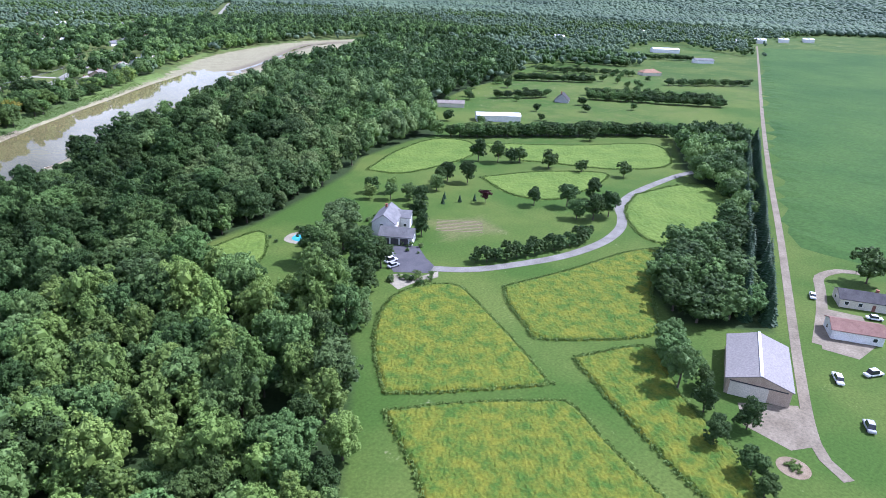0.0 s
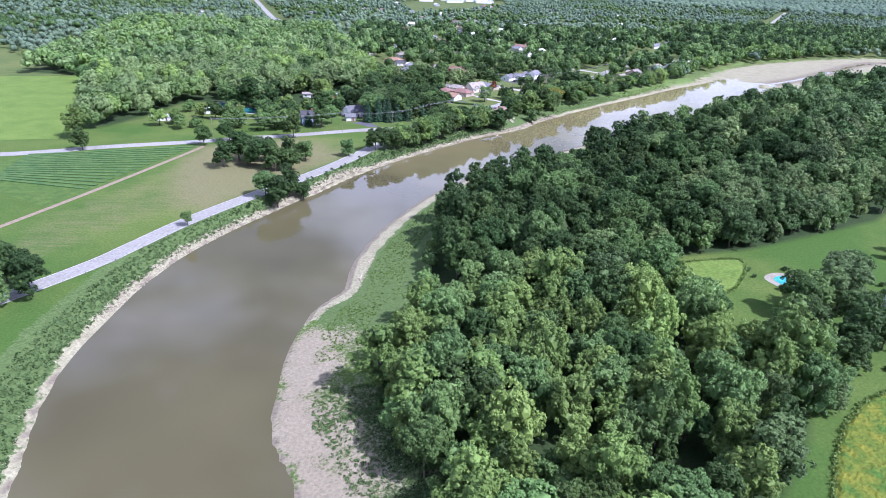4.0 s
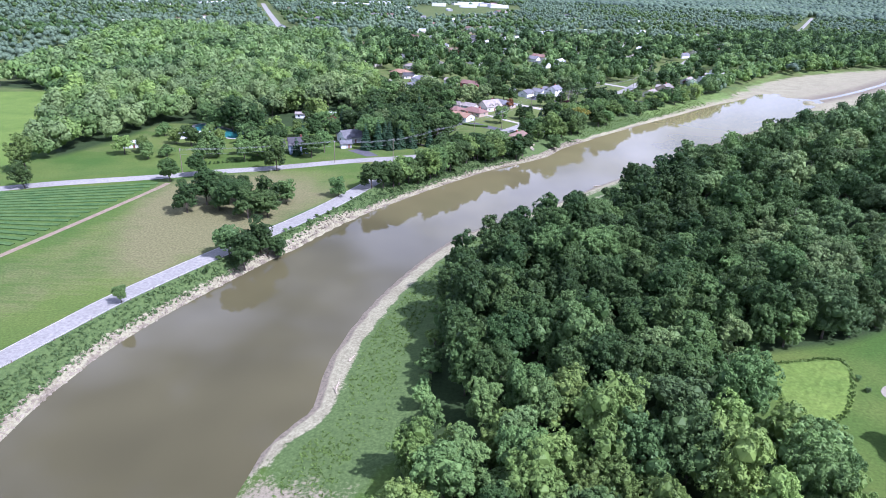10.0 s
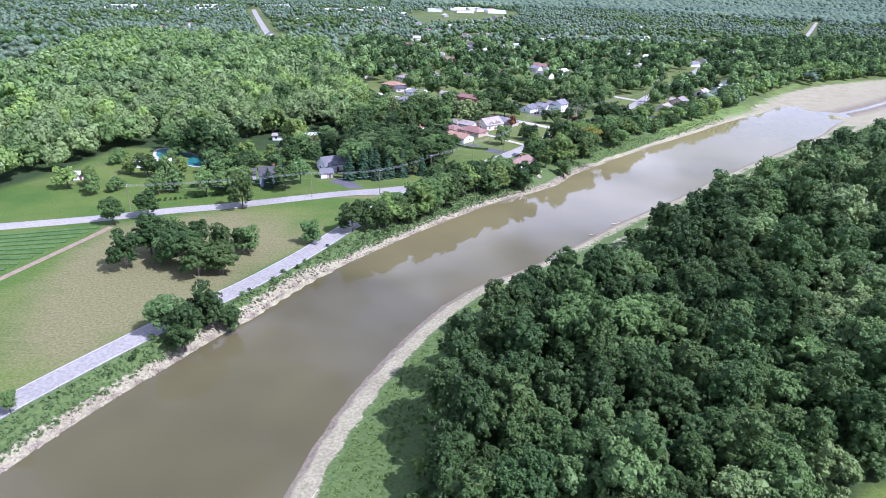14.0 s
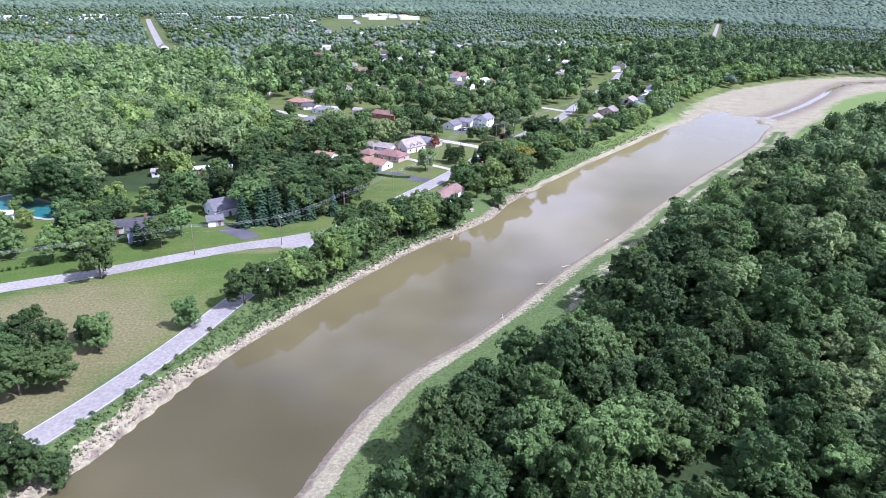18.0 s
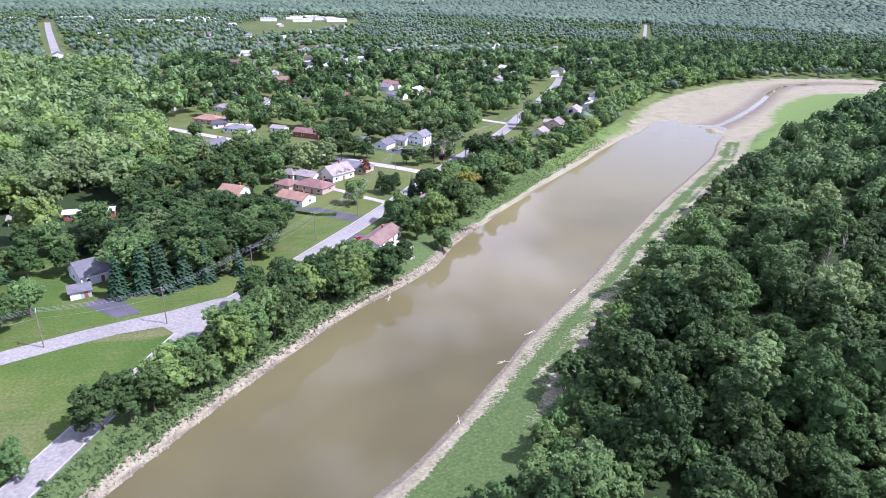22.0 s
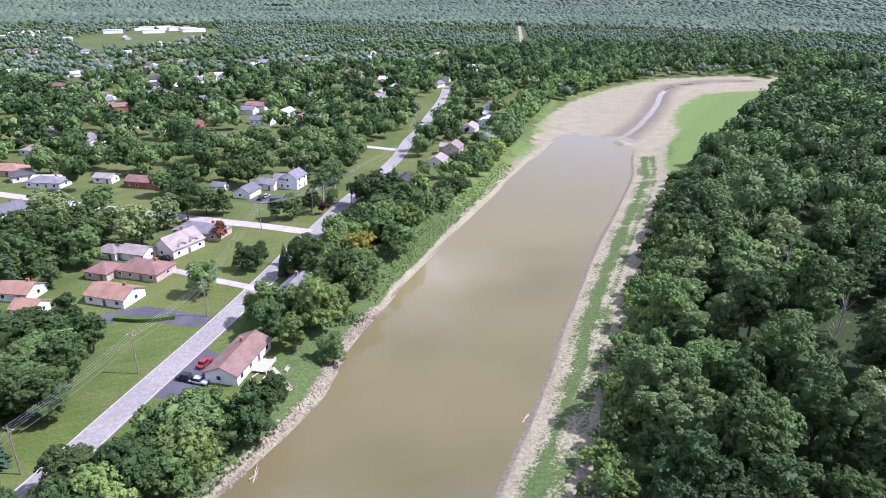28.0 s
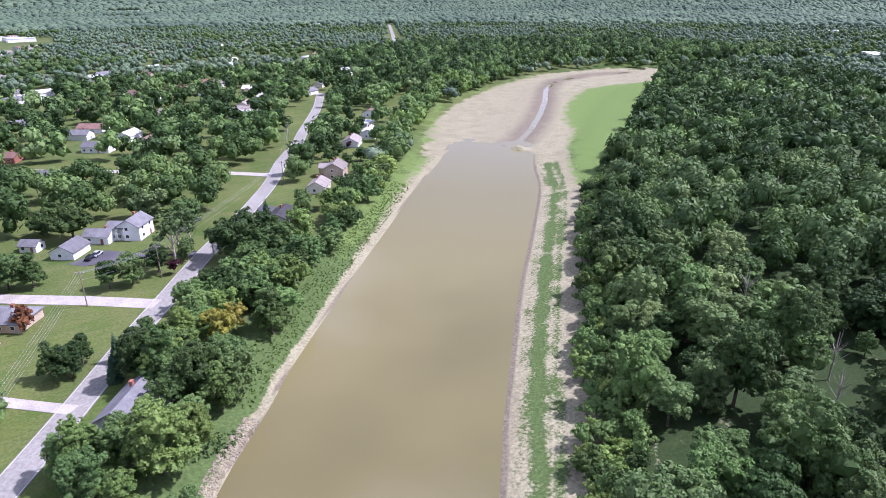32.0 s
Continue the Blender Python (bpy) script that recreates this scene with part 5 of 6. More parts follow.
wood(WOOD_BARN, 7.4, 0.03, 13, {"oak": 5, "maple": 3, "cottonwood": 1}, (0.95, 1.35), (0.72, 0.9), "in the belt along the farm lane", "wood belt by the lane", 0, lambda x, y: x < 178 or away(np.array([x]), np.array([y]), LANE)[0] > 13.5, reach=240)
# mostly lightened leaves, for the hazy brightness of these woods
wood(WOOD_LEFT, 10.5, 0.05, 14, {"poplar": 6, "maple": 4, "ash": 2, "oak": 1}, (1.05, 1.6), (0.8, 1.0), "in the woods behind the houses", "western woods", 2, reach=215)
TOWN = [(-59.6, 359.8), (-19.8, 352.7), (19.9, 407.1), (60.3, 451.3), (105.5, 487.9), (140.9, 510.8), (176.8, 550.1), (212.1, 595.6), (247.9, 644.8), (283, 696), (350, 764), (430, 809), (524, 866), (354, 977), (-129, 922), (-94, 647.8), (-62.1, 544.6), (-51.1, 472.5)]
wood(TOWN, 13.4, 0.20, 15, {"oak": 7, "maple": 4, "poplar": 1.2}, (0.95, 1.6), (0.74, 0.95), "in a residential garden", "garden trees", 4.5, reach=250)
RIVERSIDE = [(-36.8, 308.2), (-11.9, 352.9), (6, 376.9), (22, 401), (58.3, 445.9), (72.5, 459.1), (105.5, 485.8), (140.9, 508.7), (176.8, 547.9), (212.1, 593.4), (247.9, 642.6), (283, 693), (350, 762), (430, 806), (524, 849), (547, 833), (430, 775), (336, 713), (265.2, 642.6)] + [(x - 4.6 * shore(y), y + 4.6 * shore(y)) for x, y in LEFT_EDGE[31:16:-1]]
wood(RIVERSIDE, 8.2, 0.12, 16, {"oak": 2.4, "maple": 5, "ash": 2.6, "cottonwood": 0.4}, (0.8, 1.3), (0.74, 0.98), "on the river bank", "bank trees", 2.5, reach=300)
CLUSTER = [(-49.9, 372.1), (-29.9, 360.7), (-16, 367.1), (-6.1, 381.6), (-0.1, 396), (-2.3, 408.3), (-20.4, 416), (-45.4, 413)]
wood(CLUSTER, 7.5, 0.05, 19, {"oak": 5, "maple": 3}, (0.95, 1.4), (0.72, 0.9), "in a dense garden grove", "garden grove", 0.5, reach=300)
BELT = [(-150.1, 390.3), (-159.1, 327.7), (-100.4, 318.1), (-59.6, 344.9), (-62, 398.1)]
wood(BELT, 11, 0.35, 17, {"oak": 3, "maple": 4, "ash": 1}, (0.7, 1.1), (0.7, 1.0), "near the mobile homes", "garden trees", 2, reach=300)
BEYOND = [(317, 768), (523, 831), (629, 831), (730, 746), (843, 690), (882, 992), (554, 1118), (366, 1049), (352, 862)]
wood(BEYOND, 12.5, 0.05, 18, {"oak": 5, "maple": 3}, (1.1, 1.5), (0.9, 1.15), "in the woods beyond the river bend", "northern woods", 1)

for k in range(15):
    x, y = -116.2 + 1.75 * k, 317.6 + 0.82 * k
    plant(SHRUB["oak"][0], x, y, 0.42 + 0.1 * math.sin(3 * k), 0.8, "shrub", "low dark green shrub in a roadside hedge", "roadside hedge", "shrub")
# clipped hedge on the lawn
tagged(ribbon("hedge", [(5.7, 422), (12.8, 418.2), (20.8, 416.9)], 1.6, M["meadow_edge"], 1.1, 1.0, thick=1.15), "low clipped dark green garden hedge", "hedge")
# single trees, as they stand
SINGLES = [(47.6, 388.1, 0.85, "ash"), (56.3, 383.4, 0.75, "maple"), (56, 398.9, 0.9, "maple"), (63.0, 403.1, 0.8, "ash"), (43.2, 397, 0.9, "maple"), (70, 415.1, 0.75, "maple"), (-93.1, 268.1, 1.25, "oak"), (-86.2, 262.3, 0.8, "maple"), (-78.3, 258.6, 1.2, "oak"), (-73.3, 255.7, 1.0, "oak"), (-69.5, 265, 1.1, "oak"), (-70.4, 262.9, 0.75, "maple"), (-86.3, 268.4, 1.15, "oak"), (-64, 220.8, 1.15, "oak"), (-61.2, 230, 1.05, "oak"), (-69, 222.6, 1.0, "maple"), (-56.2, 232.1, 0.7, "oak"), (-87.5, 190, 0.45, "maple"), (-118, 293.4, 0.8, "oak"), (-109.3, 301.8, 0.9, "oak"), (-97, 326.8, 0.9, "maple"), (-78.4, 314.6, 1.15, "oak"), (-121, 382.4, 1.5, "oak"), (-105.1, 374.5, 1.4, "oak"), (-129.7, 382.1, 1.1, "maple"), (-137.6, 391.2, 1.2, "maple"), (-119.5, 359.2, 0.7, "ash"), (-128.4, 370.1, 0.6, "maple"), (-170.2, 277.9, 0.85, "oak"), (-184, 300.3, 1.2, "ash"), (-68.6, 278.2, 0.6, "oak"), (-110.2, 137.2, 1.1, "oak"), (-116, 130.9, 1.0, "maple"), (-120, 142.7, 1.1, "oak"), (-125.6, 134.6, 1.0, "oak"), (-44.9, 283.2, 0.7, "maple"),
           (238.9, 196.1, 0.95, "oak"), (245.5, 188.1, 0.95, "oak"), (255.1, 181.3, 0.8, "maple"), (251.9, 184.3, 0.8, "oak"), (258.8, 165, 0.9, "oak"), (266.6, 149.8, 0.75, "oak"), (276.8, 131.4, 0.75, "oak"), (200.6, 180.5, 0.85, "oak"), (205.9, 172.4, 0.85, "oak"), (186, 172.7, 0.7, "maple"), (192.2, 177.1, 0.75, "oak"), (205.4, 132.3, 0.7, "oak"), (215.2, 122.3, 0.9, "maple"), (232.3, 120.8, 0.85, "oak"), (210.3, 105.7, 0.95, "oak"), (218.9, 103.9, 0.95, "oak"), (205.9, 110.7, 0.8, "maple"), (167.2, 162.8, 0.75, "oak"), (168.1, 171, 0.7, "maple"), (167.9, 182.3, 0.6, "ash"), (155.3, 181.8, 0.6, "ash"), (161.7, 175.9, 0.65, "maple"), (261.7, 250.7, 0.9, "maple"),
           (119.4, 151.9, 1.35, "cottonwood"), (114.3, 144.6, 1.3, "cottonwood"), (107, 144.4, 1.1, "maple"), (96.9, 127.8, 1.1, "oak"), (106.3, 122.9, 1.2, "oak"), (99.8, 140.1, 1.15, "oak"), (111.4, 131.3, 1.2, "oak"), (94, 116.4, 1.0, "maple"), (90.1, 103, 0.8, "maple"), (85, 97.7, 0.75, "cottonwood"), (100.3, 113.6, 0.8, "oak"), (114.6, 124.2, 0.9, "oak"), (133.6, 31.7, 0.95, "maple"), (137.7, 34.8, 0.95, "maple"), (126.4, 26.3, 0.95, "maple"), (130.7, 22.3, 0.55, "oak"), (122.4, 18, 0.6, "oak"), (123.6, 8.8, 0.65, "oak"), (113.1, 11.6, 0.6, "oak"), (109.1, 2.3, 0.6, "oak"), (105, -1.8, 0.5, "oak"), (231.9, 12.4, 1.25, "oak"), (143.6, 136.4, 0.75, "oak"), (152.8, 148, 0.8, "oak"), (147.7, 141.7, 0.5, "maple"), (130.6, 164.6, 0.9, "maple"), (122.3, 160.2, 1.0, "cottonwood"), (161.5, 188.2, 0.7, "oak"),
           (28.8, 429.1, 0.95, "maple"), (45, 441.2, 0.7, "oak"), (48.1, 445.5, 0.72, "oak"), (42, 444.2, 0.7, "oak"), (41.2, 405.8, 0.85, "maple"), (43.2, 402.8, 1.0, "ash"), (49.3, 402, 0.95, "maple"), (62.4, 426.3, 1.0, "ash"), (55.4, 404.3, 0.9, "ash"), (66.5, 432.7, 0.9, "maple"), (64.5, 420.2, 0.9, "maple"), (-104.8, 357.4, 1.0, "maple"), (-99.9, 350.5, 1.0, "oak"), (-87.3, 341.2, 1.1, "oak"), (-67.7, 337.9, 1.0, "oak"), (-63.5, 347.6, 0.9, "maple"), (-97, 258.9, 1.0, "oak"), (-90.3, 276.3, 0.9, "maple"), (-80.4, 271.6, 0.9, "oak"), (-66.4, 257, 0.9, "oak"), (-63.6, 273.3, 0.8, "maple"), (-83.5, 284.7, 0.6, "oak"), (61.5, 415.9, 0.8, "maple"), (76.7, 449.9, 0.95, "maple"), (69.5, 438.1, 0.9, "ash"), (16.2, 354.4, 0.85, "maple"), (23.3, 358, 0.8, "ash"), (29.3, 360.8, 0.75, "ash"), (10.2, 348.7, 0.85, "oak"), (33.4, 364.8, 0.6, "maple"), (20.2, 350, 0.8, "maple"), (-3.3, 412.4, 1.1, "oak"), (-8.3, 404.1, 1.1, "oak"), (-14.2, 397.7, 1.0, "oak"), (-6.2, 393.9, 1.05, "maple"), (1.8, 406.4, 0.9, "oak"), (-18.3, 405.7, 1.1, "oak"), (-22.3, 393.4, 1.05, "oak"), (-12.1, 385.5, 0.95, "oak"), (-20.1, 381.2, 0.9, "maple"), (-28.2, 385, 1.0, "oak"), (-34, 374.6, 0.9, "oak"), (-37.9, 366.5, 0.8, "maple"),
           (60.1, 487.9, 0.75, "oak"), (66.3, 487.2, 0.85, "maple"), (74.5, 490.7, 0.8, "oak"), (84.8, 497.5, 0.75, "maple"), (28.3, 500.1, 1.35, "oak"), (35.4, 504.6, 1.1, "maple"), (41.6, 501.8, 0.85, "oak"), (-12, 467.9, 1.35, "oak"), (-21.2, 482.2, 1.3, "oak"), (-3.9, 464.1, 1.2, "maple"), (-12.8, 451.4, 0.75, "maple"), (12.2, 478.4, 0.95, "oak"), (-28.7, 590.1, 1.2, "maple"), (136.7, 524.5, 0.85, "maple"), (130.4, 509.2, 0.7, "oak"), (145.1, 519.5, 0.8, "ash"), (181.2, 575.1, 0.7, "oak"), (176.9, 585.8, 0.75, "maple"), (191.8, 580, 0.8, "maple"), (187.6, 598.6, 0.7, "oak"), (215.5, 630.4, 0.9, "oak"), (221.9, 617.4, 0.9, "maple"), (228.5, 651.3, 0.9, "oak"), (153.5, 528.5, 0.6, "maple"), (159.8, 536.3, 0.7, "oak"), (176.8, 552.2, 0.7, "maple"), (113.8, 501, 0.75, "oak")]
DEAD_AT = [(237.1, 407.8, 1.2), (199.9, 372.9, 1.1), (197.7, 359.3, 1.0), (185.1, 342.6, 1.1), (291.5, 416.2, 1.2), (265, 433.3, 1.2), (123.1, 253.9, 1.2), (188.5, 380.9, 1.0), (172.6, 335.6, 1.0), (277.1, 458.3, 1.1), (38.8, 254.8, 1.0), (48.1, 227.4, 1.1), (99.4, 251.9, 1.0)]
single_rng = random.Random(5)
for x, y, s, sp in SINGLES:
    d = away(np.array([x]), np.array([y]), FLIGHT)[0]
    plant(single_rng.choice((NEAR if d < 230 else MID)[sp]), x, y, s, single_rng.uniform(0.85, 1.0), sp + "_tree", SPECIES[sp] + (" standing on a lawn" if s < 1 else " shading a garden"), "single trees")
for x, y, c, s in ((77.8, 436.3, "yellow", 1.15), (81.8, 440.7, "yellow", 0.95), (78.6, 487.7, "purple", 0.6), (37.7, 473.3, "rust", 0.8), (190.7, 147.2, "purple", 0.75), (199.3, 608.2, "purple", 0.5)):
    plant(COLOURED[c], x, y, s, 1.0, "ornamental_tree", f"ornamental garden tree with {c} leaves", "single trees")
for x, y, s in ((53.2, 434.3, 0.85), (59.3, 437.7, 1.0), (175.8, 158, 0.42), (183.2, 155.2, 0.42), (189.5, 152.3, 0.42), (180.9, 162.3, 0.4), (113.8, 510.5, 1.0), (119, 517.2, 1.1), (-62, 392, 1.5), (-40.3, 396.8, 1.5), (-32.4, 406.4, 1.4), (-45.9, 372.3, 1.2), (-48.2, 404.8, 1.5), (-54, 390.3, 1.35), (-22.9, 455.1, 1.4), (-29.1, 473.5, 1.4), (-79.4, 371.2, 1.1), (-104, 348.7, 1.1), (-43.8, 356.1, 1.55), (-37.8, 359.4, 1.75), (-31.9, 358.6, 1.7), (-26.9, 361.6, 1.6), (-21, 363.8, 1.5), (-34.9, 364.6, 1.6), (-29, 366.6, 1.5), (-12, 367.2, 1.2), (55.2, 442.7, 0.9), (-75.5, 340.5, 1.1)):
    plant(CONIFER[int(s * 10) % 2], x, y, s, 1.0, "conifer", "dark green spruce with drooping boughs", "spruces")
for x, y, s in ((80.6, 495.2, 1.0), (87.8, 504, 0.95), (84.7, 509.1, 0.85), (93, 496.8, 0.6)):
    plant(SPARSE, x, y, s, 1.0, "cottonwood_tree", "tall sparse tree with bare pale trunk and limbs", "roadside trees")
for x, y, s in DEAD_AT:
    plant(DEAD, x, y, s, 1.0, "dead_tree", "bare dead tree with pale grey branches", "dead trees")
gr = random.Random(31)
for x, y in smooth([(-34, 298.7), (-25.9, 302.9), (-17.7, 314.8), (-7.3, 328.3), (3, 342.7), (13.2, 352.7), (24.3, 361.1), (33.4, 366.4)], 4.2):
    sp = gr.choice(("oak", "oak", "maple", "maple", "ash"))
    plant(gr.choice(NEAR[sp]), x + gr.uniform(0.5, 5), y + gr.uniform(-5, -0.5), gr.uniform(0.8, 1.25), gr.uniform(0.8, 1.0), sp + "_tree", SPECIES[sp] + " between the road and the river", "bank trees")
# clipped hedge of round shrubs beside the driveway
for x, y in ((142.1, 107.6), (145.3, 105.2), (148.4, 103.8), (152.5, 102.4), (156.7, 101.5), (160.4, 100.1), (164, 99.2), (168.3, 98.3), (172, 96.8), (175.7, 95.9), (179.9, 95.5), (184.1, 95.1), (188.3, 95.3), (192.5, 96.4)):
    plant(SHRUB["oak"][0], x, y, 1.65 + 0.2 * math.sin(x), 0.9, "shrub", "large round dark green hedge shrub", "driveway hedge", "shrub")
gr = random.Random(77)
for k in range(46):
    x, y = gr.choice(((114.8, 113), (119.1, 110), (134.4, 127.9), (137.4, 132.1), (139, 158.8), (101.5, 167.6), (116, 168.1), (107.9, 153.6)))
    x, y = x + gr.uniform(-5, 5), y + gr.uniform(-4, 4)
    sp = gr.choice(list(SHRUB))
    plant(SHRUB[sp][0], x, y, gr.uniform(0.3, 0.65), gr.uniform(0.7, 1.0), "shrub", "small rounded garden shrub", "garden shrubs", "shrub")
for k in range(70):
    u = (k // 2 + 0.5) / 35
    off = 5.0 + 5.5 * (k % 2)
    plant(CONIFER[k % 2], 174.7 + 237 * u - 0.36 * off + gr.uniform(-0.8, 0.8), 18.2 + 95.6 * u + 0.93 * off + gr.uniform(-0.8, 0.8), gr.uniform(1.15, 1.45), 1.0, "conifer", "dark green pine in a row beside the farm lane", "lane pines")
# rows of hedge trees on the properties beyond
for a, b, n, s in (((489.3, 380.7), (547.6, 330.4), 16, 0.75), ((461.1, 276.5), (527.5, 190.8), 24, 0.75), ((477.3, 287.6), (549.1, 202), 24, 0.75), ((270.1, 241.6), (388.4, 165.1), 34, 0.8), ((265, 247.8), (381.7, 173.1), 30, 0.85), ((672, 444), (706, 383), 12, 0.8), ((565.3, 413.8), (632.4, 332.8), 16, 0.7), ((393.7, 322.7), (438.2, 299.2), 8, 0.7), ((738, 473), (858, 375), 20, 0.8), ((601.5, 279.5), (682.6, 230.2), 14, 0.7)):
    n = int(n * 1.4)
    for k in range(n):
        u = (k + 0.5) / n
        sp = gr.choice(("oak", "oak", "maple"))
        plant(MID[sp][k % 3], a[0] + (b[0] - a[0]) * u + gr.uniform(-2, 2), a[1] + (b[1] - a[1]) * u + gr.uniform(-2, 2), s * gr.uniform(1.0, 1.35), 0.72, "hedgerow_tree", "dark green tree in a boundary hedgerow", "hedgerow trees")
for k in range(70):
    x, y = gr.uniform(290, 620), gr.uniform(180, 420)
    if clear_mask(np.array([x]), np.array([y]), 3)[0] and y > 60 + 0.36 * x and not inside(np.array([x]), np.array([y]), WOOD_RIGHT)[0]:
        plant(MID[gr.choice(("oak", "maple"))][k % 3], x, y, gr.uniform(0.5, 0.85), 0.85, "lawn_tree", "dark green tree on a broad lawn", "park trees")
# understorey at the edge of the riverside wood and on the far bank
edge = smooth(TREE_LINE[:17], 3.4) + smooth([(q[0] + 2.4, q[1] - 2.2) for q in TREE_LINE[10:18]], 2.6) + smooth([(q[0] + 6.0, q[1] - 5.6) for q in TREE_LINE[10:17]], 3.8)
for x, y in edge:
    if y < 138:
        x += 7
    elif y < 290:
        x, y = x + 3, y - 2
    x, y = x + gr.uniform(-1.5, 2.5), y + gr.uniform(-1.5, 2.5)
    sp = gr.choice(("oak", "maple", "ash", "maple"))
    plant(SHRUB[sp][0], x, y, gr.uniform(0.9, 1.7), gr.uniform(0.8, 1.2), "bush", "leafy green bush at the wood's edge above the mud flat", "edge bushes", "bush")
for x, y in smooth([(q[0] - 4.5, q[1] + 2.6) for q in LEFT_EDGE[12:22]], 5):
    plant(SHRUB[gr.choice(("oak", "maple"))][0], x + gr.uniform(-2, 2), y + gr.uniform(-2, 2), gr.uniform(0.3, 0.65), gr.uniform(0.6, 0.9), "shrub", "low weedy shrub on the steep river bank", "bank shrubs", "shrub")


# ---- foliage too far or too small to count ----
def foliage(name, spots, radius, tall, quads, core, material, seed, flat=False, lobes=1):
    """Many plants in one mesh: each has rounded boughs of foliage with leaf clumps on them."""
    rng = np.random.default_rng(seed)
    P0 = np.asarray(spots, float)
    r = np.asarray(radius, float) * np.ones(len(P0))
    t = np.asarray(tall, float) * np.ones(len(P0))
    P0 = P0 + np.stack([0 * t, 0 * t, t * 0.52], -1)
    if lobes > 1:
        u, a = rng.uniform(-0.85, 1, (len(P0), lobes)), rng.uniform(0, 2 * np.pi, (len(P0), lobes)) + np.arange(lobes) * 2.4
        wide = np.sqrt(np.clip(1 - u * u, 0.02, 1)) * 0.58 * r[:, None]
        P0 = (P0[:, None] + np.stack([np.cos(a) * wide, np.sin(a) * wide, u * 0.27 * t[:, None]], -1)).reshape(-1, 3)
        r = (r[:, None] * rng.uniform(0.46, 0.66, (len(r), lobes))).ravel()
        t = (t[:, None] * rng.uniform(0.46, 0.58, (len(t), lobes))).ravel()
    n = len(P0)
    vs, fs, base = [], [], 0
    if core:
        v = ICO1[0][None] * rng.uniform(0.78, 1.0, (n, 12, 1)) * np.stack([r, r, t * 0.5], -1)[:, None] * (0.74 if lobes > 4 else 0.90 if quads else 1.12) + P0[:, None]
        vs.append(v.reshape(-1, 3))
        fs.append((ICO1[1][None] + (np.arange(n) * 12)[:, None, None]).reshape(-1, 3))
        base = n * 12
    d = rng.normal(size=(n, quads, 3))
    d /= np.linalg.norm(d, axis=2)[..., None]
    d[..., 2] = np.abs(d[..., 2]) * np.where(rng.uniform(size=d.shape[:2]) < 0.2, -0.5, 1)
    c = P0[:, None] + d * np.stack([r, r, t * 0.5], -1)[:, None] * rng.uniform(0.82, 1.06, (n, quads, 1))
    nm = d + rng.normal(size=d.shape) * (0.34 if core else 0.5)
    nm /= np.linalg.norm(nm, axis=2)[..., None]
    t1 = np.cross(nm, rng.normal(size=d.shape))
    t1 /= np.linalg.norm(t1, axis=2)[..., None]
    t2 = np.cross(nm, t1)
    s = (r[:, None, None] * (1.5 if lobes > 4 or not core else 0.8) / np.sqrt(max(1, quads))) * rng.uniform(0.7, 1.4, (n, quads, 1))
    q = np.stack([c - t1 * s - t2 * s * 0.5, c + t1 * s - t2 * s * 0.5, c + t2 * s * 1.1], 2).reshape(-1, 3)
    k = base + np.arange(n * quads) * 3
    vs.append(q)
    fs.append(np.stack([k, k + 1, k + 2], -1))
    return part(name, mesh_of(name, np.concatenate(vs), np.concatenate(fs), material, core), None)


def far_spots(r0, r1, space, seed, gap):
    rng = np.random.default_rng(seed)
    g = np.arange(-r1, r1, space)
    X, Y = np.meshgrid(g, g)
    X, Y = X + rng.uniform(-0.4, 0.4, X.shape) * space, Y + rng.uniform(-0.4, 0.4, X.shape) * space + 200
    R, A = np.hypot(X, Y - 200), np.degrees(np.arctan2(X, Y - 200))
    k = (R > r0) & (R < r1) & (A > -46) & (A < 92)
    X, Y = X[k], Y[k]
    for pts in [SOY_FIELD, FIELD_LEFT, FLAT, BED, RIVER, WOOD_RIGHT, WOOD_BARN, WOOD_LEFT, TOWN, RIVERSIDE, BEYOND] + OPEN_LAND:
        m = ~inside(X, Y, pts)
        X, Y = X[m], Y[m]
    for pts, w in ((ROAD, 9), (LANE, 8), ([(-185, 796), (-347, 1261), (-432, 1517)], 16), ([(552, 1146), (711, 1436), (903, 1782)], 14)):
        m = away(X, Y, pts) > w
        X, Y = X[m], Y[m]
    m = (away(X, Y, RIGHT_S) > 27) & (away(X, Y, LEFT_S) > 14) & (away(X, Y, BED, True) > 5)
    X, Y = X[m], Y[m]
    for hx, hy, hr in HOUSE_SPOTS:
        m = np.hypot(X - hx, Y - hy) > hr + space * 0.5
        X, Y = X[m], Y[m]
    k = rng.uniform(size=X.shape) > gap
    return np.stack([X[k], Y[k], height(X[k], Y[k])], -1)


OPEN_LAND = [[(-117, 1503), (-67, 1225), (60, 1330), (142, 1538), (150, 1781), (-60, 1700)], [(-20, 620), (6, 650), (-30, 665), (-60, 628)], [(269.2, 173.6), (730.6, 179.2), (743, 370), (578, 437), (499.8, 389.5), (413.5, 364.4), (309.3, 314.6), (263.8, 251.9)], [(528.8, 161.5), (978, 328), (1081, 546), (807, 467), (679.9, 282.8)], [(1180, 430), (1201, 409), (1330, 200), (1462, 283), (1900, 330), (1760, 480), (1420, 480)], [(-260.6, 540.7), (-319.1, 479.5), (-420, 500), (-399, 527)]]
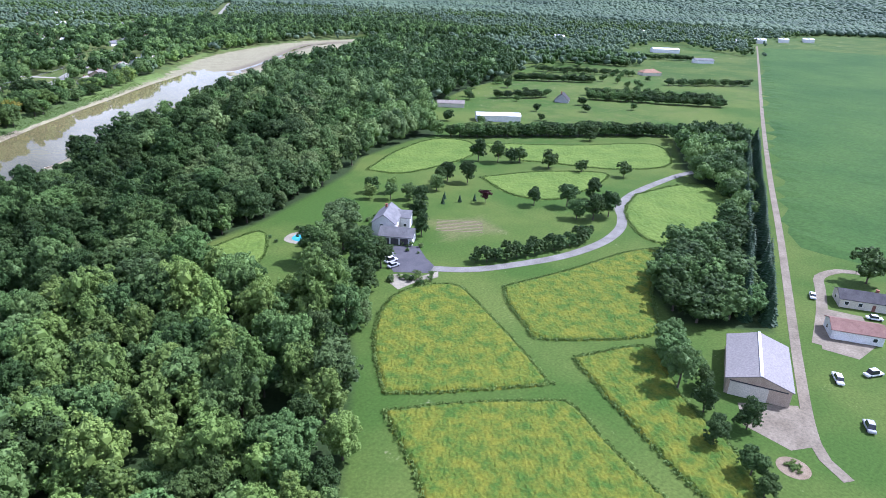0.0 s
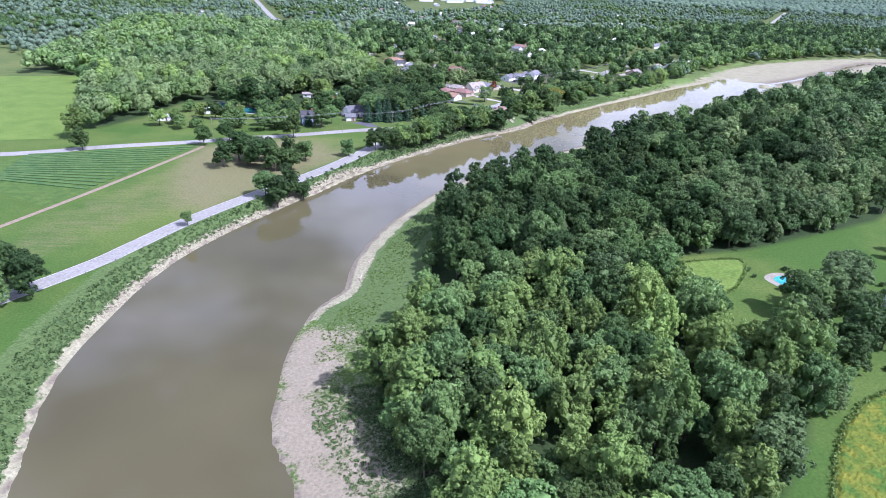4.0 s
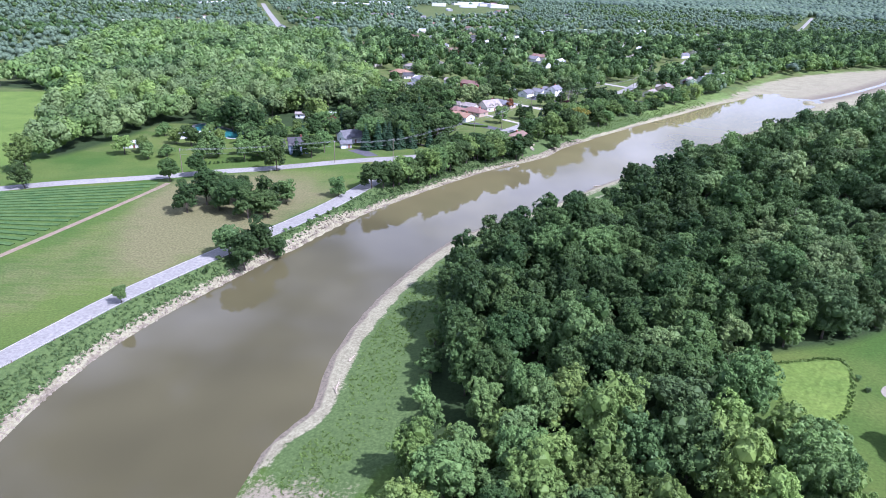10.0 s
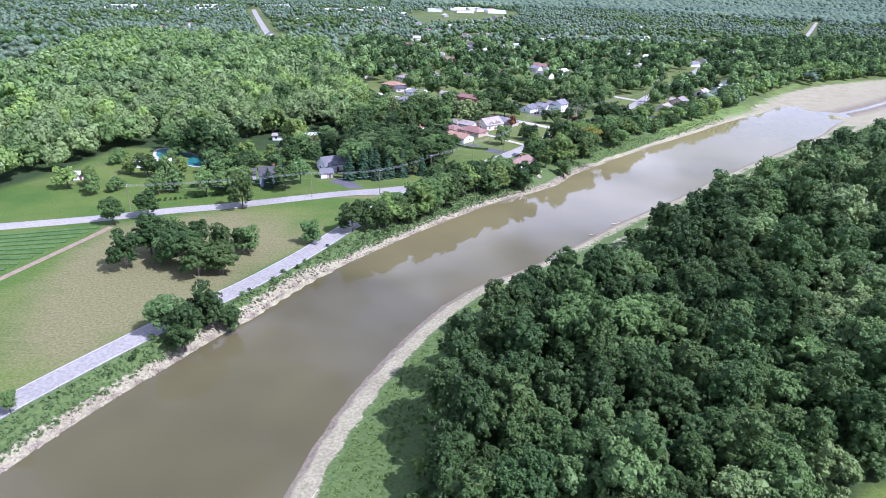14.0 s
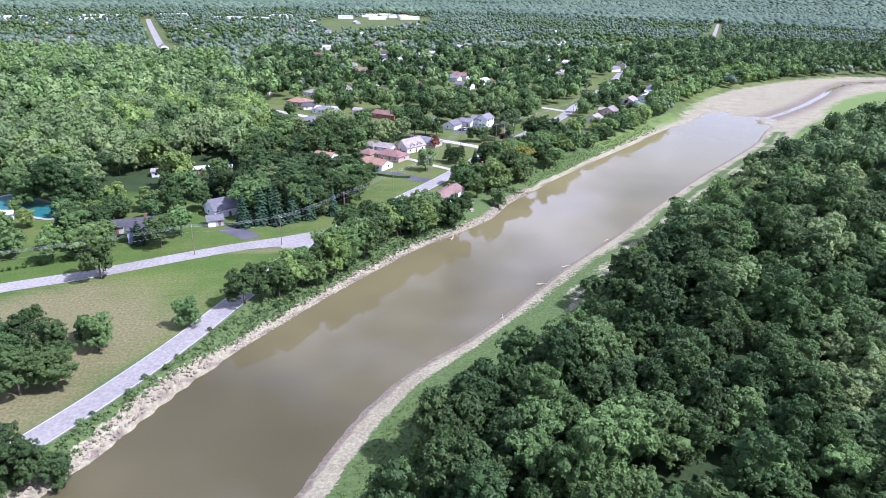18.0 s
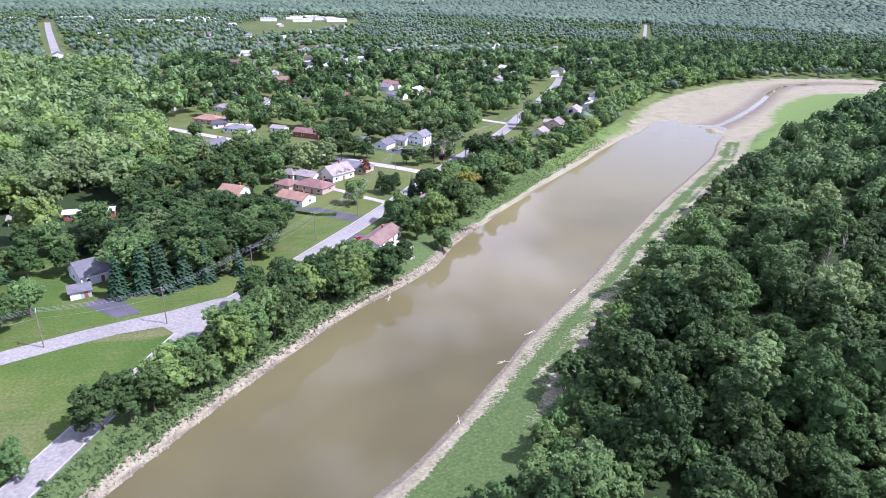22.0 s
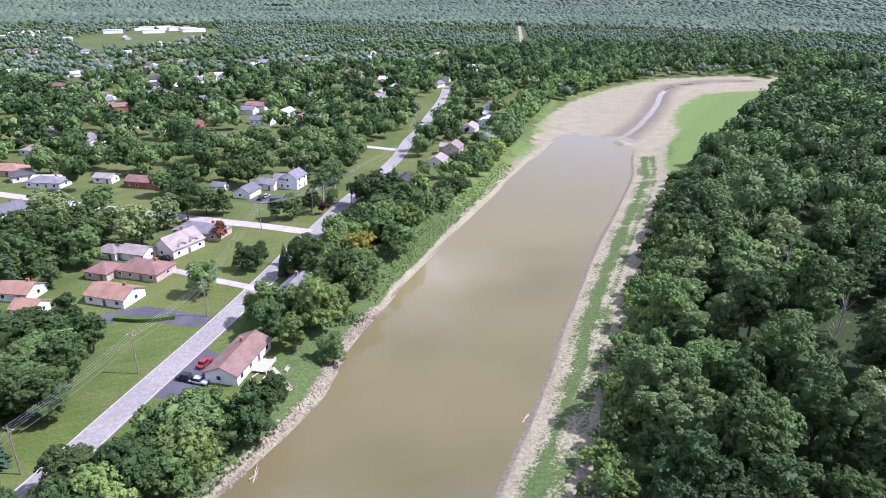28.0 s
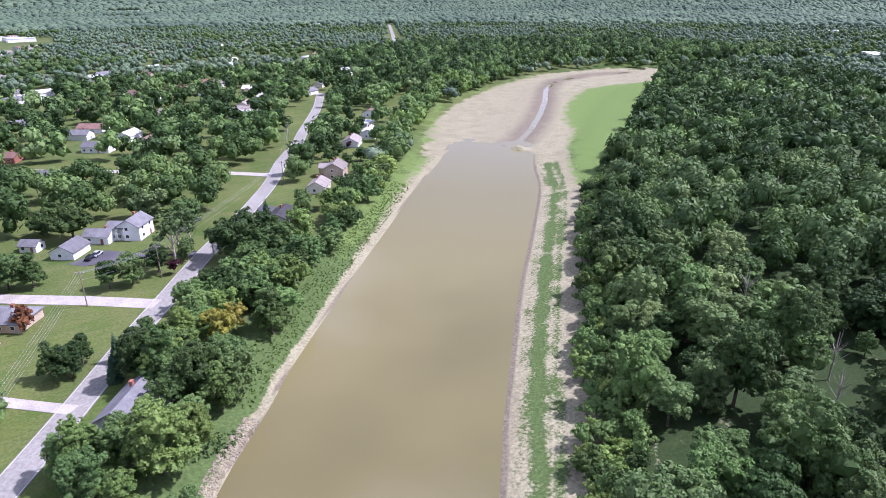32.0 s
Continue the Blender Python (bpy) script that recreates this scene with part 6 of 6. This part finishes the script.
for lo, hi, quads, name, lobes in ((0, 330, 80, "woodland", 8), (330, 5000, 26, "outer_woodland", 5)):
    for sp in SPECIES:
        sel = [q for q in REST if q[4] == sp and lo <= q[5] < hi]
        if sel:
            at = np.array([q[:2] for q in sel])
            at = np.c_[at, height(at[:, 0], at[:, 1])]
            tagged(foliage(name, at, np.array([q[2] for q in sel]), np.array([q[3] for q in sel]), quads, True, M[sp], int(lo) + len(sel), lobes=lobes), SPECIES[sp].replace(" tree", " trees") + " massed in the woods", "woods", kind="stuff")
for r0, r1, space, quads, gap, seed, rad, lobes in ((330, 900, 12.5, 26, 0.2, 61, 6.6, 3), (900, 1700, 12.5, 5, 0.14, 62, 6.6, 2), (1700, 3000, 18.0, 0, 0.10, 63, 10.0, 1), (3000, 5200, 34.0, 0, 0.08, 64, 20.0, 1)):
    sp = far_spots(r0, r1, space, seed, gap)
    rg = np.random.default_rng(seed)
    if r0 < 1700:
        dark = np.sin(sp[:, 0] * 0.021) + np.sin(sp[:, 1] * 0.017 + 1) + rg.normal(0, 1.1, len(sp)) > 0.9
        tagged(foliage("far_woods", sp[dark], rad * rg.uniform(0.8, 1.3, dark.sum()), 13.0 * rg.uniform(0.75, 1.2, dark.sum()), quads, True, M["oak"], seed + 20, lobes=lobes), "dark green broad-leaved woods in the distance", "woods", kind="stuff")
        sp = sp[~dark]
    tagged(foliage("far_woods", sp, rad * rg.uniform(0.7, 1.2, len(sp)), (12.5 if quads else 15.0) * rg.uniform(0.75, 1.2, len(sp)), quads, True, M["hazed_leaf"] if r0 < 1700 else M["hazed_canopy"], seed, lobes=lobes), "distant green broad-leaved woods with haze put into the leaf colour", "woods", kind="stuff")

# rank borders of the meadows
for key, pts in MEADOWS.items():
    line = poly(smooth(pts + pts[:1], 0.35))
    rg = np.random.default_rng(len(key))
    at = line + rg.uniform(-0.5, 0.5, line.shape)
    tagged(foliage("meadow_border", np.c_[at, np.zeros(len(at))], 0.42, rg.uniform(0.45, 0.75, len(at)), 7, False, M["border_leaf"], 90 + len(key)), "tall green grass edging a meadow", "tall grass", kind="stuff")

# ---- river margins ----


def bank_spots(edge, first, last, side, lo, hi, n, seed):
    rng = np.random.default_rng(seed)
    p = poly(smooth(edge[first:last], 1.0))
    d = np.gradient(p, axis=0)
    d /= np.hypot(*d.T)[:, None]
    i = rng.integers(1, len(p) - 1, n)
    slip = rng.uniform(-0.6, 0.6, n)
    off = rng.uniform(lo, hi, n)
    x, y = p[i, 0] - side * d[i, 1] * off + slip * d[i, 0], p[i, 1] + side * d[i, 0] * off + slip * d[i, 1]
    return np.stack([x, y, height(x, y)], -1)


def rocks(name, spots, lo, hi, seed, material):
    rng = np.random.default_rng(seed)
    n = len(spots)
    s = rng.uniform(lo, hi, (n, 1, 1)) * rng.uniform(0.6, 1.2, (n, 1, 3)) * (1, 1, 0.6)
    v = ICO1[0][None] * rng.uniform(0.7, 1.1, (n, 12, 1)) * s + spots[:, None]
    f = (ICO1[1][None] + (np.arange(n) * 12)[:, None, None]).reshape(-1, 3)
    return part(name, mesh_of(name, v.reshape(-1, 3), f, material), None)


tagged(rocks("riprap", bank_spots(LEFT_EDGE, 8, 24, 1, -0.3, 2.9, 1700, 5), 0.2, 0.65, 6, M["rock"]), "pale limestone rubble along the river bank", "rocks", kind="stuff")
tagged(rocks("rubble", bank_spots(LEFT_EDGE, 23, 26, 1, 0, 3.0, 1100, 25), 0.12, 0.48, 26, M["rock"]), "heaped pale limestone blocks below the house", "rocks", kind="stuff")
bank = bank_spots(LEFT_EDGE, 3, 31, 1, 1.6, 9.5, 7600, 8)
bank = bank[(away(bank[:, 0], bank[:, 1], ROAD) > 4.6) & ((bank[:, 1] < 362) | (bank[:, 1] > 398)) & (bank[:, 1] < 405)]
tagged(foliage("bank_weeds", bank, 0.42, 0.34, 5, False, M["weed"], 9), "rank green weeds on the river bank", "weeds", kind="stuff")
tagged(foliage("bank_weeds", bank_spots(RIGHT_EDGE, 8, 20, -1, 7.5, 18.5, 1800, 48), 0.28, 0.13, 5, False, M["border_leaf"], 58), "low green weeds on the drying river flat", "weeds", kind="stuff")
tagged(foliage("bank_weeds", bank_spots(LEFT_EDGE, 25, 31, 1, 2.4, 11.0, 1500, 18), 0.3, 0.16, 5, False, M["border_leaf"], 57), "pale green weeds on the sloping river bank", "weeds", kind="stuff")
tagged(foliage("bar_weeds", bank_spots(RIGHT_EDGE, 4, 8, -1, 9, 25, 1100, 49), 0.32, 0.26, 6, False, M["weed"], 59), "scattered green tufts on the sand bar", "weeds", kind="stuff")
tagged(rocks("stones", bank_spots(RIGHT_EDGE, 4, 8, -1, 2, 22, 500, 12), 0.08, 0.28, 13, M["rock"]), "scattered stones on the sand bar", "stones", kind="stuff")


# ---- poles and wires ----
POLES = [(-118.1, 306.4), (-55.1, 330.7), (-28.1, 338.1), (-7.5, 363.3), (12, 391.3), (29, 414.7), (53, 479.2), (74.5, 487.5), (143.1, 562.2), (180.1, 648)]


def utility_pole(x, y, turn):
    root = tagged(new("utility_pole"), "weathered wooden utility pole with a crossarm", "pole", "utility poles")
    root.matrix_basis = Matrix.Translation((x, y, ground_z(x, y))) @ Matrix.Rotation(turn, 4, "Z")
    bm = bmesh.new()
    bmesh.ops.create_cone(bm, cap_ends=True, segments=8, radius1=0.17, radius2=0.11, depth=11.4, matrix=Matrix.Translation((0, 0, 5.3)))
    part("post", bm, M["pole"], root)
    bm = bmesh.new()
    box(bm, -1.2, 0.10, 10.1, 1.2, 0.22, 10.25)
    part("crossarm", bm, M["pole"], root)
    for k in (-1.1, -0.4, 0.4, 1.1):
        bm = bmesh.new()
        bmesh.ops.create_cone(bm, cap_ends=True, segments=6, radius1=0.06, radius2=0.04, depth=0.2, matrix=Matrix.Translation((k, 0.16, 10.35)))
        part("insulator", bm, M["trim"], root)
    return root


turns = []
for i, (x, y) in enumerate(POLES):
    a, b = POLES[max(0, i - 1)], POLES[min(len(POLES) - 1, i + 1)]
    turns.append(math.atan2(b[1] - a[1], b[0] - a[0]) - math.pi / 2)
    utility_pole(x, y, turns[-1])
for i in range(len(POLES) - 1):
    root = tagged(new("power_line"), "slack dark power cables strung between poles", "cables", "power lines")
    for k, z in ((-1.1, 10.4), (-0.4, 10.4), (0.4, 10.4), (1.1, 10.4), (0.0, 8.2)):
        ends = []
        for j in (i, i + 1):
            ends.append(Vector((POLES[j][0] + math.cos(turns[j]) * k, POLES[j][1] + math.sin(turns[j]) * k, ground_z(*POLES[j]) + z)))
        cu = bpy.data.curves.new("wire", "CURVE")
        cu.dimensions = "3D"
        cu.bevel_depth = 0.02
        cu.bevel_resolution = 0
        sp = cu.splines.new("POLY")
        sp.points.add(10)
        for q in range(11):
            u = q / 10
            v = ends[0].lerp(ends[1], u)
            sp.points[q].co = (v.x, v.y, v.z - 4 * 0.8 * u * (1 - u), 1)
        cu.materials.append(M["wire"])
        ob = new("wire", cu)
        ob.parent = root

# ---- guard rail along the river road ----
rail_line = smooth([(q[0] + 3.5, q[1] - 2.0) for q in ROAD[4:11]], 8.0)
guard = tagged(new("guard_rail"), "row of wooden guard posts with cables beside the road", "guard rail", kind="structure")
post_mesh = box_mesh("post", 0.17, 0.17, 0.7, M["pole"])
for x, y in rail_line:
    child("post", post_mesh, guard, Matrix.Translation((x, y, ground_z(x, y) - 0.05)))
for z in (0.35, 0.6):
    ribbon("cable", rail_line, 0.02, M["metal"], z, 4, guard, thick=0.02)


# ---- vehicles ----
def car(x, y, turn, paint, label, tall=1.5, long=4.5):
    root = tagged(new("car"), label, "car", "parked cars")
    root.matrix_basis = Matrix.Translation((x, y, max(ground_z(x, y), -0.5) + 0.07)) @ Matrix.Rotation(radians(turn), 4, "Z")
    a = long / 2
    bm = bmesh.new()
    box(bm, -a, -0.88, 0.30, a, 0.88, 0.88)
    bmesh.ops.bevel(bm, geom=bm.edges[:], offset=0.12, segments=2, affect="EDGES")
    part("body", bm, M[paint], root)
    bm = bmesh.new()
    v = box(bm, -a * 0.62, -0.80, 0.86, a * 0.42, 0.80, tall)
    for q in v[4:]:
        q.co.x *= 0.78
        q.co.y *= 0.86
    part("glass_cabin", bm, M["glass"], root, "dark glass")
    bm = bmesh.new()
    box(bm, -a * 0.46, -0.66, tall - 0.03, a * 0.30, 0.66, tall + 0.05)
    part("roof", bm, M[paint], root)
    for sx in (-1, 1):
        for sy in (-1, 1):
            bm = bmesh.new()
            bmesh.ops.create_cone(bm, cap_ends=True, segments=12, radius1=0.33, radius2=0.33, depth=0.22, matrix=Matrix.Translation((sx * a * 0.62, sy * 0.82, 0.33)) @ Matrix.Rotation(radians(90), 4, "X"))
            part("wheel", bm, M["tyre"], root)
    return root


car(22.4, 384, -38, "car_black", "black pickup parked by the long white house", 1.8, 5.2)
car(26.5, 389.3, 50, "car_red", "red car parked by the long white house")
car(24.8, 381.9, -38, "car_silver", "silver car parked by the long white house")
car(58.4, 516.3, 52, "car_black", "black car on a driveway")
car(60.8, 518.5, 52, "car_silver", "silver car on a driveway")
car(122.3, 129.6, 0, "car_white", "white car on the dark parking court")
car(120.3, 125.9, 0, "car_white", "white van on the dark parking court", 1.9, 5.0)
car(118.3, 122.3, 0, "car_silver", "silver car on the dark parking court")
car(169.9, -4.5, -30, "car_white", "white van on the farmyard gravel", 1.9, 5.2)
car(160.4, 1, 30, "car_white", "white pickup on the lawn", 1.7, 5.4)
car(144.8, -9.7, 28, "car_silver", "silver off-roader on the lawn", 1.9, 4.7)
car(204.5, 3.5, -60, "car_white", "white car by the farmhouse")
car(206.2, 21.1, 20, "car_white", "white car on the verge beyond the lane")
car(19.5, 461, -38, "car_black", "dark car by the cream garage")
car(135.7, 524.4, 52, "car_black", "black car on a blacktop court")
tagged(fill("driveway", [(22.1, 391.7), (27.1, 397), (31.2, 392), (26.2, 381.5), (20.2, 376.2), (15.1, 380.1)], 0.066, M["blacktop"]), "dark driveway before the long white house", "driveway", kind="structure")
tagged(fill("driveway", [(-41.8, 343.4), (-35.9, 345.5), (-45.8, 358.1), (-52.6, 353)], 0.066, M["blacktop"]), "dark driveway at the junction", "driveway", kind="structure")
tagged(fill("driveway", [(26, 409.4), (31, 413.7), (13.7, 427.5), (1.6, 427), (-4.4, 419.6), (9.7, 421.1)], 0.066, M["blacktop"]), "dark driveway curving to the houses", "driveway", kind="structure")
tagged(fill("driveway", [(120, 533.2), (124.2, 539.8), (132.5, 527.4), (140.9, 521.4), (136.7, 517), (124.2, 524.9)], 0.066, M["blacktop"]), "dark driveway off the river road", "driveway", kind="structure")
tagged(fill("driveway", [(88.9, 496.7), (92, 502.1), (70.3, 509.5), (55.9, 510.9), (51.7, 516), (64, 521.9), (76.5, 507.7)], 0.066, M["blacktop"]), "dark driveway to the white houses", "driveway", kind="structure")
tagged(fill("yard", [(174, 8.5), (184, 12.5), (201, 15), (204, 6.5), (190, -1.5), (176, 0)], 0.05, M["dirt"]), "gravel farmyard with parked vehicles", "yard", kind="structure")
tagged(ribbon("driveway", [(175.9, 10.1), (197.9, 15.8), (214.7, 21.3), (225.2, 24.7), (235.9, 21.8), (240.3, 15.7)], 3.2, M["dirt"], 0.058), "pale gravel drive of the farmhouse", "driveway", kind="structure")

for k in range(8):
    cx, cy = 162.5 + 1.15 * (k - 3.5), 135 + 1.10 * (k - 3.5)
    tagged(ribbon("seed_bed", [(cx - 6.2, cy + 6.5), (cx, cy), (cx + 6.2, cy - 6.5)], 0.4, M["mulch"], 0.07, 3), "narrow strip of bare brown tilled soil", "garden bed", "tilled rows")
tagged(ribbon("farm_track", [(-118, 291.3), (-120.8, 279.1), (-135.7, 225.4), (-147.4, 187.6), (-160, 150)], 2.2, M["mulch"], 0.055), "bare earth track along the crop field", "track", kind="structure")
# ---- garden pool, flower bed, timber stairs, driftwood ----
ring = [(108.8 + 3.4 * math.cos(a) * (1 + 0.15 * math.sin(3 * a)), 161.3 + 4.6 * math.sin(a)) for a in np.linspace(0, 2 * math.pi, 24, endpoint=False)]
tagged(fill("pool_terrace", [(108.8 + (x - 108.8) * 1.75, 161.3 + (y - 161.3) * 1.5) for x, y in ring], 0.07, M["gravel"]), "pale stone terrace round a pool", "terrace", kind="structure")
tagged(fill("swimming_pool", ring, 0.10, M["pool"]), "turquoise garden swimming pool", "pool")
POND = [(-146.4, 391.9), (-144, 396), (-136.7, 393.9), (-126.9, 388.2), (-116.8, 381.1), (-112.4, 375.2), (-111.8, 369.2), (-115.9, 366.5), (-125.5, 370.2), (-135.4, 375), (-142.3, 381.8)]
tagged(fill("swimming_pool", smooth(POND + POND[:1], 1.5)[:-1], 0.14, M["pool_dark"]), "large irregular pool of dark teal water", "pool")
tagged(ribbon("pool_rim", POND + POND[:1], 1.5, M["concrete"], 0.22, 1.5), "pale concrete rim round a large pool", "pool rim", kind="structure")
tagged(ribbon("deck", [(-145.8, 371.9), (-137.3, 373.4), (-128.5, 376.2)], 3.0, M["timber"], 0.5, 2.0, thick=0.5), "bleached timber deck between pool and mobile home", "deck")
tagged(fill("flower_bed", [(118.6 + 3.3 * math.cos(a), -2.7 + 3.3 * math.sin(a)) for a in np.linspace(0, 2 * math.pi, 20, endpoint=False)], 0.06, M["mulch"]), "round mulched flower bed on the lawn", "flower bed", kind="structure")
tagged(fill("flower_bed", [(109.6, 113.8), (114.7, 118.1), (121.1, 111.1), (127.4, 110.3), (124.3, 107.1), (114.9, 108.9), (108.7, 108.7)], 0.08, M["gravel"]), "stony garden bed beside the court", "flower bed", kind="structure")
tagged(fill("brush_heap", [(81.2 + 2.6 * math.cos(a) * (1 + 0.3 * math.sin(2 * a)), 145.2 + 2.0 * math.sin(a)) for a in np.linspace(0, 2 * math.pi, 16, endpoint=False)], 0.10, M["mulch"]), "low brown heap of brush on the lawn", "brush heap")
for k in range(9):
    plant(SHRUB["ash"][0], 118.6 + 1.6 * math.cos(k * 2.4) * (k / 9 + 0.2), -2.7 + 1.6 * math.sin(k * 2.4) * (k / 9 + 0.2), 0.28, 0.9, "shrub", "small leafy plant in a round flower bed", "bed plants", "shrub")
deck = tagged(new("house_deck"), "raised timber deck with white rails behind the long white house", "deck")
deck.matrix_basis = Matrix.Translation((39.6, 383.1, 0)) @ Matrix.Rotation(radians(55.6), 4, "Z")
board_mesh = box_mesh("board", 5.6, 0.24, 0.05, M["timber"])
for k in range(14):
    child("board", board_mesh, deck, Matrix.Translation((0, -1.75 + 0.27 * k, 0.55)))
leg_mesh = box_mesh("post", 0.12, 0.12, 1.55, M["trim"])
for x in (-2.7, 0, 2.7):
    for y in (-1.8, 1.8):
        child("post", leg_mesh, deck, Matrix.Translation((x, y, 0)))
rail_mesh = box_mesh("rail", 5.4, 0.08, 0.08, M["trim"])
for z in (1.0, 1.5):
    child("rail", rail_mesh, deck, Matrix.Translation((0, -1.8, z)))
stairs = tagged(new("timber_stairs"), "bleached timber stairs from the lawn down the river bank", "stairs")
tread_mesh = box_mesh("tread", 1.5, 0.30, 0.08, M["timber"])
for k in range(22):
    u = k / 21
    x, y = 41 + 2.6 * u, 381.6 - 8.6 * u
    child("tread", tread_mesh, stairs, Matrix.Translation((x, y, max(ground_z(x, y), -3.9) + 0.25)) @ Matrix.Rotation(radians(17), 4, "Z"))
for side in (-0.8, 0.8):
    ln = ribbon("stringer", [(41 + side, 381.6 + 0.25 * side), (42.3 + side, 377.3 + 0.25 * side), (43.6 + side, 373 + 0.25 * side)], 0.12, M["timber"], 0.38, 1.2, stairs, thick=0.3)
for x, y, turn, long in ((35.7, 378.4, 62, 4.0), (37.9, 377, 60, 5.0), (40.4, 376.3, 64, 3.2), (36.9, 380.1, 40, 2.6)):
    me = box_mesh("beam", long, 0.22, 0.2, M["timber"])
    ob = part("timber_beam", me, None)
    ob.matrix_basis = Matrix.Translation((x, y, ground_z(x, y) + 0.02)) @ Matrix.Rotation(radians(turn), 4, "Z")
    tagged(ob, "bleached squared timber lying on the bank lawn", "beam", "timber beams")
swing = tagged(new("garden_bench"), "pale wooden garden bench on the bank lawn", "bench")
swing.matrix_basis = Matrix.Translation((44.6, 380.4, ground_z(44.2, 377.3))) @ Matrix.Rotation(radians(60), 4, "Z")
slat_mesh = box_mesh("slat", 2.2, 0.12, 0.04, M["timber"])
for k in range(4):
    child("slat", slat_mesh, swing, Matrix.Translation((0, -0.25 + 0.16 * k, 0.45)))
for k in range(3):
    child("back_slat", slat_mesh, swing, Matrix.Translation((0, 0.36, 0.6 + 0.16 * k)))
bench_leg = box_mesh("leg", 0.1, 0.6, 0.9, M["timber"])
for x in (-1.0, 1.0):
    child("leg", bench_leg, swing, Matrix.Translation((x, 0.05, 0)))


def driftwood(x, y, turn, size, label):
    rng = random.Random(int(x * 7 + y))
    bm = bmesh.new()
    for k in range(5):
        m = Matrix.Rotation(rng.uniform(-0.7, 0.7), 4, "Z") @ Matrix.Rotation(radians(90) + rng.uniform(-0.2, 0.1), 4, "Y")
        ln = size * (1 if k == 0 else rng.uniform(0.3, 0.6))
        bmesh.ops.create_cone(bm, cap_ends=True, segments=6, radius1=0.16 * (1 if k == 0 else 0.5), radius2=0.04, depth=ln, matrix=Matrix.Translation((rng.uniform(-0.2, 0.3) * size, 0, 0.1)) @ m)
    ob = part("driftwood", bm, M["driftwood"])
    ob.matrix_basis = Matrix.Translation((x, y, max(ground_z(x, y), WATER) + 0.1)) @ Matrix.Rotation(radians(turn), 4, "Z")
    tagged(ob, label, "driftwood", "driftwood")


driftwood(32.4, 351.2, 50, 5.5, "pale branching driftwood in the shallows")
for x, y, t, s in ((23.2, 347.2, 40, 4), (-23.9, 161.7, 80, 5), (-22.1, 173.9, 60, 4), (68.5, 324.1, 45, 4), (56, 311, 20, 3.5), (39.5, 289.8, 60, 3), (91.2, 347.1, 45, 3)):
    driftwood(x, y, t, s, "weathered driftwood stranded at the waterline")
tagged(ribbon("driveway", [(-14, 368.2), (-24.1, 377), (-33.2, 386.9), (-40.2, 391.9), (-47.2, 397.7)], 2.6, M["gravel"], 0.07), "pale gravel drive into the garden grove", "driveway", kind="structure")
